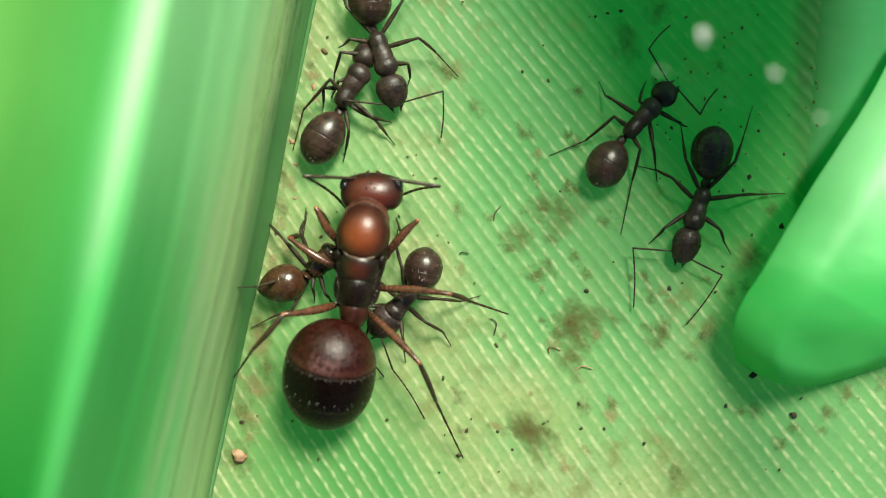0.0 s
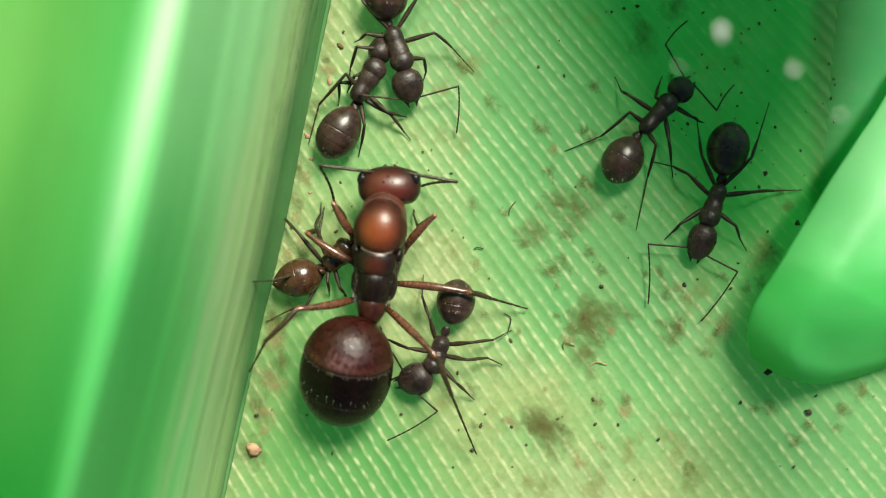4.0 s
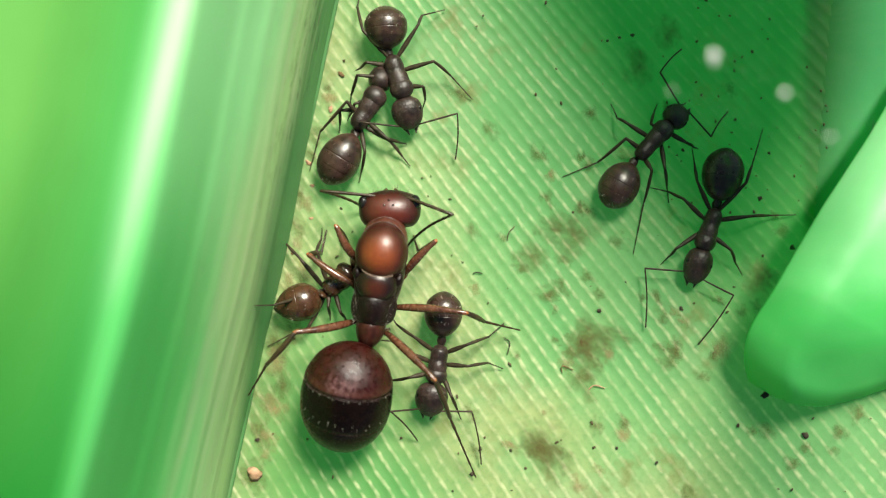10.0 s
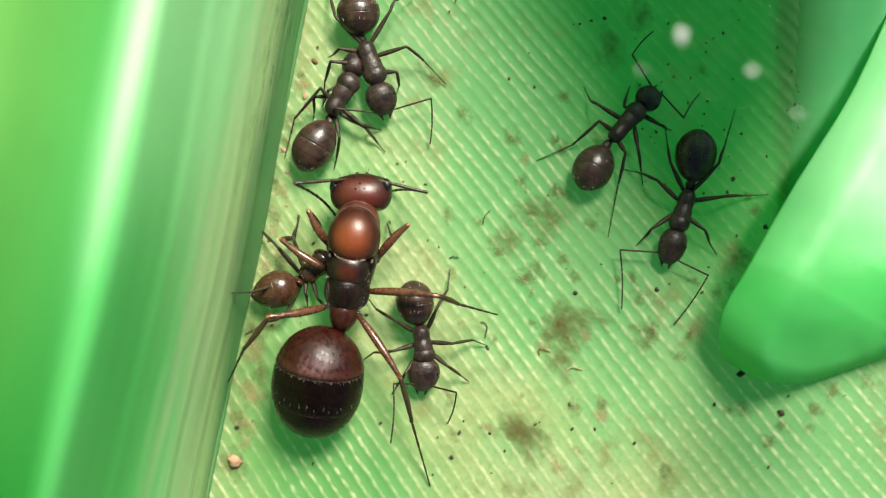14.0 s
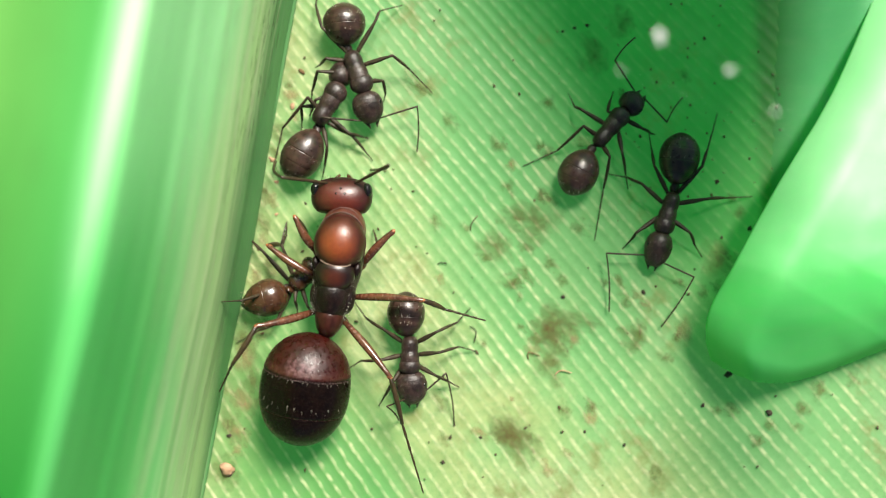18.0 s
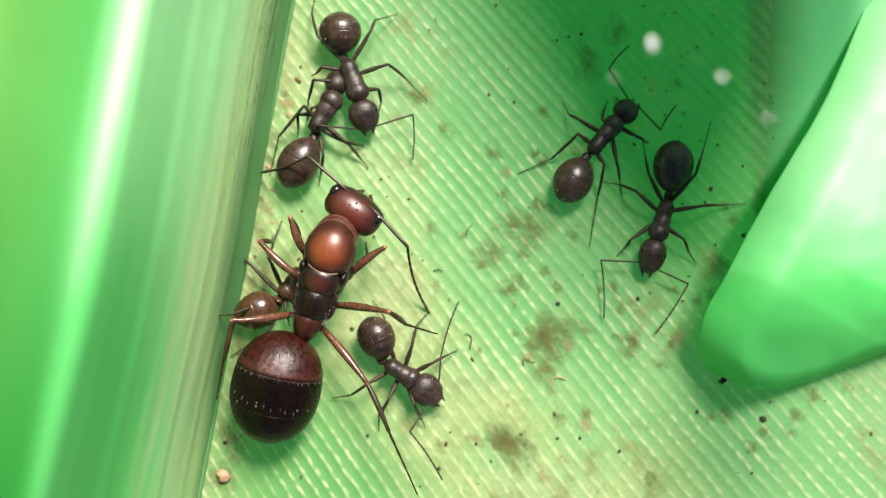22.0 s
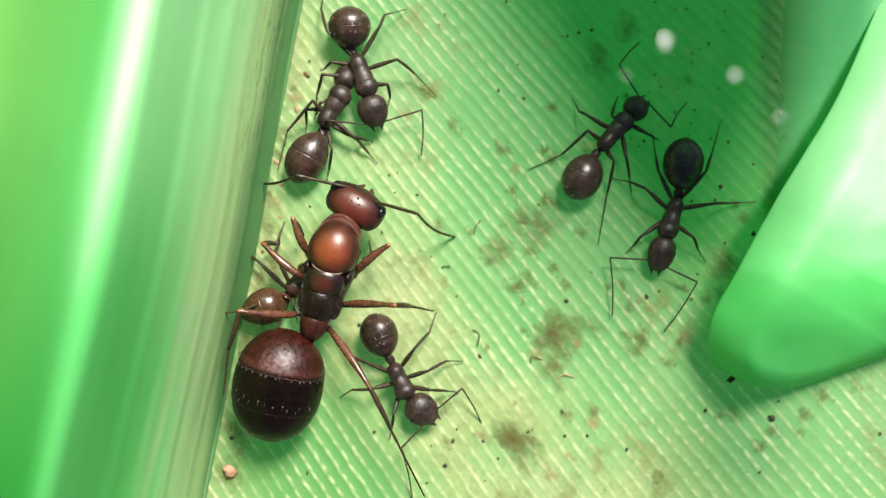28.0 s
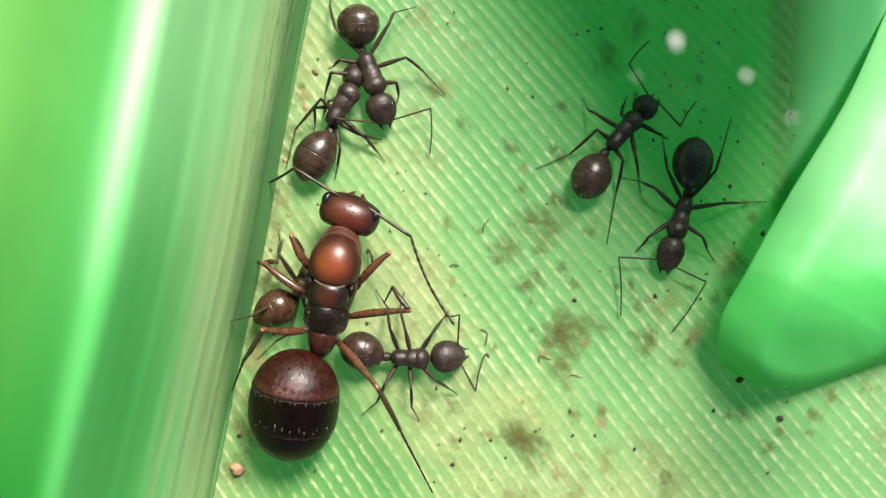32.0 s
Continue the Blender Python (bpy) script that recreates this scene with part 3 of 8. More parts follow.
def build_shade_leaves():
    """A leaf added outside the view: it arches over to shade the far part of the blade."""
    rows = []
    for i in range(30):
        row = []
        for j in range(34):
            y = 7.4 + j * 1.05
            left = max(float(np.interp(y, (7.4, 8.4, 10, 12.5, 15.9, 19.4, 30), (14.4, 13.2, 11.3, 9.5, 8.3, 6.8, 2.5))), -2.0)
            right = float(np.interp(y, (7.4, 10.4, 12.4, 14.2, 18.4, 40), (15.9, 16.1, 17.1, 18.7, 19.7, 22.5)))
            x = left + (right - left) * i / 29
            row.append((x * MM, y * MM, (14.2 + 0.04 * abs(i - 15) + 0.12 * math.sin(i * 1.1 + j * 0.3)) * MM))
        rows.append(row)
    ob = grid_mesh("shade_leaf", rows, SHADE_LEAF)
    tagged(ob, "added green leaf arching unseen over the blade for shade", "leaf", kind="structure")
    # a stalked leaf tip added over the tongue, outside the view, to cast shade
    root, tip = Vector((17.2, 7.8)), Vector((13.3, -1.4))
    side = Vector((tip.y - root.y, root.x - tip.x)).normalized()
    rows = []
    for i in range(25):
        f = i / 24
        half = float(np.interp(f, (0, 0.5, 0.62, 0.75, 0.92, 1), (0.2, 0.25, 1.1, 1.5, 1.3, 0.4)))
        mid = root.lerp(tip, f)
        rows.append([((mid.x + side.x * half * w) * MM, (mid.y + side.y * half * w) * MM, (12.2 - 0.25 * w * w + 0.1 * math.sin(5 * f)) * MM) for w in (-1, -0.6, -0.2, 0.2, 0.6, 1)])
    tagged(grid_mesh("shade_tip", rows, SHADE_LEAF), "added stalked leaf tip, unseen, shading below the leaf tongue", "leaf", kind="structure")


def build_ground():
    """Pale sunlit ground added unseen well below the leaf: it bounces light up through the blade."""
    n = 24
    rows = [[((i - n / 2) * 0.022, (j - n / 2) * 0.022, -0.12 + 0.004 * math.sin(i * 1.3) * math.sin(j * 0.9)) for j in range(n + 1)] for i in range(n + 1)]
    ob = grid_mesh("ground", rows, BOUNCE_GROUND)
    tagged(ob, "pale ground added far below the leaf to bounce light", "ground", kind="structure")


build_ground()
build_floor()
build_wall()
FOLD_TREE = build_fold()
build_shade_leaves()


# ---- ants ----
def mm(x, y, z, rx=0, ry=0, rz=0):
    """A pose from millimetres and degrees."""
    return pose(x * MM, y * MM, z * MM, rx, ry, rz)


def tube(length, r0, r1, swell=0.0, segs=8, n=7, bend=0.0):
    """A limb piece along x, with a swelling and round ends, in mm; bend: how far it bows up."""
    rings = [(-r0 * 0.6, r0 * 0.45, r0 * 0.45, 0, 0)]
    for k in range(n):
        s = k / (n - 1)
        r = r0 + (r1 - r0) * s + swell * math.sin(math.pi * min(s * 1.15, 1))
        rings.append((s * length, r, r, bend * 0.5 * math.sin(math.pi * s), bend * math.sin(math.pi * s)))
    rings.append((length + r1 * 0.6, r1 * 0.45, r1 * 0.45, 0, 0))
    return loft(rings, segs)


def beads(length, r0, r1, n, bend=0.0, segs=8):
    """A jointed whip along x: n short segments, each a little thicker at its far end."""
    rings = [(-0.01, r0 * 0.5, r0 * 0.5, 0, 0)]
    for k in range(n):
        for f, g in ((0.06, 0.72), (0.3, 0.92), (0.85, 1.08), (0.97, 0.85)):
            s = (k + f) / n
            r = (r0 + (r1 - r0) * s) * g
            rings.append((s * length, r, r, bend * math.sin(math.pi * s), 0.3 * bend * math.sin(math.pi * s)))
    rings.append((length + r1, r1 * 0.4, r1 * 0.4, 0, 0))
    return loft(rings, segs)


def span(a, b):
    return (Vector(b) - Vector(a)).length


def under(thing, name, bm, material, a, b, parent=None, label=""):
    """A piece that runs from a to b (world, mm), made a child of thing or of one of its parts."""
    ob = part(name, bm, material, parent or thing, label)
    ob.matrix_basis = (thing.matrix_basis if parent is None or parent is thing else thing.matrix_basis @ parent.matrix_basis).inverted() @ frame_between(a, b)
    return ob


def spines(bm, length, r, n, size, rng):
    """Fine hairs along a limb piece."""
    for _ in range(n):
        s, a = rng.uniform(0.1, 1), rng.uniform(0, 2 * math.pi)
        x, y, z = s * length, r * math.cos(a), r * math.sin(a)
        tip = bm.verts.new(((x + size * 0.7) * MM, (y * (1 + size / r * 0.7)) * MM, (z * (1 + size / r * 0.7)) * MM))
        w = size * 0.09
        b = [bm.verts.new(((x + w * math.cos(q)) * MM, (y * 0.9 + w * math.sin(q)) * MM, (z * 0.9 + w * math.sin(q + 1)) * MM)) for q in (0, 2.1, 4.2)]
        for i in range(3):
            bm.faces.new((b[i], b[(i + 1) % 3], tip))
    return bm


def leg_pieces(thing, lengths, r, mats, rng):
    """Femur, tibia and tarsus of the given lengths, the last two on the first."""
    femur = part("leg", tube(lengths[0], r * 0.75, r * 0.7, r * 0.45, 10, 9, 0.1 if r > 0.1 else 0.0), mats[0], thing)
    tibia = part("tibia", spines(tube(lengths[1], r * 0.62, r * 0.55, r * 0.2, 8, 8, 0.05 if r > 0.1 else 0.02), lengths[1], r * 0.6, 14, r * 0.5, rng), mats[1], femur)
    tarsus = part("tarsus", spines(beads(lengths[2], r * 0.42, r * 0.22, 5), lengths[2], r * 0.3, 16, r * 0.5, rng), mats[1], femur)
    part("coxa", loft(egg(r * 3.4, r * 1.15, r * 1.2, 0.45, 10), 10), mats[0], femur, "", True, mm(-r * 2.2, 0, -r * 0.4))
    if len(mats) > 2:
        part("knee", loft(egg(r * 2.4, r * 0.74, r * 0.78, 0.4, 8), 10), mats[2], femur, "orange-brown knee", True, mm(lengths[0] - r * 1.7, 0, 0))
    return femur, tibia, tarsus


def leg(thing, points, r, mats, rng):
    """A leg through the points (world, mm): hip, knee, ankle and tip."""
    if len(points) == 3:
        a, b, d = (Vector(p) for p in points)
        c = b.lerp(d, 0.6)
        c.z = max(0.12, c.z * 0.6)
        points = (a, b, c, d)
    pairs = list(zip(points, points[1:]))
    pieces = leg_pieces(thing, [span(*p) for p in pairs], r, mats, rng)
    pieces[0].matrix_basis = thing.matrix_basis.inverted() @ frame_between(*pairs[0])
    for ob, p in zip(pieces[1:], pairs[1:]):
        ob.matrix_basis = (thing.matrix_basis @ pieces[0].matrix_basis).inverted() @ frame_between(*p)
    return pieces[0]


def antenna_pieces(thing, scape, whip, r, mats, bend=0.0):
    a = part("antenna", tube(scape, r * 0.75, r, r * 0.1), mats[0], thing)
    b = part("flagellum", beads(whip, r * 0.85, r * 0.85, 11, bend), mats[1], a)
    return a, b


def antenna(thing, base, elbow, tip, r, mats):
    a, b = antenna_pieces(thing, span(base, elbow), span(elbow, tip), r, mats, 0.05)
    a.matrix_basis = thing.matrix_basis.inverted() @ frame_between(base, elbow)
    b.matrix_basis = (thing.matrix_basis @ a.matrix_basis).inverted() @ frame_between(elbow, tip)
    return a


def worker(label, gaster, thorax, head, legs, antennae, mats=None, wide=(0.70, 0.33, 0.46), at=None, seed=1, point=0.6, widest=0.55):
    """A worker ant from its joints: gaster tip and base, thorax rear and front, head back and front (world, mm, or its own space with a pose)."""
    g_mat, b_mat, l_mat = mats or (W_GASTER, W_BODY, W_LEG)
    rng = random.Random(seed)
    thing = new("ant")
    if at is None:
        mid = (Vector(thorax[0]) + Vector(thorax[1])) / 2
        thing.matrix_basis = frame_between((mid.x, mid.y, 0), (thorax[1][0], thorax[1][1], 0))
    parts = {"body": thing}
    gl = span(*gaster)
    # gaster in overlapping plates, from its base backwards
    abdomen = None
    whole = egg(gl, wide[0], wide[0] * 0.9, widest, 90, 2.15, point, 0.62)
    for lo, hi, grow in ((0.0, 0.47, 1.0), (0.44, 0.69, 0.992), (0.66, 0.86, 0.984), (0.83, 1.0, 0.976)):
        rings = [(x, w * grow, h * grow, 0, 0) for x, w, h, _, _ in whole if lo * gl - 1e-6 <= x <= hi * gl + 1e-6]
        if hi < 1:
            x, w, h, _, _ = rings[-1]
            rings.append((x + 0.006, w * 0.975, h * 0.975, 0, 0))
        if abdomen is None:
            abdomen = parts["gaster"] = under(thing, "gaster", loft(rings, 26), g_mat, gaster[1], gaster[0])
        else:
            part("tergite", loft(rings, 26), g_mat, abdomen)
    hairs = bmesh.new()
    for k in range(26):
        s, a = rng.choice((0.3, 0.46, 0.66, 0.84, 0.92)) + rng.uniform(-0.03, 0.03), rng.uniform(0.3, 2.84)
        d = (s - 0.46) / (0.46 if s < 0.46 else 0.54)
        q = math.sqrt(max(1 - abs(d) ** 2.2, 0)) * wide[0]
        p = Vector((s * gl, q * math.cos(a), 0.9 * q * math.sin(a)))
        e = p + Vector((0.1, 0.06 * math.cos(a), 0.06 * math.sin(a)))
        vs = [hairs.verts.new((p + Vector(o)) * MM) for o in ((0, 0.0065, 0), (0, -0.0065, 0), (0, 0, 0.008))] + [hairs.verts.new(e * MM)]
        for i in range(3):
            hairs.faces.new((vs[i], vs[(i + 1) % 3], vs[3]))
    part("bristles", hairs, W_HAIR, abdomen, "short pale bristles")
    tl = span(*thorax)
    w = wide[1]
    keys = ((0, 0.06, 0.06), (0.04 * tl, w * 0.58, 0.22, 0, 0.02), (0.14 * tl, w * 0.8, 0.32, 0, 0.05), (0.28 * tl, w * 0.86, 0.32, 0, 0.05), (0.4 * tl, w * 0.82, 0.3, 0, 0.04), (0.5 * tl, w * 0.93, 0.32, 0, 0.06), (0.6 * tl, w * 0.94, 0.32, 0, 0.06),
            (0.72 * tl, w * 0.96, 0.3, 0, 0.05), (0.9 * tl, w * 0.6, 0.2), (tl, 0.06, 0.06))
    trunk = under(thing, "thorax", loft(smooth_rings(keys, 34), 18), b_mat, *thorax)
    part("pronotum", loft(egg(0.46 * tl, w * 1.1, 0.34, 0.5, 18, 2.2), 20), b_mat, trunk, "", True, mm(0.55 * tl, 0, 0.07))
    front = Vector(gaster[1]).lerp(Vector(thorax[0]), 0.5)
    front.z = 0.58
    node = loft(smooth_rings(((-0.15, 0.05, 0.05), (-0.05, 0.15, 0.2, 0, 0.03), (0.04, 0.16, 0.28, 0, 0.08), (0.15, 0.06, 0.06)), 11), 14)
    parts["petiole"] = under(thing, "petiole", node, b_mat, front, thorax[0])
    hl = span(*head)
    keys = ((0, 0.12, 0.08), (0.05 * hl, wide[2] * 0.5, 0.24), (0.17 * hl, wide[2] * 0.84, 0.37), (0.4 * hl, wide[2], 0.42), (0.62 * hl, wide[2] * 0.94, 0.37), (0.8 * hl, wide[2] * 0.76, 0.27), (0.92 * hl, wide[2] * 0.46, 0.16), (0.97 * hl, 0.14, 0.08))
    skull = parts["head"] = under(thing, "head", loft(smooth_rings(keys, 22), 22), b_mat, *head)
    for sgn in (1, -1):
        part("eye", loft(egg(0.2, 0.075, 0.09, 0.5, 8), 10), EYE, skull, "", True, mm(0.34 * hl, sgn * wide[2] * 0.8, 0.16))
        part("mandible", tube(0.36, 0.075, 0.022, 0.02, 7, 7, -sgn * 0.07), b_mat, skull, "", True, mm(0.84 * hl, sgn * 0.27, -0.1, 0, 0, -sgn * 24))
    for k, p in enumerate(legs):
        parts["leg_%d" % k] = leg(thing, p, 0.074, (l_mat, l_mat), rng)
    for p in antennae:
        antenna(thing, *p, 0.034, (l_mat, l_mat))
    if at is not None:
        thing.matrix_basis = at
    tagged(thing, label, "ant", "worker ants on the leaf")
    return parts


def far_pair():
    worker("dark brown worker ant standing on the shaded blade, antennae spread",
           ((4.94, 2.04, 0.62), (5.81, 3.56, 0.72)), ((5.96, 3.72, 0.72), (7.06, 4.97, 0.75)), ((7, 4.94, 0.72), (7.66, 5.52, 0.5)),
           [((6.93, 4.66, 0.6), (6.4, 4.91, 0.9), (6.77, 5.73, 0.05)), ((6.57, 4.36, 0.6), (5.47, 4.99, 0.9), (5.32, 5.16, 0.4), (5.14, 5.71, 0.04)),
            ((6.22, 3.97, 0.6), (5.53, 4.39, 1), (4.68, 3.63, 0.2), (3.46, 3.11, 0.04)), ((7.05, 4.66, 0.6), (7.69, 4.26, 0.8), (8.23, 4.15, 0.05)),
            ((6.81, 4.26, 0.6), (6.89, 3.39, 0.9), (7.1, 2.82, 0.2), (7.21, 2.23, 0.04)), ((6.22, 3.77, 0.6), (6.43, 3.3, 1), (6.31, 2.26, 0.2), (5.97, 0.39, 0.04))],
           [((7.44, 5.57, 0.7), (6.68, 6.67, 1), (7.48, 7.55, 0.6)), ((7.74, 5.37, 0.7), (8.52, 4.51, 0.7), (9.16, 5.42, 0.4))], seed=2)
    worker("dark brown worker ant on the blade, long antennae spread wide",
           ((9.06, 4.13, 0.75), (8.77, 2.27, 0.72)), ((8.71, 2.03, 0.72), (8.22, 0.56, 0.72)), ((8.28, 0.68, 0.72), (7.93, -0.6, 0.5)),
           [((8.82, 1.96, 0.6), (9.66, 2.91, 1), (9.96, 3.54, 0.6), (10.49, 4.89, 0.04)), ((8.66, 1.61, 0.6), (9.88, 1.77, 0.9), (10.64, 1.82, 0.3), (11.67, 1.87, 0.04)),
            ((8.5, 1.17, 0.6), (9.22, 0.6, 0.8), (9.48, 0.19, 0.3), (9.81, -0.27, 0.04)), ((8.54, 1.96, 0.6), (7.98, 2.95, 1), (8.02, 3.56, 0.4), (8.01, 4.19, 0.04)),
            ((8.39, 1.61, 0.6), (7.54, 2.34, 0.9), (7.16, 2.61, 0.3), (6.47, 2.79, 0.04)), ((8.27, 1.25, 0.6), (7.32, 0.62, 0.8), (7.2, 0.35, 0.2), (6.95, 0.07, 0.04))],
           [((7.66, -0.16, 0.6), (6.3, -0.07, 0.6), (6.41, -2.14, 0.2)), ((8.29, -0.44, 0.6), (9.37, -0.97, 0.6), (8.26, -2.71, 0.2))], wide=(0.72, 0.34, 0.49), seed=3)


def near_pair():
    worker("brown-black worker ant with a glossy round gaster beside another ant",
           ((-2.84, 8.94, 0.72), (-2.74, 7.4, 0.75)), ((-2.61, 7.21, 0.75), (-2.09, 5.7, 0.85)), ((-2.15, 5.79, 0.8), (-1.85, 4.64, 0.6)),
           [((-2.64, 7.12, 0.6), (-3.56, 8.02, 1), (-3.82, 8.98, 0.4), (-3.74, 9.62, 0.04)), ((-2.44, 7.08, 0.6), (-1.65, 8.25, 1), (-1.53, 8.63, 0.7), (-0.76, 8.98, 0.04)),
            ((-2.32, 6.69, 0.6), (-1.11, 6.98, 1), (-0.53, 6.6, 0.4), (0.26, 5.81, 0.04)), ((-2.05, 6.17, 0.6), (-1.46, 6.12, 0.9), (-1.4, 5.73, 0.4), (-1.52, 5.43, 0.05)),
            ((-2.68, 6.88, 0.6), (-3.44, 6.94, 0.9), (-3.9, 6.76, 0.2)), ((-2.36, 6.41, 0.6), (-3.73, 6.46, 1.1), (-4, 5.87, 0.4), (-4.11, 5.11, 0.05))],
           [((-2.16, 4.74, 0.7), (-3.5, 4.82, 1.2), (-3.84, 4.97, 0.8)), ((-1.65, 4.84, 0.6), (-0.27, 5.23, 0.7), (-0.32, 3.69, 0.2))], wide=(0.76, 0.38, 0.55), seed=4)
    worker("dark brown worker ant pressed against another beside the leaf sheath",
           ((-4.86, 2.75, 0.62), (-3.82, 4.46, 0.75)), ((-3.83, 4.65, 0.7), (-2.94, 6.07, 0.75)), ((-3.06, 6, 0.7), (-2.84, 6.9, 0.5)),
           [((-3.62, 5.05, 0.6), (-4.08, 5.55, 1.1), (-5.07, 4.58, 0.4), (-5.47, 3.23, 0.05)), ((-3.46, 5.35, 0.6), (-4.35, 5.28, 0.8), (-4.43, 4.58, 0.1)),
            ((-3.23, 5.74, 0.6), (-3.84, 5.51, 0.8), (-4.15, 5.02, 0.1)), ((-3.39, 4.91, 0.6), (-2.67, 4.31, 0.7), (-2.04, 4.21, 0.05)),
            ((-3.5, 4.76, 0.6), (-2.6, 4.26, 0.5), (-1.92, 3.43, 0.04)), ((-3.62, 4.66, 0.6), (-3.46, 3.85, 0.8), (-3.72, 2.83, 0.04))],
           [], wide=(0.72, 0.38, 0.42), seed=5)


far_pair()
near_pair()

# the ant half under the queen
AMBER = worker("amber-brown worker ant half under the queen, pointed glossy gaster",
               ((-6.59, -1.66, 0.6), (-4.91, -1.19, 0.65)), ((-4.8, -1.05, 0.6), (-3.82, -0.2, 0.6)), ((-3.86, -0.2, 0.55), (-3.28, 0.23, 0.45)),
               [((-4.66, -0.95, 0.5), (-4.66, -1.53, 0.8), (-4.67, -2.06, 0.05)), ((-4.5, -0.91, 0.5), (-4.24, -1.73, 0.7), (-4.07, -2.06, 0.05)),
                ((-4.72, -0.76, 0.5), (-5.08, 0.42, 0.9), (-5, 0.79, 0.3), (-5.01, 1.21, 0.04)), ((-4.82, -0.91, 0.5), (-5.77, 0.23, 0.7), (-6.23, 0.63, 0.3), (-6.71, 1.25, 0.05)),
                ((-4.72, -0.95, 0.5), (-5.39, -2.33, 0.6), (-6.03, -2.55, 0.3), (-6.87, -3, 0.04)), ((-4.82, -0.95, 0.5), (-5.74, -1.24, 1.0), (-6.4, -1.46, 1.7), (-6.98, -1.46, 2.4))],
               [], (W_BROWN, W_BROWN, W_LEG), wide=(0.66, 0.42, 0.42), seed=6, point=0.85, widest=0.42)

# the ant that tends the queen, drawn in its own space: x ahead, y to its left
NURSE = worker("grey-brown worker ant busy beside the queen's gaster",
               ((-2.45, 0, 0.75), (-0.85, 0, 0.75)), ((-0.68, 0, 0.7), (0.68, 0, 0.72)), ((0.6, 0, 0.72), (1.85, 0, 0.5)),
               [((0.35, s * 0.2, 0.5), (0.85, s * 0.8, 0.95), (1.25, s * 1.2, 0.35), (1.55, s * 1.5, 0.05)) for s in (1, -1)]
               + [((0, s * 0.2, 0.5), (-0.05, s * 1.05, 1.0), (-0.15, s * 1.75, 0.35), (0.05, s * 2.3, 0.05)) for s in (1, -1)]
               + [((-0.4, s * 0.2, 0.5), (-0.95, s * 0.85, 1.1), (-1.35, s * 1.5, 0.35), (-1.95, s * 1.9, 0.05)) for s in (1, -1)],
               [], wide=(0.67, 0.35, 0.57), at=mm(-0.609, -3.205, 0.000, -0.0, -0.0, -75.6), seed=7)
for side in "LR":
    NURSE["antenna_" + side], NURSE["flagellum_" + side] = antenna_pieces(NURSE["body"], 1.3, 2.0, 0.034, (W_LEG, W_LEG), 0.06)


def arc_band(radius, rise, r, spread, n=15, segs=6):
    """A thin bowed strip across the back, in the y-z plane, in mm."""
    bm, loops = bmesh.new(), []
    for k in range(n):
        a = math.pi / 2 + spread * (k / (n - 1) - 0.5)
        c = Vector((0.12 * ((k / (n - 1) - 0.5) * 2) ** 2 if n < 20 else 0.0, radius * math.cos(a), rise * math.sin(a)))
        out = Vector((0, math.cos(a), math.sin(a)))
        loops.append([bm.verts.new((c + Vector((1, 0, 0)) * r * math.cos(q) + out * r * math.sin(q)) * MM) for q in (2 * math.pi * i / segs for i in range(segs))])
    for a, b in zip(loops, loops[1:]):
        for i in range(segs):
            bm.faces.new((a[i], a[(i + 1) % segs], b[(i + 1) % segs], b[i]))
    return bm


def strand(points, r, segs=5):
    """A thin round line through the points (mm)."""
    bm, loops = bmesh.new(), []
    pts = [Vector(p) for p in points]
    for k, p in enumerate(pts):
        x = (pts[min(k + 1, len(pts) - 1)] - pts[max(k - 1, 0)]).normalized()
        y = Vector((0, 0, 1)).cross(x).normalized()
        z = x.cross(y)
        w = r * (0.35 if k in (0, len(pts) - 1) else 1.0)
        loops.append([bm.verts.new((p + (y * math.cos(q) + z * math.sin(q)) * w) * MM) for q in (2 * math.pi * i / segs for i in range(segs))])
    for a, b in zip(loops, loops[1:]):
        for i in range(segs):
            bm.faces.new((a[i], a[(i + 1) % segs], b[(i + 1) % segs], b[i]))
    return bm


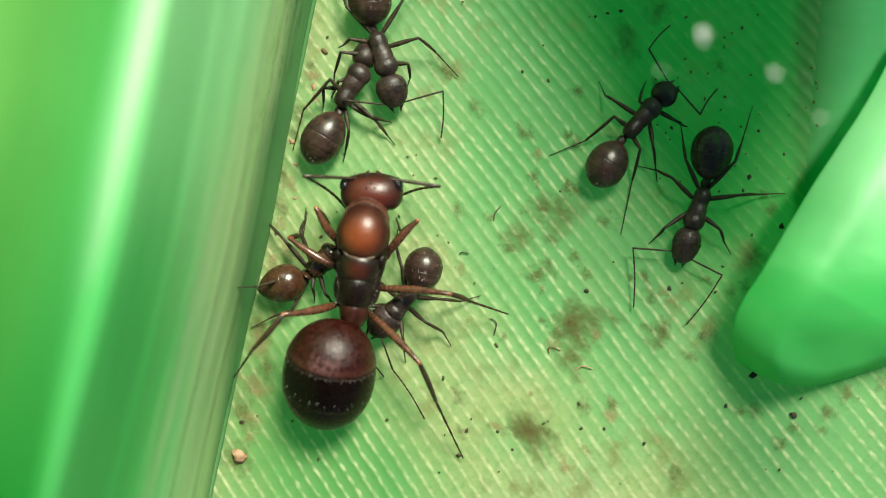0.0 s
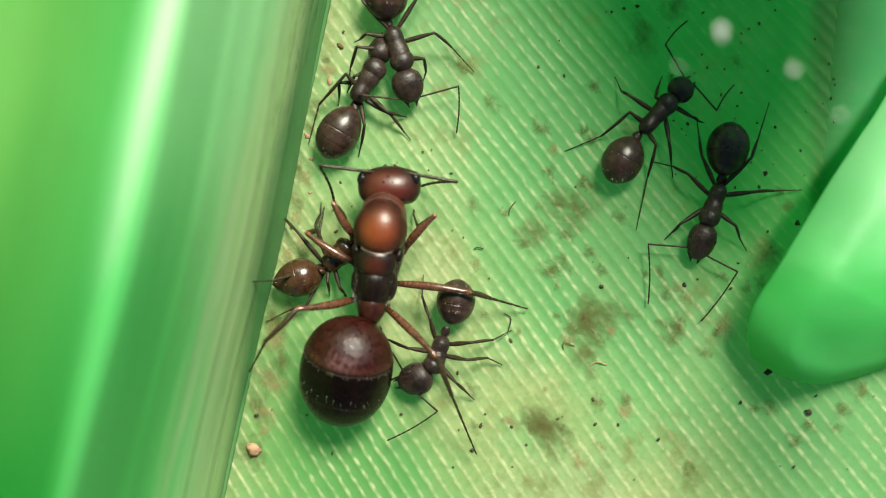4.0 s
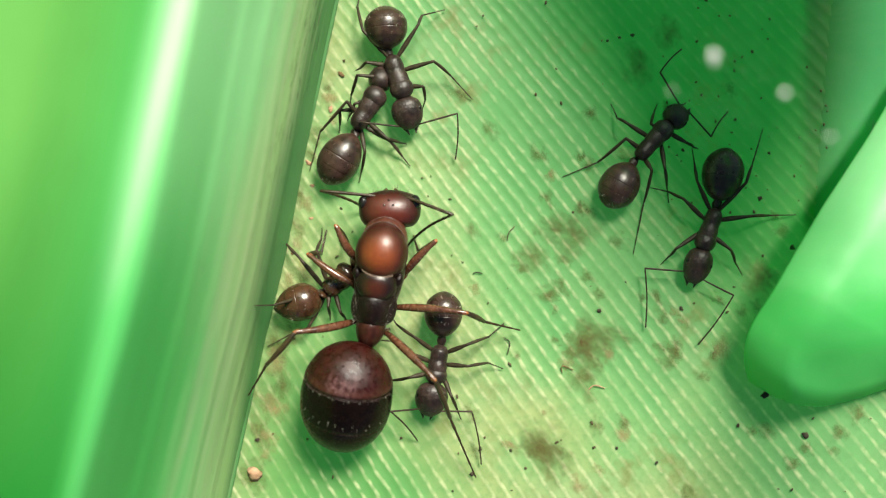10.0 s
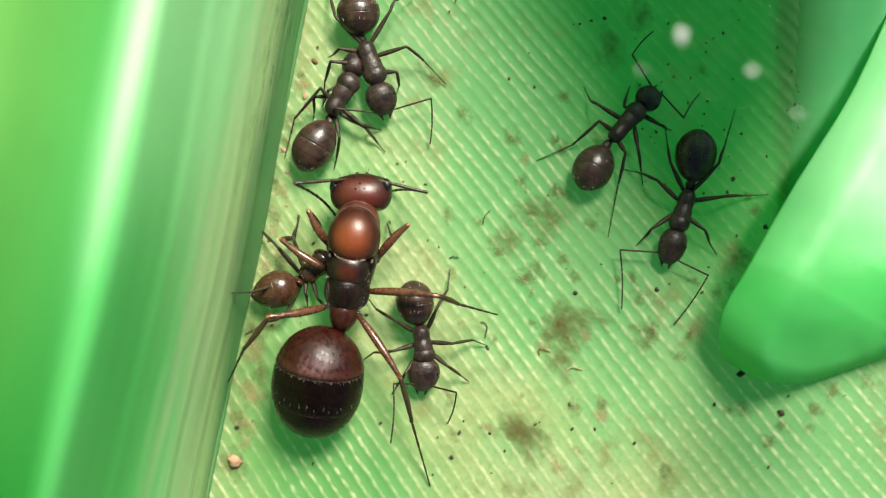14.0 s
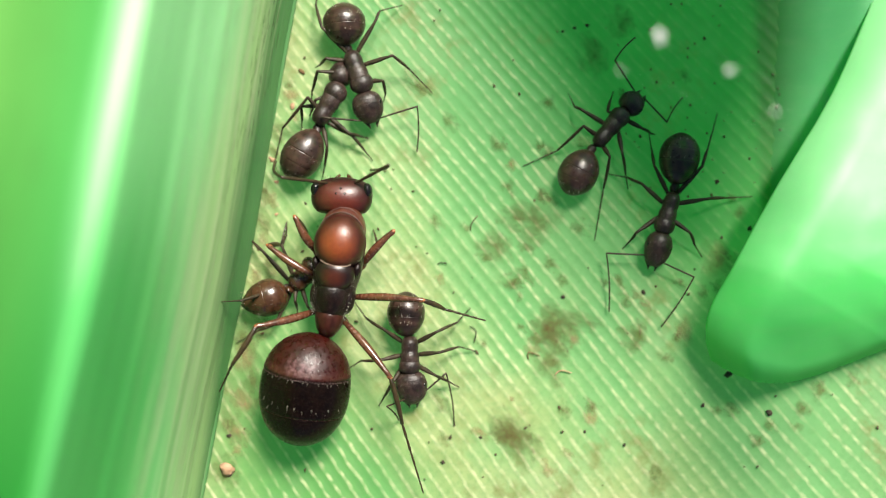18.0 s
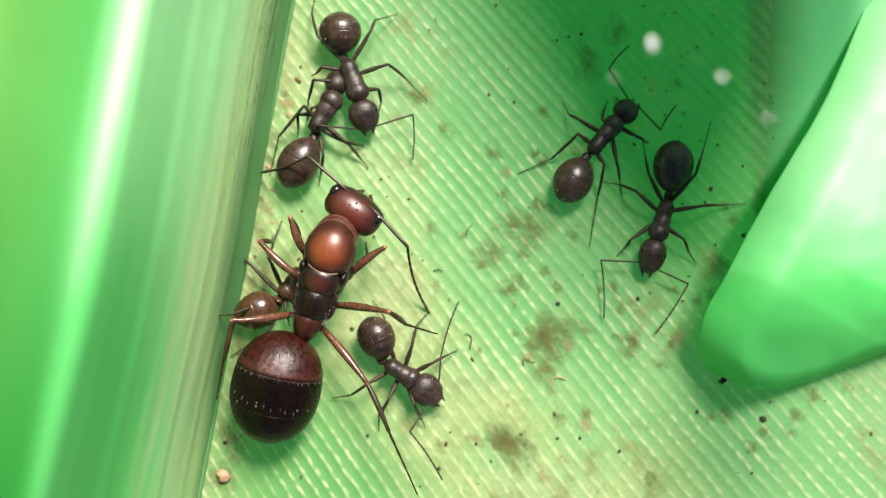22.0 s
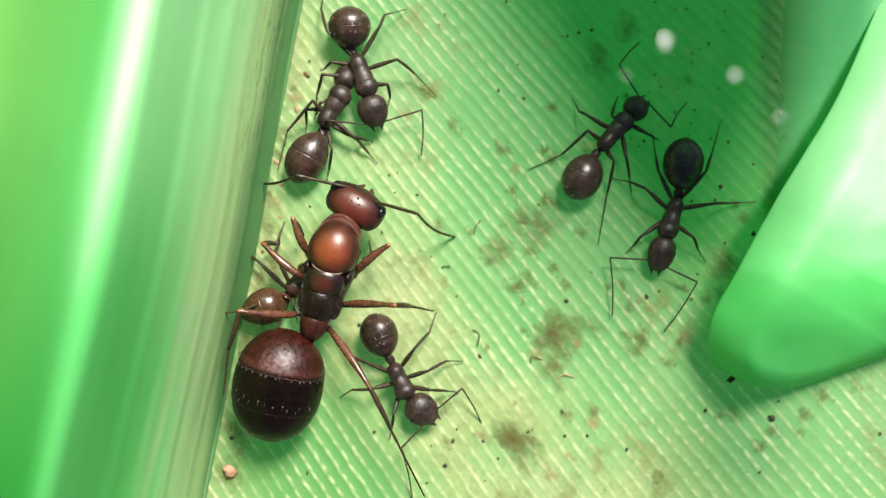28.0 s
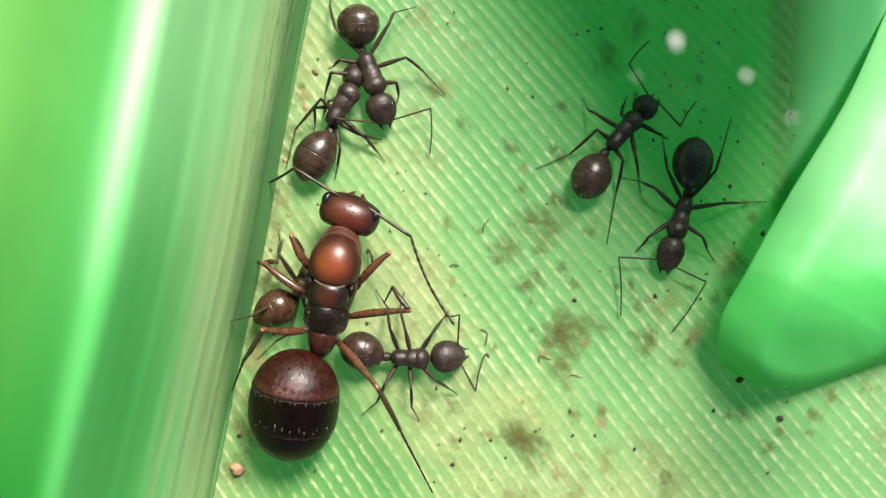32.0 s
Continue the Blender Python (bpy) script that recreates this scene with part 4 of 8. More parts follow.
def build_queen():
    """The queen in her own space: x ahead, y to her left, feet on z = 0."""
    rng = random.Random(11)
    thing = new("ant_queen")
    thing.matrix_basis = mm(-2.958, -0.210, 0.000, 0.0, -0.0, 80.6)
    q = {"body": thing}

    def place(name, bm, material, a, b, label=""):
        ob = part(name, bm, material, thing, label)
        ob.matrix_basis = frame_between(a, b)
        return ob

    place("thorax", loft(smooth_rings(((0, 0.4, 0.45), (0.3, 0.62, 0.68), (1.2, 0.76, 0.82), (1.8, 0.85, 0.86), (2.8, 0.8, 0.85), (3.4, 0.6, 0.6), (3.75, 0.15, 0.2)), 24), 22), Q_DARK,
          (-1.95, 0, 1.6), (1.8, 0, 1.75))
    place("pronotum", loft(egg(1.5, 0.78, 0.74, 0.3, 22, 2.0, 0.75), 24), Q_PRO, (0.6, 0, 2.0), (2.1, 0, 1.74), "red-brown collar")
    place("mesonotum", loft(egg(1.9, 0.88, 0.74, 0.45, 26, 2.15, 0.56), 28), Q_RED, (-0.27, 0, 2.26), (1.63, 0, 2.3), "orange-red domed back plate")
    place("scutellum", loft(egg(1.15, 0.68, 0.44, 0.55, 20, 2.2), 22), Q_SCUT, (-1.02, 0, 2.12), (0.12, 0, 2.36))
    place("propodeum", loft(egg(1.5, 0.6, 0.6, 0.6, 18, 2.4), 20), Q_DARK, (-1.98, 0, 1.72), (-0.48, 0, 2.02))
    for sgn in (1, -1):
        place("wing_scar", loft(egg(0.5, 0.15, 0.17, 0.5, 12), 14), Q_DARK, (-0.42, sgn * 0.66, 2.12), (0.06, sgn * 0.74, 2.22))
        place("metapleuron", loft(egg(1.05, 0.27, 0.4, 0.45, 14, 2.3), 16), Q_DARK, (-1.75, sgn * 0.46, 1.62), (-0.72, sgn * 0.56, 1.8))
    part("suture", arc_band(0.62, 0.42, 0.011, 1.9), SUTURE, thing, "pale line across the back", True, mm(-0.16, 0, 2.45))
    for ahead, reach, r in ((0.0, 1.25, 0.016), (0.17, 1.0, 0.011)):
        line = strand([(0.66 + ahead + 1.0 * math.cos(a), (0.84 - 0.5 * ahead) * math.sin(a), 2.5 - 0.24 * math.sin(a) ** 2 - 0.9 * ahead) for a in (reach * (k / 10 - 1) for k in range(21))], r)
        part("suture", line, Q_RIM, thing, "thin pale line along the collar")
    down = bmesh.new()
    for k in range(260):
        s = rng.choice((1, -1))
        p = Vector((rng.uniform(-1.9, -0.3), s * rng.uniform(0.5, 0.72), rng.uniform(1.7, 2.2)))
        p.y *= 1.0 if p.x > -0.9 else 0.92
        e = p + Vector((rng.uniform(-0.05, 0.05), s * 0.07, 0.04))
        vs = [down.verts.new((p + Vector(o)) * MM) for o in ((0.0035, 0, 0), (-0.0035, 0, 0), (0, 0, 0.004))] + [down.verts.new(e * MM)]
        for i in range(3):
            down.faces.new((vs[i], vs[(i + 1) % 3], vs[3]))
    part("down", down, HAIR, thing)
    place("petiole", loft(egg(1.2, 0.5, 0.62, 0.68, 18, 2.1, 0.5, 0.6), 18), Q_PETIOLE, (-2.68, 0, 1.6), (-1.58, 0, 1.62))
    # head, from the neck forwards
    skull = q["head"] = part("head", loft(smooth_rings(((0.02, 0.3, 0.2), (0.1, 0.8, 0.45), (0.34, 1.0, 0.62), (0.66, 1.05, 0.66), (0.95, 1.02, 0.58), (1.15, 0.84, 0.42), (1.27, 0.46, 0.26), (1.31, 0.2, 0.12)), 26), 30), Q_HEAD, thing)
    for sgn in (1, -1):
        part("eye", loft(egg(0.5, 0.18, 0.24, 0.5, 12), 14), EYE, skull, "", True, mm(0.6, sgn * 0.91, 0.22, 0, 0, -sgn * 8))
        part("mandible", tube(0.4, 0.14, 0.05, 0.02, 9, 6), W_BROWN, skull, "", True, mm(1.16, sgn * 0.3, -0.25, 0, 25, -sgn * 25))
    for dx, dy in ((0.8, 0), (0.62, 0.14), (0.62, -0.14)):
        part("ocellus", loft(egg(0.09, 0.045, 0.045, 0.5, 6), 8), EYE, skull, "", True, mm(dx - 0.04, dy, 0.615 if dx > 0.7 else 0.63))
    stubble = bmesh.new()
    for k in range(40):
        a, s = rng.uniform(0.5, 2.64), rng.uniform(0.85, 1.3)
        p = Vector((s, 0.8 * math.cos(a), 0.5 * math.sin(a)))
        e = p + Vector((0.16, 0.05 * math.cos(a), 0.08))
        vs = [stubble.verts.new((p + Vector(o)) * MM) for o in ((0, 0.007, 0), (0, -0.007, 0), (0, 0, 0.008))] + [stubble.verts.new(e * MM)]
        for i in range(3):
            stubble.faces.new((vs[i], vs[(i + 1) % 3], vs[3]))
    part("stubble", stubble, Q_SHIN, skull)
    # gaster, from its base backwards, in overlapping plates
    whole = egg(3.95, 1.55, 1.42, 0.5, 60, 2.3)
    first = None
    for name, lo, hi, grow, mat in (("gaster", 0.0, 0.345, 1.012, Q_MAROON), ("tergite", 0.3, 0.675, 1.0, Q_BLACK), ("tergite", 0.64, 0.92, 0.992, Q_BLACK), ("tergite", 0.9, 1.0, 0.984, Q_BLACK)):
        rings = [(x, w * grow, h * grow, 0, 0) for x, w, h, _, _ in whole if lo * 3.95 - 1e-6 <= x <= hi * 3.95 + 1e-6]
        x, w, h, _, _ = rings[-1]
        if hi < 1:
            rings.append((x + 0.015, w * 0.96, h * 0.96, 0, 0))
        ob = part(name, loft(rings, 36), mat, first or thing, "" if first else "dark maroon front plate")
        first = first or ob
    q["gaster"] = first
    for s, w, h in ((0.342, 1.512, 1.385), (0.672, 1.476, 1.352)):
        band = arc_band(w, h, 0.007, 2.6, 31)
        part("rim", band, Q_RIM if s < 0.6 else Q_MAROON, first, "thin pale edge of the plate" if s < 0.6 else "", True, mm(s * 3.95, 0, 0))
    for s, n, size, lo, hi in ((0.352, 15, 0.085, 0.3, 2.84), (0.56, 7, 0.15, 0.6, 2.5), (0.61, 6, 0.13, 0.9, 2.4)):
        bristles = bmesh.new()
        d = (s - 0.5) / 0.5
        r = math.sqrt(1 - abs(d) ** 2.35)
        for k in range(n):
            a = lo + (hi - lo) * (k + rng.uniform(-0.3, 0.3)) / (n - 1)
            p = Vector((s * 3.95 + rng.uniform(-0.09, 0.09) * (s > 0.5), 1.545 * r * math.cos(a), 1.41 * r * math.sin(a)))
            e = p + Vector((size, 0.05 * math.cos(a), 0.05 * math.sin(a)))
            vs = [bristles.verts.new((p + Vector(o)) * MM) for o in ((0, 0.008, 0), (0, -0.008, 0), (0, 0, 0.009))] + [bristles.verts.new(e * MM)]
            for i in range(3):
                bristles.faces.new((vs[i], vs[(i + 1) % 3], vs[3]))
        part("bristles", bristles, HAIR, first)
    mats = (Q_LEG, Q_SHIN, Q_KNEE)
    for p in ([(-3.75, 0.13, 1.3), (-4.43, 1.3, 1.9), (-4.15, 0.78, 0.8), (-4.47, 1.23, 0.1)], [(-2.16, -0.32, 1.3), (-1.08, 0.81, 1.9), (-1.69, 0.46, 0.7), (-1.87, 0.93, 0.1)]):
        leg(thing, p, 0.125, mats, rng)
    for key, lengths in (("HR", (2.55, 1.75, 2.75)), ("MR", (2.55, 1.0, 1.55)), ("HL", (2.3, 1.5, 1.6)), ("ML", (1.9, 1.0, 0.9))):
        q["leg_" + key], q["tibia_" + key], q["tarsus_" + key] = leg_pieces(thing, lengths, 0.122, mats, rng)
    for side in "LR":
        q["antenna_" + side], q["flagellum_" + side] = antenna_pieces(thing, 1.85, 3.3, 0.06, (Q_SHIN, Q_SHIN), 0.16 if side == "L" else -0.16)
    tagged(thing, "large queen ant with orange-red thorax and glossy black gaster", "ant")
    return q


QUEEN = build_queen()


# ---- dirt on the blade ----
def film_mesh():
    """A thin ragged-edged film, 1 mm in radius, shared by all the smears."""
    bm = bmesh.new()
    mid = bm.verts.new((0, 0, 0.008 * MM))
    rings = [[bm.verts.new((f * MM * math.cos(2 * math.pi * k / 20), f * MM * math.sin(2 * math.pi * k / 20), h * MM)) for k in range(20)] for f, h in ((0.5, 0.006), (1.0, 0.0))]
    for k in range(20):
        bm.faces.new((mid, rings[0][k], rings[0][(k + 1) % 20]))
        bm.faces.new((rings[0][k], rings[1][k], rings[1][(k + 1) % 20], rings[0][(k + 1) % 20]))
    me = bpy.data.meshes.new("dirt_smear")
    bm.to_mesh(me)
    bm.free()
    return me


def film_material(name, dark, light):
    """Dried dirt that thins out towards its edge and lets the leaf show through."""
    k = Mat(name)
    k.surface(k.mix(k.fbm(3500, 4), dark, light), 0.8, 0.2)
    shift = k.node("ShaderNodeVectorMath", )
    shift.operation = "ADD"
    k.put(shift.inputs[0], k.coord)
    k.put(shift.inputs[1], k.node("ShaderNodeObjectInfo").outputs["Location"])
    reach = k.node("ShaderNodeVectorMath")
    reach.operation = "LENGTH"
    k.put(reach.inputs[0], k.coord)
    n = k.fbm(1300, 3, shift.outputs[0], 0.5)
    fine = k.fbm(5200, 4, shift.outputs[0], 0.6)
    body = k.math("SUBTRACT", k.math("ADD", k.math("MULTIPLY", n, 2.0), -0.25), k.math("MULTIPLY", reach.outputs["Value"], 0.85 / MM))
    thick = k.math("SUBTRACT", k.math("ADD", k.math("MULTIPLY", n, 2.6), k.math("MULTIPLY", fine, 0.8)), k.math("MULTIPLY", reach.outputs["Value"], 0.9 / MM))
    see = k.node("ShaderNodeBsdfTransparent")
    mx = k.node("ShaderNodeMixShader", Fac=k.math("ADD", k.math("MULTIPLY", k.grey(thick, 1.2, 1.45), 0.6), k.math("MULTIPLY", k.math("MULTIPLY", k.grey(body, 0.05, 0.9), k.math("ADD", 0.3, k.math("MULTIPLY", fine, 1.2))), 0.6)))
    k.t.links.new(see.outputs[0], mx.inputs[1])
    k.t.links.new(k.bsdf.outputs[0], mx.inputs[2])
    k.t.links.new(mx.outputs[0], k.t.nodes["Material Output"].inputs["Surface"])
    return k.m


FILM_BROWN, FILM_TAN = film_mesh(), film_mesh()
FILM_BROWN.materials.append(film_material("brown_film", (0.06, 0.054, 0.014), (0.155, 0.13, 0.042)))
FILM_TAN.materials.append(film_material("tan_film", (0.20, 0.125, 0.055), (0.34, 0.23, 0.12)))


def smear(name, x, y, size, long, mesh, rng, label):
    """A flat stain of dried dirt on the blade at x, y (mm)."""
    ob = new(name, mesh)
    ob.matrix_basis = mm(x, y, rng.uniform(0.02, 0.028), 0, 0, -53 + rng.uniform(-40, 40)) @ Matrix.Diagonal((size * long * 2.3, size * 2.4, 1, 1))
    return tagged(ob, label, "speck", "dirt specks on the leaf")


def crumb(name, x, y, size, long, tall, material, rng, label):
    """A lumpy grain that lies on the blade at x, y (mm)."""
    bm = bmesh.new()
    bmesh.ops.create_icosphere(bm, subdivisions=2, radius=1.0)
    off = Vector((rng.uniform(0, 50), rng.uniform(0, 50), rng.uniform(0, 50)))
    for v in bm.verts:
        k = 0.9 + 0.8 * noise.noise(v.co * 1.3 + off) + 0.25 * noise.noise(v.co * 3.1 + off)
        v.co = Vector((v.co.x * size * long * k, v.co.y * size * k, max(v.co.z, -0.4) * size * tall * 0.6 * k)) * MM
    return tagged(part(name, bm, material, None, "", True, mm(x, y, 0.25 * size * tall - 0.01, 0, 0, rng.uniform(0, 180))), label, "speck", "dirt specks on the leaf")


def build_dirt():
    rng = random.Random(5)
    black, brown, tan = DIRT_BLACK, DIRT_BROWN, DIRT_TAN

    def put(at, size, long, tall, mat, label):
        if mat is brown or tall < 0.35:
            smear("dirt_smear", at[0], at[1], size, long, FILM_TAN if mat is tan else FILM_BROWN, rng, label.replace("crumb", "smear"))
        else:
            crumb("dirt_speck", at[0], at[1], size * 0.74, long, tall, mat, rng, label)

    put((4.8, -1.59, 0), 0.11, 1.2, 0.8, black, "tiny black dirt grain on the blade")
    put((7.68, -1.49, 0), 0.1, 1.0, 0.9, black, "tiny round black grain on the blade")
    put((10.66, -4.47, 0), 0.16, 1.3, 0.8, black, "blackish square dirt crumb on the blade")
    put((8.46, -3.79, 0), 0.16, 1.0, 0.5, brown, "brown dirt crumb on the blade")
    put((6.88, -6.93, 0), 0.08, 1.1, 0.8, black, "tiny black dirt grain on the blade")
    put((2.98, -1.11, 0), 0.15, 1.7, 0.35, brown, "flat brown smear on the blade")
    put((-7.2, -6.31, 0), 0.1, 1.2, 0.8, black, "tiny black dirt grain on the blade")
    put((-7.26, -7.47, 0), 0.3, 1.3, 0.7, tan, "pinkish tan grain by the leaf sheath")
    put((7.06, 8.23, 0), 0.26, 1.4, 0.2, brown, "dark clump of dirt grains")
    put((5.42, 8.07, 0), 0.07, 1.3, 0.8, black, "tiny black dirt grain on the blade")
    put((5.88, 8.15, 0), 0.08, 1.5, 0.8, black, "tiny black dirt grain on the blade")
    put((5, 7.95, 0), 0.08, 1, 0.8, black, "tiny black dirt grain on the blade")
    put((13.92, -5.11, 0), 0.18, 1.2, 0.6, brown, "brown dirt crumb on the blade")
    put((13.26, -5.73, 0), 0.17, 1.1, 0.6, brown, "brown dirt crumb on the blade")
    put((12.08, -5.87, 0), 0.17, 1.0, 0.5, black, "dark brown dirt crumb on the blade")
    put((4.12, 2.03, 0), 0.14, 1.1, 0.5, brown, "brown dirt crumb on the blade")
    put((2.92, 2.33, 0), 0.13, 1.7, 0.35, brown, "flat brown smear on the blade")
    put((2.62, 3.93, 0), 0.14, 1.6, 0.3, brown, "flat brown smear on the blade")
    put((7.94, -8.01, 0), 0.16, 1.1, 0.4, brown, "brown dirt crumb on the blade")
    put((4.72, -5.61, 0), 0.15, 1.4, 0.3, brown, "flat brown smear on the blade")
    put((2.42, -6.57, 0), 0.16, 1.3, 0.35, brown, "brown dirt crumb on the blade")
    put((2.82, -6.47, 0), 0.12, 1.2, 0.35, brown, "brown dirt crumb on the blade")
    put((3.42, -6.53, 0), 0.12, 1.4, 0.35, brown, "brown dirt crumb on the blade")
    put((4.12, -7.73, 0), 0.17, 1.2, 0.2, tan, "tan dirt smear on the blade")
    put((11.22, 1.27, 0), 0.14, 1.2, 0.6, brown, "brown dirt crumb on the blade")
    put((10.72, 4.03, 0), 0.08, 1, 0.8, black, "tiny black dirt grain on the blade")
    put((0.32, 1.19, 0), 0.13, 1.8, 0.35, brown, "flat brown smear on the blade")
    put((3.52, 0.17, 0), 0.12, 1.4, 0.35, brown, "flat brown smear on the blade")
    put((11.56, 0.73, 0), 0.13, 1.3, 0.5, black, "dark brown dirt crumb on the blade")
    put((2.02, -0.11, 0), 0.11, 1.5, 0.35, brown, "flat brown smear on the blade")
    put((0.4, -7.41, 0), 0.09, 1.2, 0.6, black, "tiny black dirt grain on the blade")
    put((0.66, -6.53, 0), 0.08, 1.6, 0.6, black, "tiny black dirt grain on the blade")
    put((9.82, -1.59, 0), 0.12, 1.4, 0.5, brown, "brown dirt crumb on the blade")
    put((10.32, -1.37, 0), 0.13, 1.2, 0.4, brown, "brown dirt crumb on the blade")
    put((10.76, -0.29, 0), 0.24, 1.4, 0.2, tan, "reddish tan smear of dirt on the blade")
    put((9.12, -2.97, 0), 0.18, 1.8, 0.2, tan, "reddish tan smear of dirt on the blade")
    put((0.92, 4.77, 0), 0.14, 1.6, 0.3, brown, "flat brown smear on the blade")
    put((1.92, -3.21, 0), 0.1, 1.2, 0.6, brown, "brown dirt crumb on the blade")
    put((10.42, 2.43, 0), 0.1, 1.2, 0.6, black, "dark dirt grain on the blade")
    put((9.72, -5.57, 0), 0.09, 1.2, 0.6, black, "dark dirt grain on the blade")
    put((10.22, -5.73, 0), 0.11, 1.2, 0.5, brown, "brown dirt crumb on the blade")
    put((11.62, -6.87, 0), 0.15, 1.2, 0.5, brown, "brown dirt crumb on the blade")
    put((15.12, -4.73, 0), 0.14, 1.2, 0.5, brown, "brown dirt crumb on the blade")
    put((-5.51, 3.51, 0.2), 0.12, 1.3, 0.9, tan, "pale grain at the foot of the sheath")
    put((4.48, -3.17, 0), 0.2, 1.9, 0.18, brown, "brown smear of dirt on the blade")
    put((5.12, -2.37, 0), 0.3, 1.8, 0.18, brown, "brown smear of dirt on the blade")
    put((2.42, 0.33, 0), 0.3, 1.5, 0.18, brown, "brown smear of dirt on the blade")
    put((4.32, -3.97, 0), 0.35, 1.3, 0.18, brown, "brown smear of dirt on the blade")
    put((2.82, -6.67, 0), 0.32, 1.9, 0.18, brown, "brown smear of dirt on the blade")
    put((10.42, -0.47, 0), 0.34, 1.4, 0.18, tan, "reddish tan smear of dirt on the blade")
    put((3.32, 1.23, 0), 0.28, 1.6, 0.18, brown, "brown smear of dirt on the blade")
    put((-0.28, 6.23, 0), 0.22, 1.4, 0.18, brown, "brown smear of dirt on the blade")
    put((6.02, 7.03, 0), 0.3, 1.4, 0.18, brown, "brown smear of dirt on the blade")
    put((-6.48, -2.97, 0), 0.22, 1.4, 0.18, brown, "brown smear of dirt on the blade")
    put((7.32, -3.17, 0), 0.25, 1.4, 0.18, brown, "brown smear of dirt on the blade")
    put((10.92, 1.83, 0), 0.1, 1.2, 0.5, brown, "brown dirt crumb on the blade")
    put((5.73, -0.57, 0), 0.07, 1.2, 0.6, black, "small dark dirt grain on the blade")
    put((4.21, -2.7, 0), 0.09, 1.4, 0.6, black, "small dark dirt grain on the blade")
    put((3.31, -2.66, 0), 0.1, 1.2, 0.5, brown, "brown dirt crumb on the blade")
    put((5.48, -6.42, 0), 0.07, 1.3, 0.6, black, "small dark dirt grain on the blade")
    put((5.66, -5.9, 0), 0.15, 1.6, 0.2, tan, "tan dirt smear on the blade")
    put((1.75, -6.34, 0), 0.14, 1.5, 0.2, tan, "orange-tan dirt smear on the blade")
    put((4.6, -2.64, 0), 0.42, 1.3, 0.18, brown, "broad brown film of dirt on the blade")
    put((3.78, 1.2, 0), 0.5, 1.1, 0.18, brown, "broad brown film of dirt on the blade")
    put((2.98, -6.38, 0), 0.34, 1.9, 0.18, brown, "broad brown film of dirt on the blade")
    # lesser stains, thickest in the middle of the blade
    for k in range(46):
        x, y = (rng.gauss(5.2, 2.2), rng.gauss(-1.6, 3.0)) if k < 30 else (rng.uniform(-1, 15), rng.uniform(-8.5, 7))
        smear("dirt_smear", x, y, rng.uniform(0.06, 0.17), rng.uniform(1, 2.0), FILM_TAN if k % 4 == 0 else FILM_BROWN, rng, "small tan stain on the blade" if k % 4 == 0 else "small brown stain on the blade")
    # crumbs along the foot of the sheath
    foot, head = Vector((-6.44, 0.09, 0)), Vector((-4.88, 7.03, 0))
    for k in range(16):
        p = foot.lerp(head, (k + rng.uniform(0, 0.8)) / 16) + Vector((rng.uniform(0.05, 0.75), 0, 0))
        if k % 3:
            smear("dirt_smear", p.x, p.y, rng.uniform(0.09, 0.2), rng.uniform(1, 1.8), rng.choice((FILM_BROWN, FILM_TAN)), rng, "tan crust at the foot of the leaf sheath")
        else:
            crumb("dirt_speck", p.x, p.y, rng.uniform(0.05, 0.09), rng.uniform(1, 1.7), 0.6, rng.choice((brown, tan)), rng, "small brown crumb at the foot of the leaf sheath")
    for k in range(15):
        p = Vector((-7.75, -7.6, 0)).lerp(foot, (k + rng.uniform(0, 0.8)) / 15) + Vector((rng.uniform(0.25, 0.9), 0, 0))
        smear("dirt_smear", p.x, p.y, rng.uniform(0.16, 0.3), rng.uniform(1, 1.8), FILM_BROWN if k % 3 == 0 else FILM_TAN, rng, "tan crust at the foot of the leaf sheath")
    # curled fibres
    for x, y, turn, long, curl, mat, label in ((1.56, -2.85, -62, 0.62, 1.0, DIRT_BLACK, "thin curled dark fibre lying on the blade"), (3.68, -3.68, 40, 0.4, 1.4, DIRT_BROWN, "short curled brown fibre on the blade"),
                                               (4.74, -4.3, 15, 0.6, 0.7, DIRT_TAN, "tan bowed fibre lying on the blade"), (0.51, -0.32, 10, 0.35, 0.3, DIRT_BLACK, "fine dark fibre on the blade"), (1.65, 1.11, 70, 0.6, 0.4, DIRT_DUST, "fine dark fibre on the blade")):
        line = [(long * k / 12 - long / 2, 0.14 * curl * math.sin(0.35 * k), 0.03 + 0.02 * math.sin(0.26 * k)) for k in range(13)]
        tagged(part("fibre", strand(line, 0.022), mat, None, "", True, mm(x, y, 0.0, 0, 0, turn)), label, "fibre")
    # flecks on the rolled leaf
    for (x, y, _), size, long in (((10.79, -2.83, 4), 0.03, 1.6), ((10.68, -3.69, 3), 0.045, 1.2), ((12.84, -4.02, 3), 0.035, 2.2), ((13.77, -2.9, 4), 0.04, 1.2), ((11.03, -4.46, 2), 0.04, 1.2), ((11.71, -4.74, 2), 0.035, 1.4)):
        hit = FOLD_TREE.ray_cast(Vector((x, y, 30)) * MM, Vector((0, 0, -1)))[0]
        if hit:
            fleck = crumb("dirt_speck", x, y, size, long, 0.8, black, rng, "tiny dark fleck on the rolled leaf")
            fleck.matrix_basis = pose(hit.x, hit.y, hit.z, 0, 0, rng.uniform(0, 180))
    # the finest grains, past counting
    bm = bmesh.new()
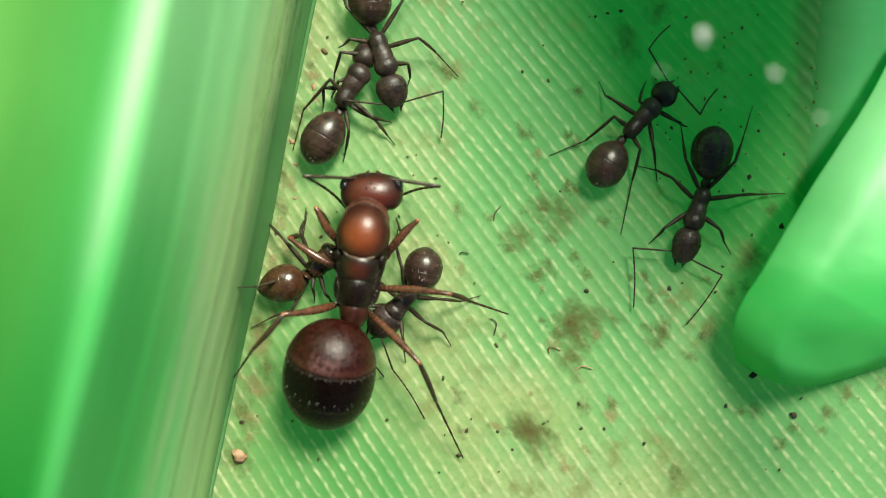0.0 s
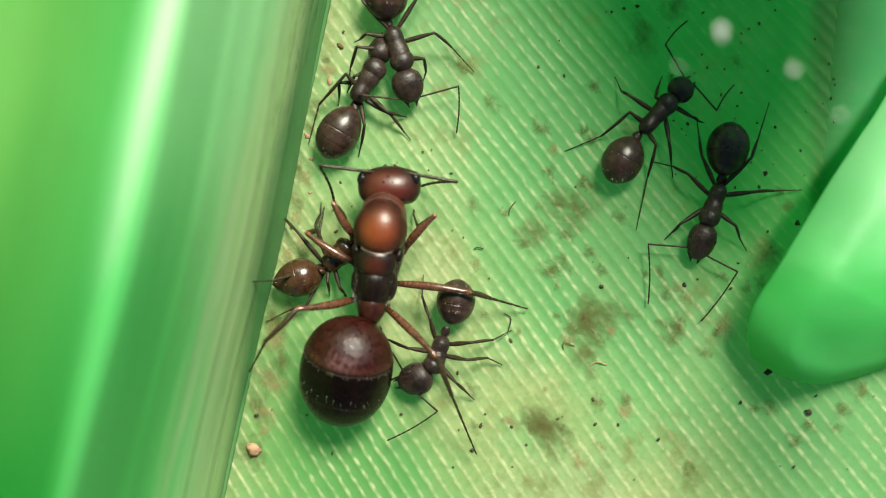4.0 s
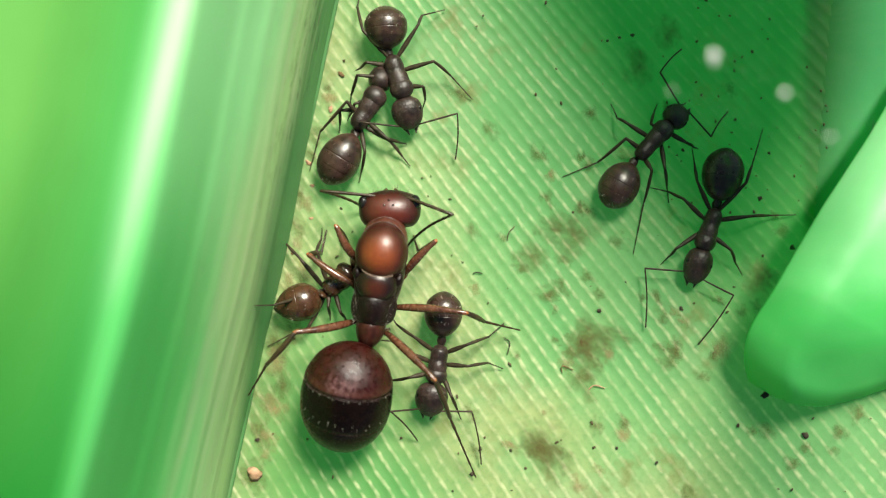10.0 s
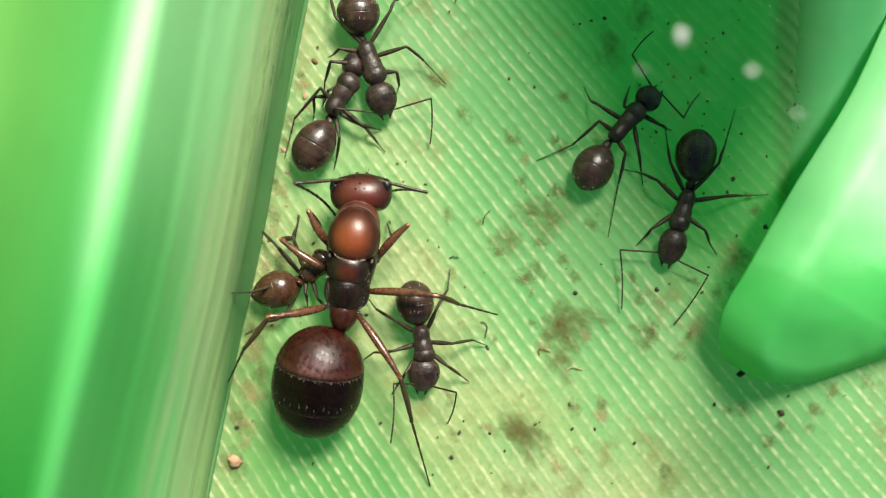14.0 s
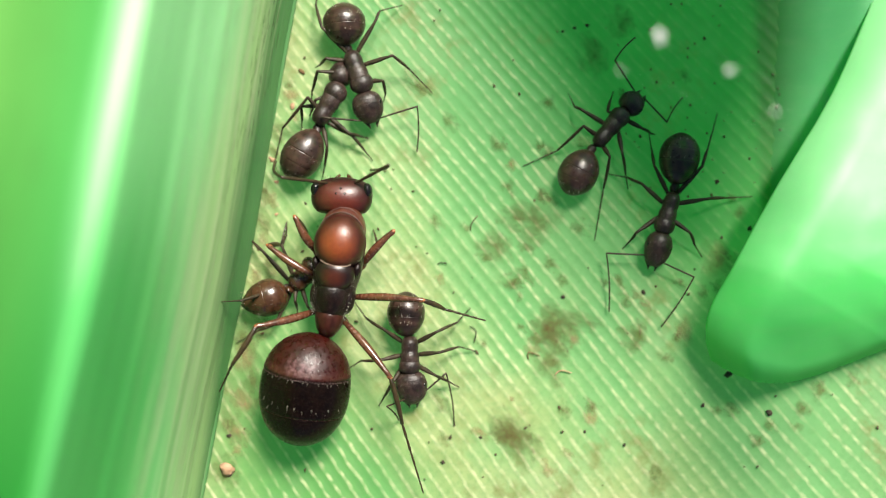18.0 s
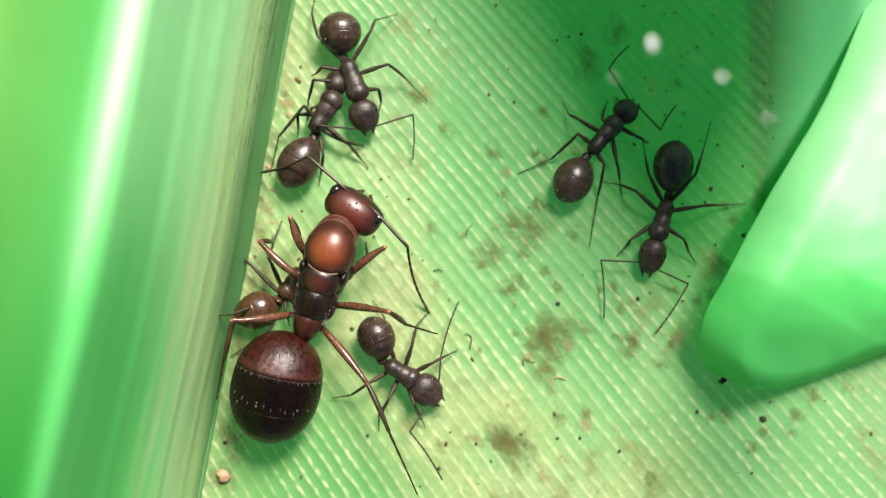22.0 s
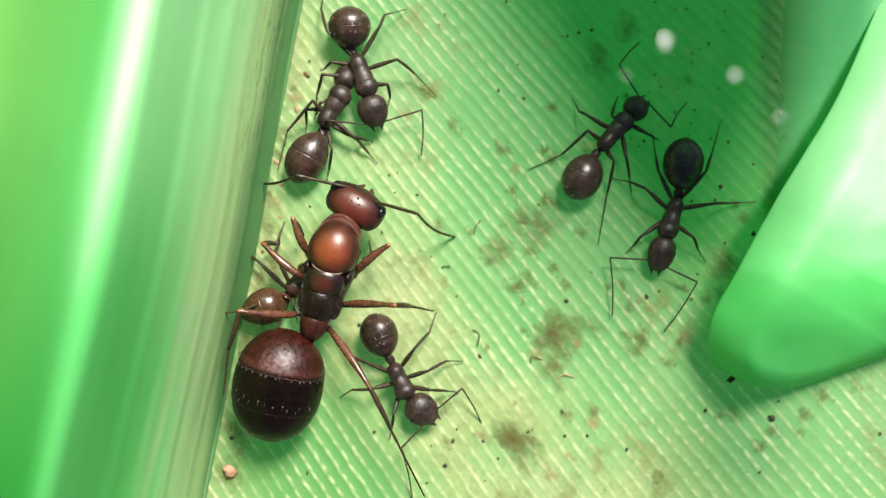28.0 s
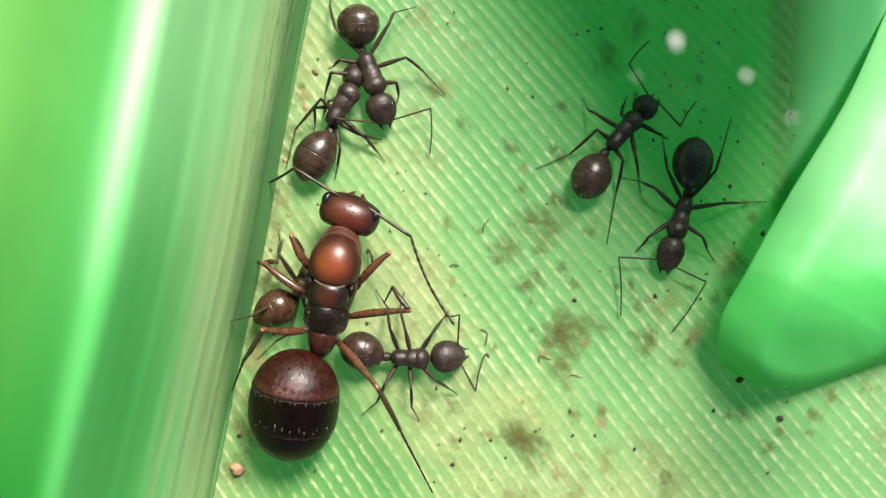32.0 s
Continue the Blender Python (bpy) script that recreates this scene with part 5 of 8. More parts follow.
    for k in range(190):
        x, y = (rng.gauss(9.5, 3.2), rng.gauss(5.0, 3.2)) if k % 3 == 0 else (rng.uniform(-7, 20), rng.uniform(-10, 10))
        r = rng.uniform(0.015, 0.05) if rng.random() < 0.8 else rng.uniform(0.045, 0.06)
        m = mm(x, y, 0.01, 0, 0, rng.uniform(0, 180)) @ Matrix.Diagonal((rng.uniform(1, 2), 1, 0.5, 1))
        bmesh.ops.create_icosphere(bm, subdivisions=1, radius=r * MM, matrix=m)
    tagged(part("dust", bm, DIRT_DUST), "fine dark dust grains scattered on the leaf", "dust", kind="stuff")


build_dirt()


def build_fluff():
    """White fluff held up by silk threads that run to the leaf tongue."""
    rng = random.Random(9)
    for x, y, z, size in ((7.9, 4.4, 11, 0.1), (6.14, 5.3, 11, 0.15), (6.2, 7.5, 11, 0.12), (9.05, 3.35, 11, 0.07), (5.1, 4.45, 11, 0.04)):
        bm = bmesh.new()
        bmesh.ops.create_icosphere(bm, subdivisions=3, radius=1.0)
        for v in bm.verts:
            v.co *= size * (0.7 + 1.3 * noise.noise(v.co * 1.7 + Vector((x, y, z)))) * MM
        ball = part("fluff", bm, FLUFF, None, "", True, mm(x, y, z))
        far = Vector((17.0 - x, 3.0 - y + rng.uniform(-2, 2), 6.2 - z))
        strand = part("thread", tube(far.length, 0.0006, 0.0006, 0, 5, 4), FLUFF, ball)
        strand.matrix_basis = frame_between((0, 0, 0), far)
        tagged(ball, "tiny white fluff hanging on a silk thread", "fluff", "white fluff")


build_fluff()


def motions():
    """All that moves: the queen, the worker that tends her and the one half under her."""
    walk(QUEEN["body"], [
        (0, mm(-2.911, -0.289, 0.000, 0.0, -0.0, 82.4)),
        (1, mm(-2.872, -0.277, 0.000, 0.0, -0.0, 82.8)),
        (2, mm(-2.863, -0.295, 0.000, 0.0, -0.0, 83.5)),
        (3, mm(-2.849, -0.302, 0.000, 0.0, -0.0, 83.2)),
        (6, mm(-2.832, -0.284, 0.000, 0.0, -0.0, 82.8)),
        (7, mm(-2.854, -0.291, 0.000, 0.0, -0.0, 83.2)),
        (8, mm(-2.853, -0.258, 0.000, 0.0, -0.0, 82.3)),
        (9, mm(-2.809, -0.253, 0.000, 0.0, -0.0, 81.5)),
        (10, mm(-2.825, -0.265, 0.000, 0.0, -0.0, 81.0)),
        (11, mm(-2.806, -0.271, 0.000, 0.0, -0.0, 81.5)),
        (12, mm(-2.894, -0.253, 0.000, 0.0, -0.0, 80.4)),
        (13, mm(-2.958, -0.210, 0.000, 0.0, -0.0, 80.6)),
        (14, mm(-2.944, -0.227, 0.000, 0.0, -0.0, 80.6)),
        (17, mm(-3.050, -0.350, 0.000, 0.0, -0.0, 78.7)),
        (18, mm(-3.047, -0.192, 0.000, 0.0, -0.0, 79.5)),
        (19, mm(-3.130, -0.027, 0.000, 0.0, -0.0, 80.0)),
        (20, mm(-3.111, -0.003, 0.000, 0.0, -0.0, 76.4)),
        (21, mm(-3.338, -0.080, 0.000, 0.0, -0.0, 71.6)),
        (22, mm(-3.339, -0.171, 0.000, 0.0, -0.0, 70.2)),
        (23, mm(-3.267, -0.334, 0.000, 0.0, -0.0, 72.6)),
        (24, mm(-3.241, -0.275, 0.000, 0.0, -0.0, 71.8)),
        (25, mm(-3.281, -0.252, 0.000, 0.0, -0.0, 72.1)),
        (28, mm(-3.458, -0.314, 0.000, 0.0, -0.0, 72.6)),
        (29, mm(-3.664, -0.496, 0.000, 0.0, -0.0, 77.3)),
        (30, mm(-3.851, -0.457, 0.000, 0.0, -0.0, 77.3)),
        (31, mm(-3.804, -0.602, 0.000, 0.0, -0.0, 77.3)),
        (32, mm(-3.639, -0.812, 0.000, 0.0, -0.0, 78.2)),
    ])
    walk(QUEEN["gaster"], [
        (0, mm(-2.358, 0.416, 2.444, 0.0, 22.0, 176.9)),
        (1, mm(-2.400, 0.395, 2.444, 0.0, 22.0, 175.7)),
        (2, mm(-2.422, 0.419, 2.444, 0.0, 22.0, 175.3)),
        (3, mm(-2.420, 0.396, 2.444, 0.0, 22.0, 175.2)),
        (6, mm(-2.457, 0.422, 2.444, 0.0, 22.0, 176.1)),
        (7, mm(-2.456, 0.449, 2.444, 0.0, 22.0, 175.7)),
        (8, mm(-2.484, 0.400, 2.444, 0.0, 22.0, 176.5)),
        (9, mm(-2.531, 0.387, 2.444, 0.0, 22.0, 177.7)),
        (10, mm(-2.525, 0.389, 2.386, 0.0, 20.8, 179.7)),
        (11, mm(-2.555, 0.393, 2.420, 0.0, 21.5, 178.5)),
        (12, mm(-2.564, 0.382, 2.444, 0.0, 22.0, -177.4)),
        (13, mm(-2.559, 0.386, 2.443, 0.0, 21.9, -179.1)),
        (14, mm(-2.525, 0.470, 2.148, 0.0, 15.8, 179.4)),
        (17, mm(-2.502, 0.359, 2.084, 0.0, 14.4, 179.8)),
        (18, mm(-2.548, 0.442, 1.843, 0.0, 8.9, -179.5)),
        (19, mm(-2.470, 0.429, 1.808, 0.0, 8.0, -178.3)),
        (20, mm(-2.515, 0.719, 1.808, 0.0, 8.0, -179.5)),
        (21, mm(-2.461, 0.433, 1.808, 0.0, 8.0, -176.9)),
        (22, mm(-2.474, 0.504, 1.808, 0.0, 8.0, -174.5)),
        (23, mm(-2.475, 0.595, 2.207, 0.0, 17.1, -174.9)),
        (24, mm(-2.486, 0.602, 1.808, 0.0, 8.0, -173.5)),
        (25, mm(-2.504, 0.726, 1.808, 0.0, 8.0, -173.5)),
        (28, mm(-2.409, 0.707, 1.808, 0.0, 8.0, -176.2)),
        (29, mm(-2.494, 0.725, 1.880, 0.0, 9.7, -178.4)),
        (30, mm(-2.516, 0.559, 1.808, 0.0, 8.0, -178.1)),
        (31, mm(-2.490, 0.595, 1.808, 0.0, 8.0, -178.0)),
        (32, mm(-2.498, 0.587, 2.036, 0.0, 13.3, -177.4)),
    ])
    walk(QUEEN["head"], [
        (0, mm(1.404, -0.133, 1.750, 0.0, 12.1, 8.7)),
        (1, mm(1.434, -0.109, 1.750, 0.0, 12.1, 8.2)),
        (2, mm(1.456, -0.129, 1.750, 0.0, 12.1, 7.8)),
        (3, mm(1.452, -0.134, 1.750, 0.0, 12.1, 8.1)),
        (6, mm(1.452, -0.163, 1.750, 0.0, 12.1, 8.7)),
        (7, mm(1.470, -0.173, 1.750, 0.0, 12.1, 8.2)),
        (8, mm(1.435, -0.156, 1.750, 0.0, 12.1, 9.1)),
        (9, mm(1.461, -0.106, 1.750, 0.0, 12.1, 9.9)),
        (10, mm(1.485, -0.092, 1.750, 0.0, 12.1, 10.3)),
        (11, mm(1.444, -0.099, 1.750, 0.0, 12.1, 9.3)),
        (12, mm(1.436, -0.097, 1.750, 0.0, 12.1, 10.4)),
        (13, mm(1.511, -0.067, 1.750, 0.0, 12.1, 10.1)),
        (14, mm(1.511, -0.052, 1.750, 0.0, 12.1, 9.9)),
        (17, mm(1.500, -0.032, 1.750, 0.0, 12.1, 11.2)),
        (18, mm(1.570, 0.169, 1.750, 0.0, 7.3, 7.9)),
        (19, mm(1.734, -0.015, 1.750, 0.0, 7.3, 7.6)),
        (20, mm(1.745, -0.108, 1.750, 0.0, 7.3, -12.7)),
        (21, mm(1.718, -0.019, 1.750, 0.0, 7.3, -18.2)),
        (22, mm(1.566, -0.088, 1.750, 0.0, 7.3, -15.3)),
        (23, mm(1.638, -0.100, 1.750, 0.0, 7.3, -6.7)),
        (24, mm(1.654, -0.051, 1.750, 0.0, 7.3, -10.0)),
        (25, mm(1.588, -0.108, 1.750, 0.0, 7.3, -18.0)),
        (28, mm(1.666, -0.062, 1.750, 0.0, 7.3, -13.5)),
        (29, mm(1.678, 0.110, 1.750, 0.0, 7.3, 1.8)),
        (30, mm(1.747, 0.077, 1.750, 0.0, 7.3, 0.8)),
        (31, mm(1.707, 0.027, 1.750, 0.0, 7.3, 4.1)),
        (32, mm(1.740, 0.008, 1.750, 0.0, 7.3, -8.8)),
    ])
    walk(QUEEN["antenna_L"], [
        (0, mm(2.409, 0.476, 1.947, 0.0, -24.7, 96.2)),
        (1, mm(2.444, 0.490, 1.947, 0.0, -19.2, 95.6)),
        (2, mm(2.470, 0.464, 1.947, 0.0, -0.0, 99.0)),
        (3, mm(2.463, 0.465, 1.947, 0.0, -15.9, 93.0)),
        (6, mm(2.457, 0.445, 1.947, 0.0, -16.7, 90.6)),
        (7, mm(2.480, 0.428, 1.947, 0.0, -0.0, 99.3)),
        (8, mm(2.436, 0.460, 1.947, 0.0, -15.5, 97.9)),
        (9, mm(2.453, 0.525, 1.947, 0.0, -13.9, 90.9)),
        (10, mm(2.472, 0.546, 1.947, 0.0, -0.0, 94.4)),
        (11, mm(2.442, 0.520, 1.947, 0.0, -0.0, 93.7)),
        (12, mm(2.423, 0.540, 1.947, 0.0, -20.5, 63.9)),
        (13, mm(2.501, 0.567, 1.947, 0.0, -0.0, 94.1)),
        (14, mm(2.503, 0.578, 1.947, 0.0, -24.4, 105.0)),
        (17, mm(2.477, 0.621, 1.947, 0.0, -0.0, 105.4)),
        (18, mm(2.563, 0.761, 2.036, 0.0, -41.0, 95.7)),
        (19, mm(2.731, 0.572, 2.036, 0.0, -60.5, 10.9)),
        (20, mm(2.883, 0.097, 2.036, 0.0, -54.7, 9.8)),
        (21, mm(2.871, 0.075, 2.036, 0.0, -56.4, 19.6)),
        (22, mm(2.713, 0.065, 2.036, 0.0, 0.0, 67.5)),
        (23, mm(2.748, 0.222, 2.036, 0.0, -27.9, 81.2)),
        (24, mm(2.781, 0.206, 2.036, 0.0, -39.6, 44.1)),
        (25, mm(2.740, -0.009, 2.036, 0.0, -43.1, 44.7)),
        (28, mm(2.807, 0.127, 2.036, 0.0, -18.3, 94.6)),
        (29, mm(2.729, 0.593, 2.036, 0.0, 0.0, 105.8)),
        (30, mm(2.805, 0.543, 2.036, 0.0, 0.0, 75.0)),
        (31, mm(2.737, 0.552, 2.036, 0.0, -25.3, 106.9)),
        (32, mm(2.861, 0.290, 2.036, 0.0, 0.0, 69.3)),
    ])
    walk(QUEEN["flagellum_L"], [
        (0, mm(1.850, 0.000, -0.000, 20.5, 37.0, 153.5)),
        (1, mm(1.850, -0.000, 0.000, 15.9, 40.4, 152.8)),
        (2, mm(1.850, 0.000, 0.000, 0.0, 45.4, 140.9)),
        (3, mm(1.850, 0.000, 0.000, 23.4, 49.1, 126.8)),
        (6, mm(1.850, 0.000, -0.000, 32.1, 57.5, 125.6)),
        (7, mm(1.850, 0.000, 0.000, 0.0, 60.0, 123.0)),
        (8, mm(1.850, 0.000, 0.000, 12.4, 42.9, 153.5)),
        (9, mm(1.850, -0.000, -0.000, 4.7, 48.7, 171.0)),
        (10, mm(1.850, 0.000, 0.000, 0.0, 52.3, 159.1)),
        (11, mm(1.850, 0.000, 0.000, 0.0, 53.9, 159.2)),
        (12, mm(1.850, -0.000, -0.000, 142.8, 84.9, 151.3)),
        (13, mm(1.850, 0.000, 0.000, 0.0, 49.1, 49.7)),
        (14, mm(1.850, 0.000, -0.000, 24.5, 41.5, 150.6)),
        (17, mm(1.850, -0.000, 0.000, 0.0, 52.3, 103.8)),
        (18, mm(1.850, 0.000, 0.000, -108.9, 58.9, -151.9)),
        (19, mm(1.850, 0.000, 0.000, 99.5, 37.2, 151.3)),
        (20, mm(1.850, 0.000, 0.000, 101.9, 43.4, 152.9)),
        (21, mm(1.850, 0.000, 0.000, 96.2, 40.2, 150.3)),
        (22, mm(1.850, -0.000, 0.000, -0.0, 42.2, 49.3)),
        (23, mm(1.850, 0.000, 0.000, 57.9, 75.2, 81.7)),
        (24, mm(1.850, 0.000, -0.000, 114.5, 65.7, 145.7)),
        (25, mm(1.850, -0.000, 0.000, 118.4, 64.9, 146.3)),
        (28, mm(1.850, -0.000, 0.000, 12.6, 73.0, 23.2)),
        (29, mm(1.850, 0.000, 0.000, -0.0, 58.5, 72.3)),
        (30, mm(1.850, -0.000, 0.000, -0.0, 56.8, 68.7)),
        (31, mm(1.850, -0.000, -0.000, 66.5, 64.7, 128.4)),
        (32, mm(1.850, 0.000, -0.000, -0.0, 49.9, 43.7)),
    ])
    walk(QUEEN["antenna_R"], [
        (0, mm(2.545, -0.414, 1.947, 0.0, -0.0, -90.1)),
        (1, mm(2.572, -0.401, 1.947, 0.0, -0.0, -97.6)),
        (2, mm(2.592, -0.428, 1.947, 0.0, -0.0, -93.0)),
        (3, mm(2.590, -0.426, 1.947, 0.0, -0.0, -91.6)),
        (6, mm(2.593, -0.444, 1.947, 0.0, -0.0, -95.0)),
        (7, mm(2.609, -0.462, 1.947, 0.0, -0.0, -95.4)),
        (8, mm(2.578, -0.429, 1.947, 0.0, -0.0, -98.1)),
        (9, mm(2.608, -0.362, 1.947, 0.0, -22.4, -100.7)),
        (10, mm(2.634, -0.340, 1.947, 0.0, -12.7, -101.8)),
        (11, mm(2.587, -0.368, 1.947, 0.0, -15.9, -102.5)),
        (12, mm(2.585, -0.345, 1.947, 0.0, -35.3, -97.3)),
        (13, mm(2.659, -0.319, 1.947, 0.0, -0.0, -81.8)),
        (14, mm(2.658, -0.308, 1.947, 0.0, -0.0, -94.9)),
        (17, mm(2.652, -0.262, 1.947, 0.0, -0.0, -78.5)),
        (18, mm(2.687, -0.130, 2.036, 0.0, -44.5, -57.9)),
        (19, mm(2.850, -0.320, 2.036, 0.0, 0.0, -76.2)),
        (20, mm(2.685, -0.781, 2.036, 0.0, -13.8, -124.4)),
        (21, mm(2.589, -0.780, 2.036, 0.0, -22.7, -123.5)),
        (22, mm(2.475, -0.803, 2.036, 0.0, 0.0, -118.8)),
        (23, mm(2.643, -0.672, 2.036, 0.0, 0.0, -103.2)),
        (24, mm(2.624, -0.680, 2.036, 0.0, 0.0, -115.4)),
        (25, mm(2.462, -0.865, 2.036, 0.0, -13.8, -129.3)),
        (28, mm(2.596, -0.748, 2.036, 0.0, -29.4, -90.6)),
        (29, mm(2.757, -0.307, 2.036, 0.0, -21.4, -91.2)),
        (30, mm(2.818, -0.357, 2.036, 0.0, 0.0, -74.1)),
        (31, mm(2.801, -0.346, 2.036, 0.0, 0.0, -90.2)),
        (32, mm(2.724, -0.599, 2.036, 0.0, 0.0, -112.6)),
    ])
    walk(QUEEN["flagellum_R"], [
        (0, mm(1.850, 0.000, 0.000, -0.0, 52.1, -156.0)),
        (1, mm(1.850, -0.000, 0.000, -0.0, 48.5, -140.4)),
        (2, mm(1.850, 0.000, 0.000, -0.0, 53.0, -160.9)),
        (3, mm(1.850, 0.000, 0.000, -0.0, 53.4, -161.4)),
        (6, mm(1.850, 0.000, 0.000, -0.0, 53.2, -154.3)),
        (7, mm(1.850, -0.000, 0.000, -0.0, 53.0, -154.5)),
        (8, mm(1.850, 0.000, 0.000, -0.0, 45.8, -142.0)),
        (9, mm(1.850, 0.000, 0.000, -29.2, 43.9, -135.5)),
        (10, mm(1.850, 0.000, 0.000, -14.0, 41.7, -135.2)),
        (11, mm(1.850, 0.000, 0.000, -19.3, 41.4, -129.1)),
        (12, mm(1.850, 0.000, -0.000, -46.6, 40.6, -145.4)),
        (13, mm(1.850, 0.000, 0.000, -0.0, 47.1, -150.3)),
        (14, mm(1.850, 0.000, 0.000, -0.0, 54.7, -166.8)),
        (17, mm(1.850, 0.000, 0.000, -0.0, 55.1, -176.3)),
        (18, mm(1.850, 0.000, 0.000, 106.1, 33.3, 170.9)),
        (19, mm(1.850, 0.000, 0.000, -0.0, 31.3, 10.2)),
        (20, mm(1.850, -0.000, 0.000, -4.0, 34.3, -15.8)),
        (21, mm(1.850, -0.000, 0.000, -7.5, 27.5, -19.7)),
        (22, mm(1.850, -0.000, 0.000, 0.0, 41.0, -24.7)),
        (23, mm(1.850, -0.000, 0.000, 0.0, 19.0, -7.4)),
        (24, mm(1.850, -0.000, 0.000, 0.0, 23.1, -15.2)),
        (25, mm(1.850, -0.000, 0.000, -4.1, 32.1, -16.3)),
        (28, mm(1.850, -0.000, -0.000, -120.7, 84.2, -129.8)),
        (29, mm(1.850, -0.000, 0.000, -3.6, 42.5, -175.7)),
        (30, mm(1.850, -0.000, 0.000, -0.0, 41.1, 25.3)),
        (31, mm(1.850, 0.000, 0.000, 0.0, 56.1, -170.5)),
        (32, mm(1.850, 0.000, 0.000, 0.0, -0.0, -30.1)),
    ])
    walk(QUEEN["leg_HR"], [
        (0, mm(-2.019, -0.514, 1.300, 0.0, -27.1, -123.4)),
        (1, mm(-2.019, -0.514, 1.300, 0.0, -28.8, -124.1)),
        (2, mm(-2.019, -0.514, 1.300, 0.0, -33.5, -123.8)),
        (3, mm(-2.019, -0.514, 1.300, 0.0, -33.3, -123.5)),
        (6, mm(-2.019, -0.514, 1.300, 0.0, -30.2, -121.6)),
        (7, mm(-2.019, -0.514, 1.300, 0.0, -30.5, -124.3)),
        (8, mm(-2.019, -0.514, 1.300, 0.0, -28.6, -123.6)),
        (9, mm(-2.019, -0.514, 1.300, 0.0, -28.3, -122.5)),
        (10, mm(-2.019, -0.514, 1.300, 0.0, -27.3, -121.7)),
        (11, mm(-2.019, -0.514, 1.300, 0.0, -30.3, -124.7)),
        (12, mm(-2.019, -0.514, 1.300, 0.0, -35.2, -120.6)),
        (13, mm(-2.019, -0.514, 1.300, 0.0, -19.4, -134.5)),
        (14, mm(-2.019, -0.514, 1.300, 0.0, -10.7, -136.0)),
        (17, mm(-2.019, -0.514, 1.300, 0.0, -10.8, -128.5)),
        (18, mm(-2.019, -0.514, 1.300, 0.0, -13.5, -129.9)),
        (19, mm(-2.019, -0.514, 1.300, 0.0, -13.1, -131.2)),
        (20, mm(-2.019, -0.514, 1.300, 0.0, -16.4, -129.9)),
        (21, mm(-2.019, -0.514, 1.300, 0.0, -12.9, -121.5)),
        (22, mm(-2.019, -0.514, 1.300, 0.0, -13.3, -120.9)),
        (23, mm(-2.019, -0.514, 1.300, 0.0, -24.2, -121.5)),
        (24, mm(-2.019, -0.514, 1.300, 0.0, -21.7, -121.7)),
        (25, mm(-2.019, -0.514, 1.300, 0.0, -27.3, -124.0)),
        (28, mm(-2.019, -0.514, 1.300, 0.0, -22.4, -125.9)),
        (29, mm(-2.019, -0.514, 1.300, 0.0, -29.9, -128.2)),
        (30, mm(-2.019, -0.514, 1.300, 0.0, -19.1, -127.6)),
        (31, mm(-2.019, -0.514, 1.300, 0.0, -27.6, -123.6)),
        (32, mm(-2.019, -0.514, 1.300, 0.0, -37.0, -122.8)),
    ])
    walk(QUEEN["tibia_HR"], [
        (0, mm(2.550, -0.000, 0.000, -21.1, 53.9, -42.5)),
        (1, mm(2.550, -0.000, -0.000, -21.7, 52.1, -42.6)),
        (2, mm(2.550, 0.000, -0.000, -27.2, 55.5, -46.8)),
        (3, mm(2.550, 0.000, 0.000, -25.3, 53.9, -44.2)),
        (6, mm(2.550, 0.000, 0.000, -26.3, 52.7, -49.9)),
        (7, mm(2.550, 0.000, -0.000, -27.1, 56.9, -49.0)),
        (8, mm(2.550, 0.000, 0.000, -22.8, 53.7, -44.4)),
        (9, mm(2.550, -0.000, 0.000, -22.8, 52.2, -45.4)),
        (10, mm(2.550, -0.000, -0.000, -22.4, 54.3, -44.7)),
        (11, mm(2.550, 0.000, 0.000, -26.2, 57.2, -47.3)),
        (12, mm(2.550, 0.000, -0.000, -31.6, 66.9, -46.8)),
        (13, mm(2.550, -0.000, 0.000, -8.8, 39.5, -25.3)),
        (14, mm(2.550, 0.000, 0.000, -4.6, 31.4, -23.8)),
        (17, mm(2.550, 0.000, 0.000, -6.2, 33.7, -31.7)),
        (18, mm(2.550, 0.000, 0.000, -7.2, 29.3, -30.6)),
        (19, mm(2.550, 0.000, 0.000, -6.2, 25.4, -27.7)),
        (20, mm(2.550, 0.000, 0.000, -6.2, 24.3, -22.4)),
        (21, mm(2.550, -0.000, 0.000, -4.4, 12.1, -20.1)),
        (22, mm(2.550, 0.000, 0.000, -3.8, 13.1, -16.7)),
        (23, mm(2.550, 0.000, 0.000, -9.7, 37.1, -23.5)),
        (24, mm(2.550, 0.000, 0.000, -7.5, 26.6, -20.5)),
        (25, mm(2.550, 0.000, -0.000, -8.8, 37.0, -19.1)),
        (28, mm(2.550, 0.000, 0.000, -5.7, 36.0, -14.5)),
        (29, mm(2.550, 0.000, 0.000, -8.5, 44.9, -16.5)),
        (30, mm(2.550, 0.000, 0.000, -5.4, 36.1, -16.0)),
        (31, mm(2.550, 0.000, -0.000, -8.9, 34.7, -19.4)),
        (32, mm(2.550, 0.000, -0.000, -19.2, 51.9, -31.3)),
    ])
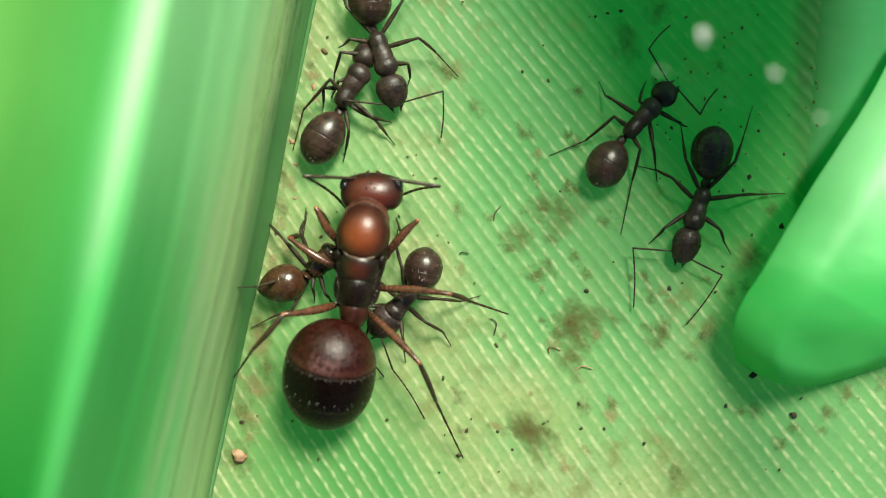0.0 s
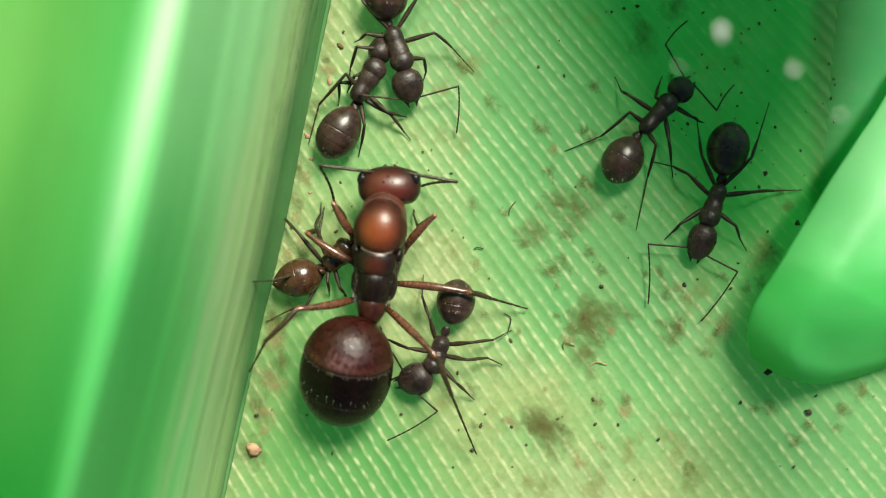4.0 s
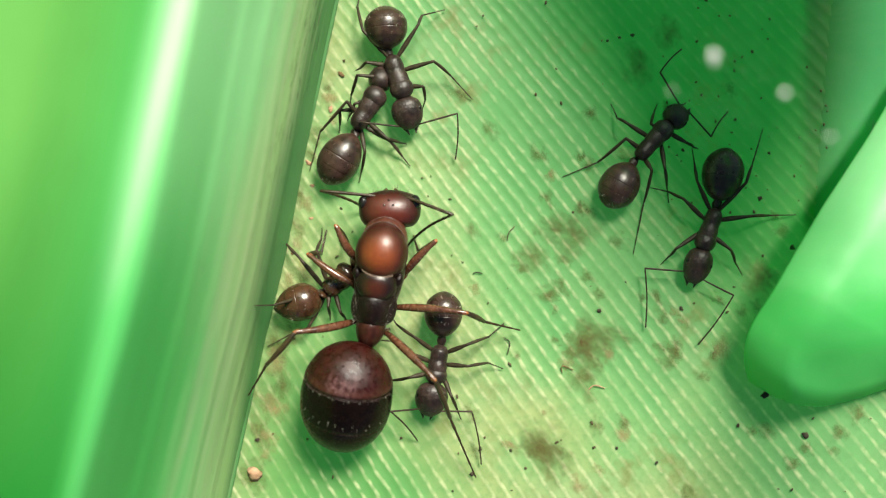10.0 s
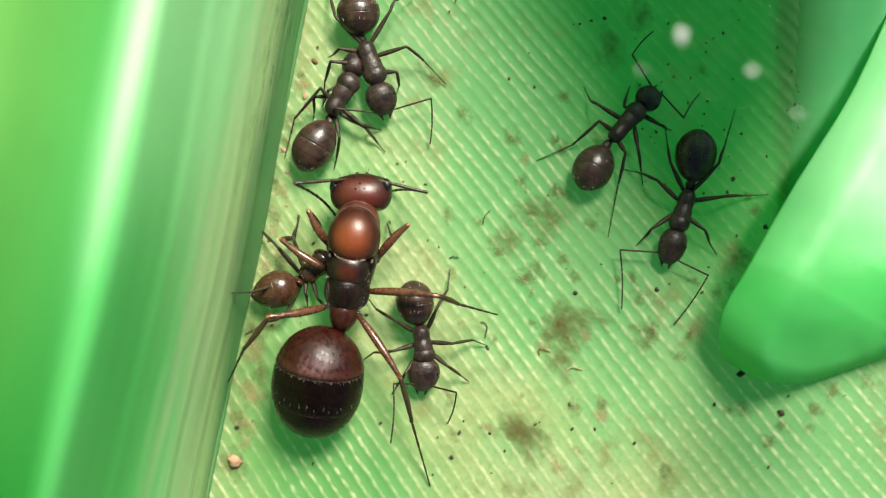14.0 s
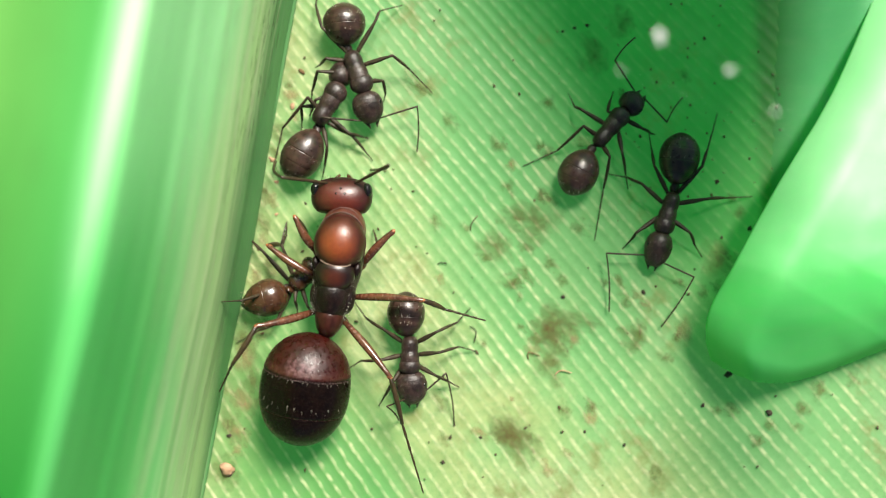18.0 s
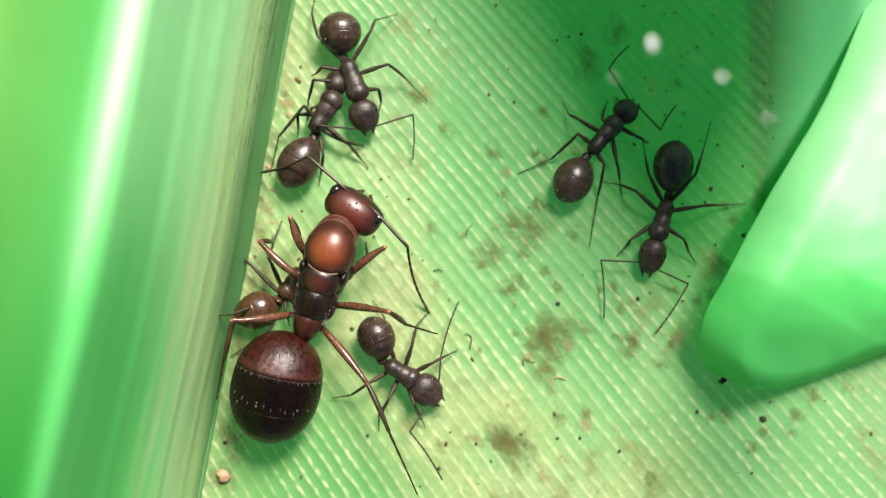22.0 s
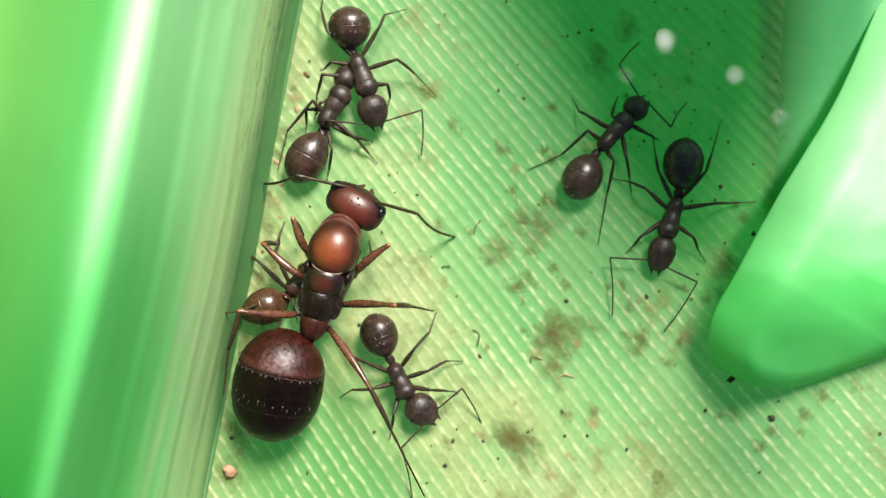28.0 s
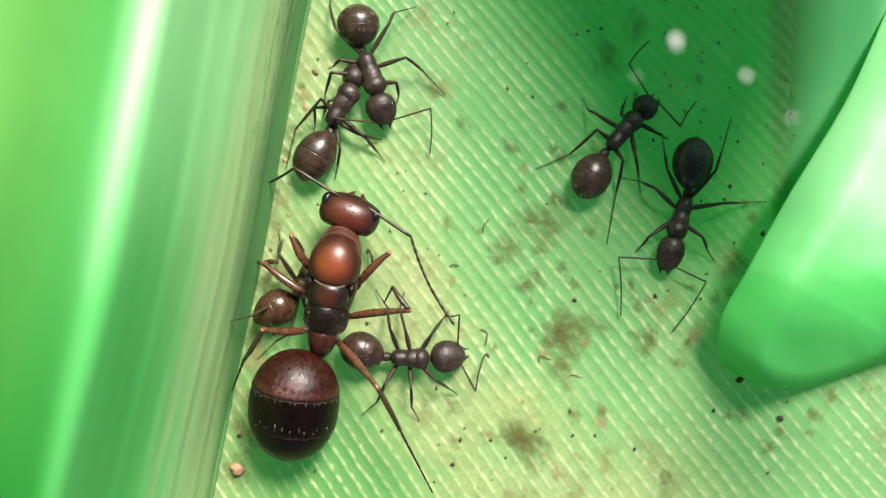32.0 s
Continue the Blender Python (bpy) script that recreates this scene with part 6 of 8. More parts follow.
    walk(QUEEN["tarsus_HR"], [
        (0, mm(3.311, -0.697, -1.414, -18.6, 52.2, -37.8)),
        (1, mm(3.342, -0.729, -1.380, -21.6, 53.9, -41.5)),
        (2, mm(3.228, -0.723, -1.442, -25.2, 53.5, -44.1)),
        (3, mm(3.289, -0.718, -1.415, -27.7, 56.2, -47.7)),
        (6, mm(3.233, -0.812, -1.392, -24.4, 52.7, -46.1)),
        (7, mm(3.177, -0.722, -1.465, -21.4, 52.7, -40.0)),
        (8, mm(3.291, -0.725, -1.410, -20.5, 53.1, -39.8)),
        (9, mm(3.303, -0.764, -1.383, -20.3, 52.0, -40.2)),
        (10, mm(3.276, -0.718, -1.421, -19.4, 51.0, -39.8)),
        (11, mm(3.193, -0.697, -1.471, -19.3, 55.2, -35.3)),
        (12, mm(3.020, -0.501, -1.610, -20.5, 58.8, -32.9)),
        (13, mm(3.771, -0.578, -1.113, -9.2, 36.3, -27.0)),
        (14, mm(3.918, -0.602, -0.911, -4.5, 33.5, -22.8)),
        (17, mm(3.789, -0.765, -0.970, -5.3, 28.9, -27.4)),
        (18, mm(3.863, -0.777, -0.857, -6.5, 29.5, -27.5)),
        (19, mm(3.949, -0.735, -0.751, -5.8, 26.5, -25.7)),
        (20, mm(4.025, -0.607, -0.720, -5.9, 28.9, -21.0)),
        (21, mm(4.157, -0.587, -0.367, -4.8, 26.0, -21.4)),
        (22, mm(4.183, -0.489, -0.397, -5.0, 35.4, -20.6)),
        (23, mm(3.829, -0.557, -1.056, -12.4, 45.9, -28.8)),
        (24, mm(4.015, -0.548, -0.784, -9.7, 41.5, -25.1)),
        (25, mm(3.872, -0.457, -1.052, -9.7, 43.3, -20.7)),
        (28, mm(3.921, -0.354, -1.028, -5.8, 36.6, -14.7)),
        (29, mm(3.739, -0.352, -1.235, -9.9, 46.5, -19.1)),
        (30, mm(3.910, -0.390, -1.030, -5.5, 35.7, -16.4)),
        (31, mm(3.908, -0.477, -0.996, -13.2, 49.3, -26.9)),
        (32, mm(3.472, -0.561, -1.377, -22.3, 55.7, -35.7)),
    ])
    walk(QUEEN["leg_MR"], [
        (0, mm(-1.133, -0.661, 1.300, 0.0, -17.6, -85.1)),
        (1, mm(-1.133, -0.661, 1.300, 0.0, -19.2, -86.1)),
        (2, mm(-1.133, -0.661, 1.300, 0.0, -14.4, -84.9)),
        (3, mm(-1.133, -0.661, 1.300, 0.0, -0.0, -90.0)),
        (6, mm(-1.133, -0.661, 1.300, 0.0, -21.6, -84.4)),
        (7, mm(-1.133, -0.661, 1.300, 0.0, -20.7, -86.4)),
        (8, mm(-1.133, -0.661, 1.300, 0.0, -19.5, -85.7)),
        (9, mm(-1.133, -0.661, 1.300, 0.0, -19.6, -84.5)),
        (10, mm(-1.133, -0.661, 1.300, 0.0, -15.1, -84.2)),
        (11, mm(-1.133, -0.661, 1.300, 0.0, -19.7, -84.8)),
        (12, mm(-1.133, -0.661, 1.300, 0.0, -18.2, -83.2)),
        (13, mm(-1.133, -0.661, 1.300, 0.0, -17.4, -84.0)),
        (14, mm(-1.133, -0.661, 1.300, 0.0, -19.8, -83.6)),
        (17, mm(-1.133, -0.661, 1.300, 0.0, -10.6, -80.9)),
        (18, mm(-1.133, -0.661, 1.300, 0.0, -17.6, -82.8)),
        (19, mm(-1.133, -0.661, 1.300, 0.0, -18.7, -84.9)),
        (20, mm(-1.133, -0.661, 1.300, 0.0, -23.3, -82.8)),
        (21, mm(-1.133, -0.661, 1.300, 0.0, -34.2, -72.0)),
        (22, mm(-1.133, -0.661, 1.300, 0.0, -40.0, -76.7)),
        (23, mm(-1.133, -0.661, 1.300, 0.0, -35.9, -72.5)),
        (24, mm(-1.133, -0.661, 1.300, 0.0, -36.2, -69.4)),
        (25, mm(-1.133, -0.661, 1.300, 0.0, -36.0, -74.9)),
        (28, mm(-1.133, -0.661, 1.300, 0.0, -40.6, -72.3)),
        (29, mm(-1.133, -0.661, 1.300, 0.0, -29.6, -66.8)),
        (30, mm(-1.133, -0.661, 1.300, 0.0, -25.3, -66.7)),
        (31, mm(-1.133, -0.661, 1.300, 0.0, -27.6, -68.0)),
        (32, mm(-1.133, -0.661, 1.300, 0.0, -29.1, -71.5)),
    ])
    walk(QUEEN["tibia_MR"], [
        (0, mm(2.550, 0.000, 0.000, -10.4, 56.1, -27.3)),
        (1, mm(2.550, -0.000, -0.000, -11.4, 57.5, -27.6)),
        (2, mm(2.550, 0.000, 0.000, -12.6, 61.0, -35.5)),
        (3, mm(2.550, 0.000, 0.000, 0.0, 38.2, -7.4)),
        (6, mm(2.550, 0.000, -0.000, -19.3, 59.5, -42.2)),
        (7, mm(2.550, 0.000, -0.000, -12.1, 58.5, -27.2)),
        (8, mm(2.550, 0.000, 0.000, -9.7, 49.9, -25.5)),
        (9, mm(2.550, -0.000, 0.000, -15.3, 60.1, -35.1)),
        (10, mm(2.550, 0.000, 0.000, -12.0, 58.5, -34.1)),
        (11, mm(2.550, -0.000, -0.000, -12.6, 55.9, -30.5)),
        (12, mm(2.550, 0.000, 0.000, -14.0, 59.6, -34.2)),
        (13, mm(2.550, 0.000, 0.000, -12.1, 64.1, -27.9)),
        (14, mm(2.550, 0.000, 0.000, -12.2, 55.9, -29.5)),
        (17, mm(2.550, -0.000, 0.000, -6.8, 53.8, -27.5)),
        (18, mm(2.550, 0.000, -0.000, -11.1, 54.3, -29.9)),
        (19, mm(2.550, 0.000, 0.000, -12.9, 51.1, -34.8)),
        (20, mm(2.550, -0.000, 0.000, -10.2, 45.9, -24.0)),
        (21, mm(2.550, 0.000, 0.000, -49.4, 70.2, -70.7)),
        (22, mm(2.550, -0.000, -0.000, -65.0, 66.9, -90.1)),
        (23, mm(2.550, -0.000, 0.000, -134.6, 81.8, -143.0)),
        (24, mm(2.550, 0.000, 0.000, -108.3, 84.2, -116.0)),
        (25, mm(2.550, 0.000, 0.000, -39.6, 75.8, -51.3)),
        (28, mm(2.550, 0.000, 0.000, -144.5, 81.5, -150.5)),
        (29, mm(2.550, 0.000, 0.000, 25.1, 36.7, 156.0)),
        (30, mm(2.550, 0.000, 0.000, 24.3, 43.0, 155.2)),
        (31, mm(2.550, -0.000, -0.000, 29.5, 34.5, 139.9)),
        (32, mm(2.550, -0.000, 0.000, 24.9, -1.3, 122.7)),
    ])
    walk(QUEEN["tarsus_MR"], [
        (0, mm(3.046, -0.256, -0.830, -7.0, 43.4, -21.1)),
        (1, mm(3.026, -0.249, -0.844, -6.4, 50.3, -16.8)),
        (2, mm(2.944, -0.281, -0.875, -5.7, 39.7, -21.1)),
        (3, mm(3.330, -0.101, -0.618, 0.0, 29.0, -10.3)),
        (6, mm(2.926, -0.341, -0.862, -8.2, 49.5, -19.9)),
        (7, mm(3.014, -0.239, -0.853, -7.8, 51.8, -19.1)),
        (8, mm(3.131, -0.277, -0.765, -8.8, 54.5, -21.8)),
        (9, mm(2.958, -0.287, -0.867, -7.3, 48.5, -19.3)),
        (10, mm(2.983, -0.293, -0.852, -4.3, 47.3, -14.1)),
        (11, mm(3.033, -0.284, -0.828, -7.9, 53.6, -19.6)),
        (12, mm(2.968, -0.284, -0.863, -5.6, 43.8, -16.2)),
        (13, mm(2.937, -0.205, -0.899, -5.6, 34.7, -17.9)),
        (14, mm(3.038, -0.276, -0.828, -6.3, 43.1, -17.2)),
        (17, mm(3.074, -0.273, -0.807, -1.9, 24.5, -10.1)),
        (18, mm(3.056, -0.291, -0.812, -4.9, 32.1, -15.8)),
        (19, mm(3.066, -0.359, -0.778, -3.5, 18.4, -11.1)),
        (20, mm(3.185, -0.284, -0.718, -3.3, 23.1, -8.3)),
        (21, mm(2.662, -0.319, -0.941, -94.5, 85.8, -100.7)),
        (22, mm(2.549, -0.392, -0.920, -50.6, 78.3, -60.8)),
        (23, mm(2.436, -0.086, -0.990, -140.5, 81.4, -148.4)),
        (24, mm(2.506, -0.091, -0.995, -110.5, 75.1, -131.1)),
        (25, mm(2.703, -0.192, -0.969, -140.3, 80.6, -149.0)),
        (28, mm(2.422, -0.072, -0.989, -133.4, 75.4, -146.9)),
        (29, mm(1.818, 0.326, -0.598, 0.1, 34.1, 179.9)),
        (30, mm(1.887, 0.307, -0.682, -1.1, 38.1, -178.9)),
        (31, mm(1.920, 0.530, -0.567, -15.4, 34.7, -163.7)),
        (32, mm(2.010, 0.841, 0.023, -29.3, 39.8, -152.8)),
    ])
    walk(QUEEN["leg_HL"], [
        (0, mm(-1.821, 0.537, 1.300, 0.0, -42.2, 106.8)),
        (1, mm(-1.821, 0.537, 1.300, 0.0, -44.6, 103.6)),
        (2, mm(-1.821, 0.537, 1.300, 0.0, -35.5, 104.8)),
        (3, mm(-1.821, 0.537, 1.300, 0.0, -36.6, 105.5)),
        (6, mm(-1.821, 0.537, 1.300, 0.0, -34.2, 103.7)),
        (7, mm(-1.821, 0.537, 1.300, 0.0, -30.1, 101.8)),
        (8, mm(-1.821, 0.537, 1.300, 0.0, -32.8, 106.0)),
        (9, mm(-1.821, 0.537, 1.300, 0.0, -32.3, 106.1)),
        (10, mm(-1.821, 0.537, 1.300, 0.0, -33.4, 108.5)),
        (11, mm(-1.821, 0.537, 1.300, 0.0, -36.1, 103.6)),
        (12, mm(-1.821, 0.537, 1.300, 0.0, -34.0, 107.4)),
        (13, mm(-1.821, 0.537, 1.300, 0.0, -32.2, 108.5)),
        (14, mm(-1.821, 0.537, 1.300, 0.0, -33.6, 108.4)),
        (17, mm(-1.821, 0.537, 1.300, 0.0, -38.0, 112.1)),
        (18, mm(-1.821, 0.537, 1.300, 0.0, -35.0, 113.6)),
        (19, mm(-1.821, 0.537, 1.300, 0.0, -35.7, 112.0)),
        (20, mm(-1.821, 0.537, 1.300, 0.0, -29.6, 108.3)),
        (21, mm(-1.821, 0.537, 1.300, 0.0, -40.1, 110.3)),
        (22, mm(-1.821, 0.537, 1.300, 0.0, -29.8, 115.0)),
        (23, mm(-1.821, 0.537, 1.300, 0.0, -34.3, 108.1)),
        (24, mm(-1.821, 0.537, 1.300, 0.0, -31.6, 110.5)),
        (25, mm(-1.821, 0.537, 1.300, 0.0, -0.0, 111.7)),
        (28, mm(-1.821, 0.537, 1.300, 0.0, -34.2, 102.1)),
        (29, mm(-1.821, 0.537, 1.300, 0.0, -41.4, 103.0)),
        (30, mm(-1.821, 0.537, 1.300, 0.0, -49.8, 102.1)),
        (31, mm(-1.821, 0.537, 1.300, 0.0, -52.1, 101.8)),
        (32, mm(-1.821, 0.537, 1.300, 0.0, -56.2, 96.7)),
    ])
    walk(QUEEN["tibia_HL"], [
        (0, mm(2.300, -0.000, 0.000, 31.5, 34.1, 50.9)),
        (1, mm(2.300, -0.000, 0.000, 31.8, 33.1, 48.6)),
        (2, mm(2.300, 0.000, 0.000, 25.6, 32.6, 47.7)),
        (3, mm(2.300, 0.000, 0.000, 24.1, 28.5, 43.3)),
        (6, mm(2.300, 0.000, 0.000, 25.9, 25.7, 50.9)),
        (7, mm(2.300, 0.000, -0.000, 24.0, 20.7, 54.1)),
        (8, mm(2.300, 0.000, 0.000, 27.9, 37.7, 56.1)),
        (9, mm(2.300, -0.000, 0.000, 26.6, 35.8, 54.3)),
        (10, mm(2.300, 0.000, 0.000, 24.9, 34.4, 48.9)),
        (11, mm(2.300, 0.000, -0.000, 30.3, 32.3, 57.7)),
        (12, mm(2.300, 0.000, -0.000, 27.2, 32.2, 53.6)),
        (13, mm(2.300, -0.000, -0.000, 27.3, 39.0, 55.2)),
        (14, mm(2.300, -0.000, -0.000, 28.8, 40.0, 56.2)),
        (17, mm(2.300, 0.000, 0.000, 31.2, 34.4, 56.1)),
        (18, mm(2.300, 0.000, 0.000, 26.2, 26.1, 50.2)),
        (19, mm(2.300, 0.000, 0.000, 28.7, 31.1, 54.8)),
        (20, mm(2.300, 0.000, 0.000, 29.3, 33.2, 69.5)),
        (21, mm(2.300, 0.000, -0.000, 43.9, 31.4, 87.5)),
        (22, mm(2.300, -0.000, 0.000, 31.0, 26.2, 80.4)),
        (23, mm(2.300, -0.000, -0.000, 35.7, 26.6, 81.6)),
        (24, mm(2.300, -0.000, -0.000, 32.2, 24.7, 78.7)),
        (25, mm(2.300, 0.000, 0.000, 0.0, 12.9, 69.9)),
        (28, mm(2.300, 0.000, 0.000, 37.2, 26.4, 89.9)),
        (29, mm(2.300, 0.000, 0.000, 52.4, 40.0, 99.8)),
        (30, mm(2.300, 0.000, 0.000, 54.6, 30.0, 92.6)),
        (31, mm(2.300, -0.000, 0.000, 67.7, 41.6, 106.5)),
        (32, mm(2.300, 0.000, -0.000, 69.1, 40.3, 102.2)),
    ])
    walk(QUEEN["tarsus_HL"], [
        (0, mm(3.083, 0.965, -0.841, 53.9, 54.7, 83.9)),
        (1, mm(3.130, 0.943, -0.819, 51.5, 45.0, 83.9)),
        (2, mm(3.150, 0.934, -0.809, 42.0, 47.6, 78.9)),
        (3, mm(3.260, 0.904, -0.716, 45.9, 49.9, 83.0)),
        (6, mm(3.152, 1.049, -0.651, 39.5, 48.2, 75.2)),
        (7, mm(3.123, 1.137, -0.529, 33.7, 45.7, 71.9)),
        (8, mm(2.962, 0.984, -0.918, 35.4, 47.8, 68.9)),
        (9, mm(3.010, 0.988, -0.877, 34.9, 44.5, 70.9)),
        (10, mm(3.114, 0.933, -0.847, 38.3, 49.4, 72.9)),
        (11, mm(2.977, 1.071, -0.802, 38.9, 43.4, 73.8)),
        (12, mm(3.052, 1.022, -0.800, 39.5, 46.3, 77.3)),
        (13, mm(2.965, 0.957, -0.944, 35.6, 43.1, 74.2)),
        (14, mm(2.940, 0.955, -0.964, 39.1, 46.9, 76.6)),
        (17, mm(2.990, 1.027, -0.847, 55.7, 57.3, 90.6)),
        (18, mm(3.163, 1.034, -0.660, 50.0, 58.7, 83.6)),
        (19, mm(3.041, 1.048, -0.776, 42.8, 48.0, 79.8)),
        (20, mm(2.739, 1.175, -0.822, 29.5, 19.5, 78.1)),
        (21, mm(2.357, 1.279, -0.782, 39.7, 13.5, 81.3)),
        (22, mm(2.524, 1.327, -0.662, 34.0, 34.0, 86.7)),
        (23, mm(2.495, 1.327, -0.672, 42.9, 38.6, 97.1)),
        (24, mm(2.567, 1.336, -0.627, 37.6, 36.8, 90.4)),
        (25, mm(2.801, 1.373, -0.336, 0.0, 29.2, 69.7)),
        (28, mm(2.301, 1.344, -0.666, 34.5, 8.2, 92.1)),
        (29, mm(2.105, 1.132, -0.965, 41.5, 11.5, 85.3)),
        (30, mm(2.241, 1.298, -0.749, 61.3, 33.4, 110.6)),
        (31, mm(1.981, 1.076, -0.995, 59.5, 28.6, 103.1)),
        (32, mm(2.059, 1.117, -0.971, 72.2, 36.2, 115.0)),
    ])
    walk(QUEEN["leg_ML"], [
        (0, mm(-0.630, 0.793, 1.300, 0.0, -0.0, 66.1)),
        (1, mm(-0.630, 0.793, 1.300, 0.0, -0.0, 66.1)),
        (2, mm(-0.630, 0.793, 1.300, 0.0, -0.0, 66.1)),
        (3, mm(-0.630, 0.793, 1.300, 0.0, -0.0, 66.1)),
        (6, mm(-0.630, 0.793, 1.300, 0.0, -0.0, 66.1)),
        (7, mm(-0.630, 0.793, 1.300, 0.0, -0.0, 66.1)),
        (8, mm(-0.630, 0.793, 1.300, 0.0, -0.0, 66.1)),
        (9, mm(-0.630, 0.793, 1.300, 0.0, -0.0, 66.1)),
        (10, mm(-0.630, 0.793, 1.300, 0.0, -0.0, 66.1)),
        (11, mm(-0.630, 0.793, 1.300, 0.0, -0.0, 66.1)),
        (12, mm(-0.630, 0.793, 1.300, 0.0, -0.0, 66.1)),
        (13, mm(-0.630, 0.793, 1.300, 0.0, -0.0, 66.1)),
        (14, mm(-0.630, 0.793, 1.300, 0.0, -0.0, 66.1)),
        (17, mm(-0.630, 0.793, 1.300, 0.0, -0.0, 66.1)),
        (18, mm(-0.630, 0.793, 1.300, 0.0, -0.0, 66.1)),
        (19, mm(-0.630, 0.793, 1.300, 0.0, -0.0, 66.1)),
        (20, mm(-0.630, 0.793, 1.300, 0.0, -0.0, 66.1)),
        (21, mm(-0.630, 0.793, 1.300, 0.0, -0.0, 66.1)),
        (22, mm(-0.630, 0.793, 1.300, 0.0, -0.0, 66.1)),
        (23, mm(-0.630, 0.793, 1.300, 0.0, -32.2, 65.2)),
        (24, mm(-0.630, 0.793, 1.300, 0.0, -40.6, 64.8)),
        (25, mm(-0.630, 0.793, 1.300, 0.0, -0.0, 66.1)),
        (28, mm(-0.630, 0.793, 1.300, 0.0, -0.0, 66.1)),
        (29, mm(-0.630, 0.793, 1.300, 0.0, -0.0, 66.1)),
        (30, mm(-0.630, 0.793, 1.300, 0.0, -0.0, 66.1)),
        (31, mm(-0.630, 0.793, 1.300, 0.0, -0.0, 66.1)),
        (32, mm(-0.630, 0.793, 1.300, 0.0, -0.0, 66.1)),
    ])
    walk(QUEEN["tibia_ML"], [
        (0, mm(1.900, 0.000, 0.000, 0.0, 71.5, -139.0)),
        (1, mm(1.900, 0.000, 0.000, 0.0, 71.5, -139.0)),
        (2, mm(1.900, 0.000, 0.000, 0.0, 71.5, -139.0)),
        (3, mm(1.900, 0.000, 0.000, 0.0, 71.5, -139.0)),
        (6, mm(1.900, 0.000, 0.000, 0.0, 71.5, -139.0)),
        (7, mm(1.900, 0.000, 0.000, 0.0, 71.5, -139.0)),
        (8, mm(1.900, -0.000, 0.000, 0.0, 71.5, -139.0)),
        (9, mm(1.900, 0.000, 0.000, 0.0, 71.5, -139.0)),
        (10, mm(1.900, 0.000, 0.000, 0.0, 71.5, -139.0)),
        (11, mm(1.900, -0.000, 0.000, 0.0, 71.5, -139.0)),
        (12, mm(1.900, -0.000, 0.000, 0.0, 71.5, -139.0)),
        (13, mm(1.900, 0.000, 0.000, 0.0, 71.5, -139.0)),
        (14, mm(1.900, -0.000, 0.000, 0.0, 71.5, -139.0)),
        (17, mm(1.900, 0.000, 0.000, 0.0, 71.5, -139.0)),
        (18, mm(1.900, 0.000, 0.000, 0.0, 71.5, -139.0)),
        (19, mm(1.900, 0.000, 0.000, 0.0, 71.5, -139.0)),
        (20, mm(1.900, 0.000, 0.000, 0.0, 71.5, -139.0)),
        (21, mm(1.900, 0.000, 0.000, 0.0, 71.5, -139.0)),
        (22, mm(1.900, -0.000, 0.000, 0.0, 71.5, -139.0)),
        (23, mm(1.900, -0.000, -0.000, -21.8, 61.4, -36.0)),
        (24, mm(1.900, -0.000, 0.000, -18.7, 58.8, -27.4)),
        (25, mm(1.900, -0.000, 0.000, 0.0, 71.5, -139.0)),
        (28, mm(1.900, 0.000, 0.000, 0.0, 71.5, -139.0)),
        (29, mm(1.900, -0.000, 0.000, 0.0, 71.5, -139.0)),
        (30, mm(1.900, 0.000, 0.000, 0.0, 71.5, -139.0)),
        (31, mm(1.900, -0.000, 0.000, 0.0, 71.5, -139.0)),
        (32, mm(1.900, 0.000, 0.000, 0.0, 71.5, -139.0)),
    ])
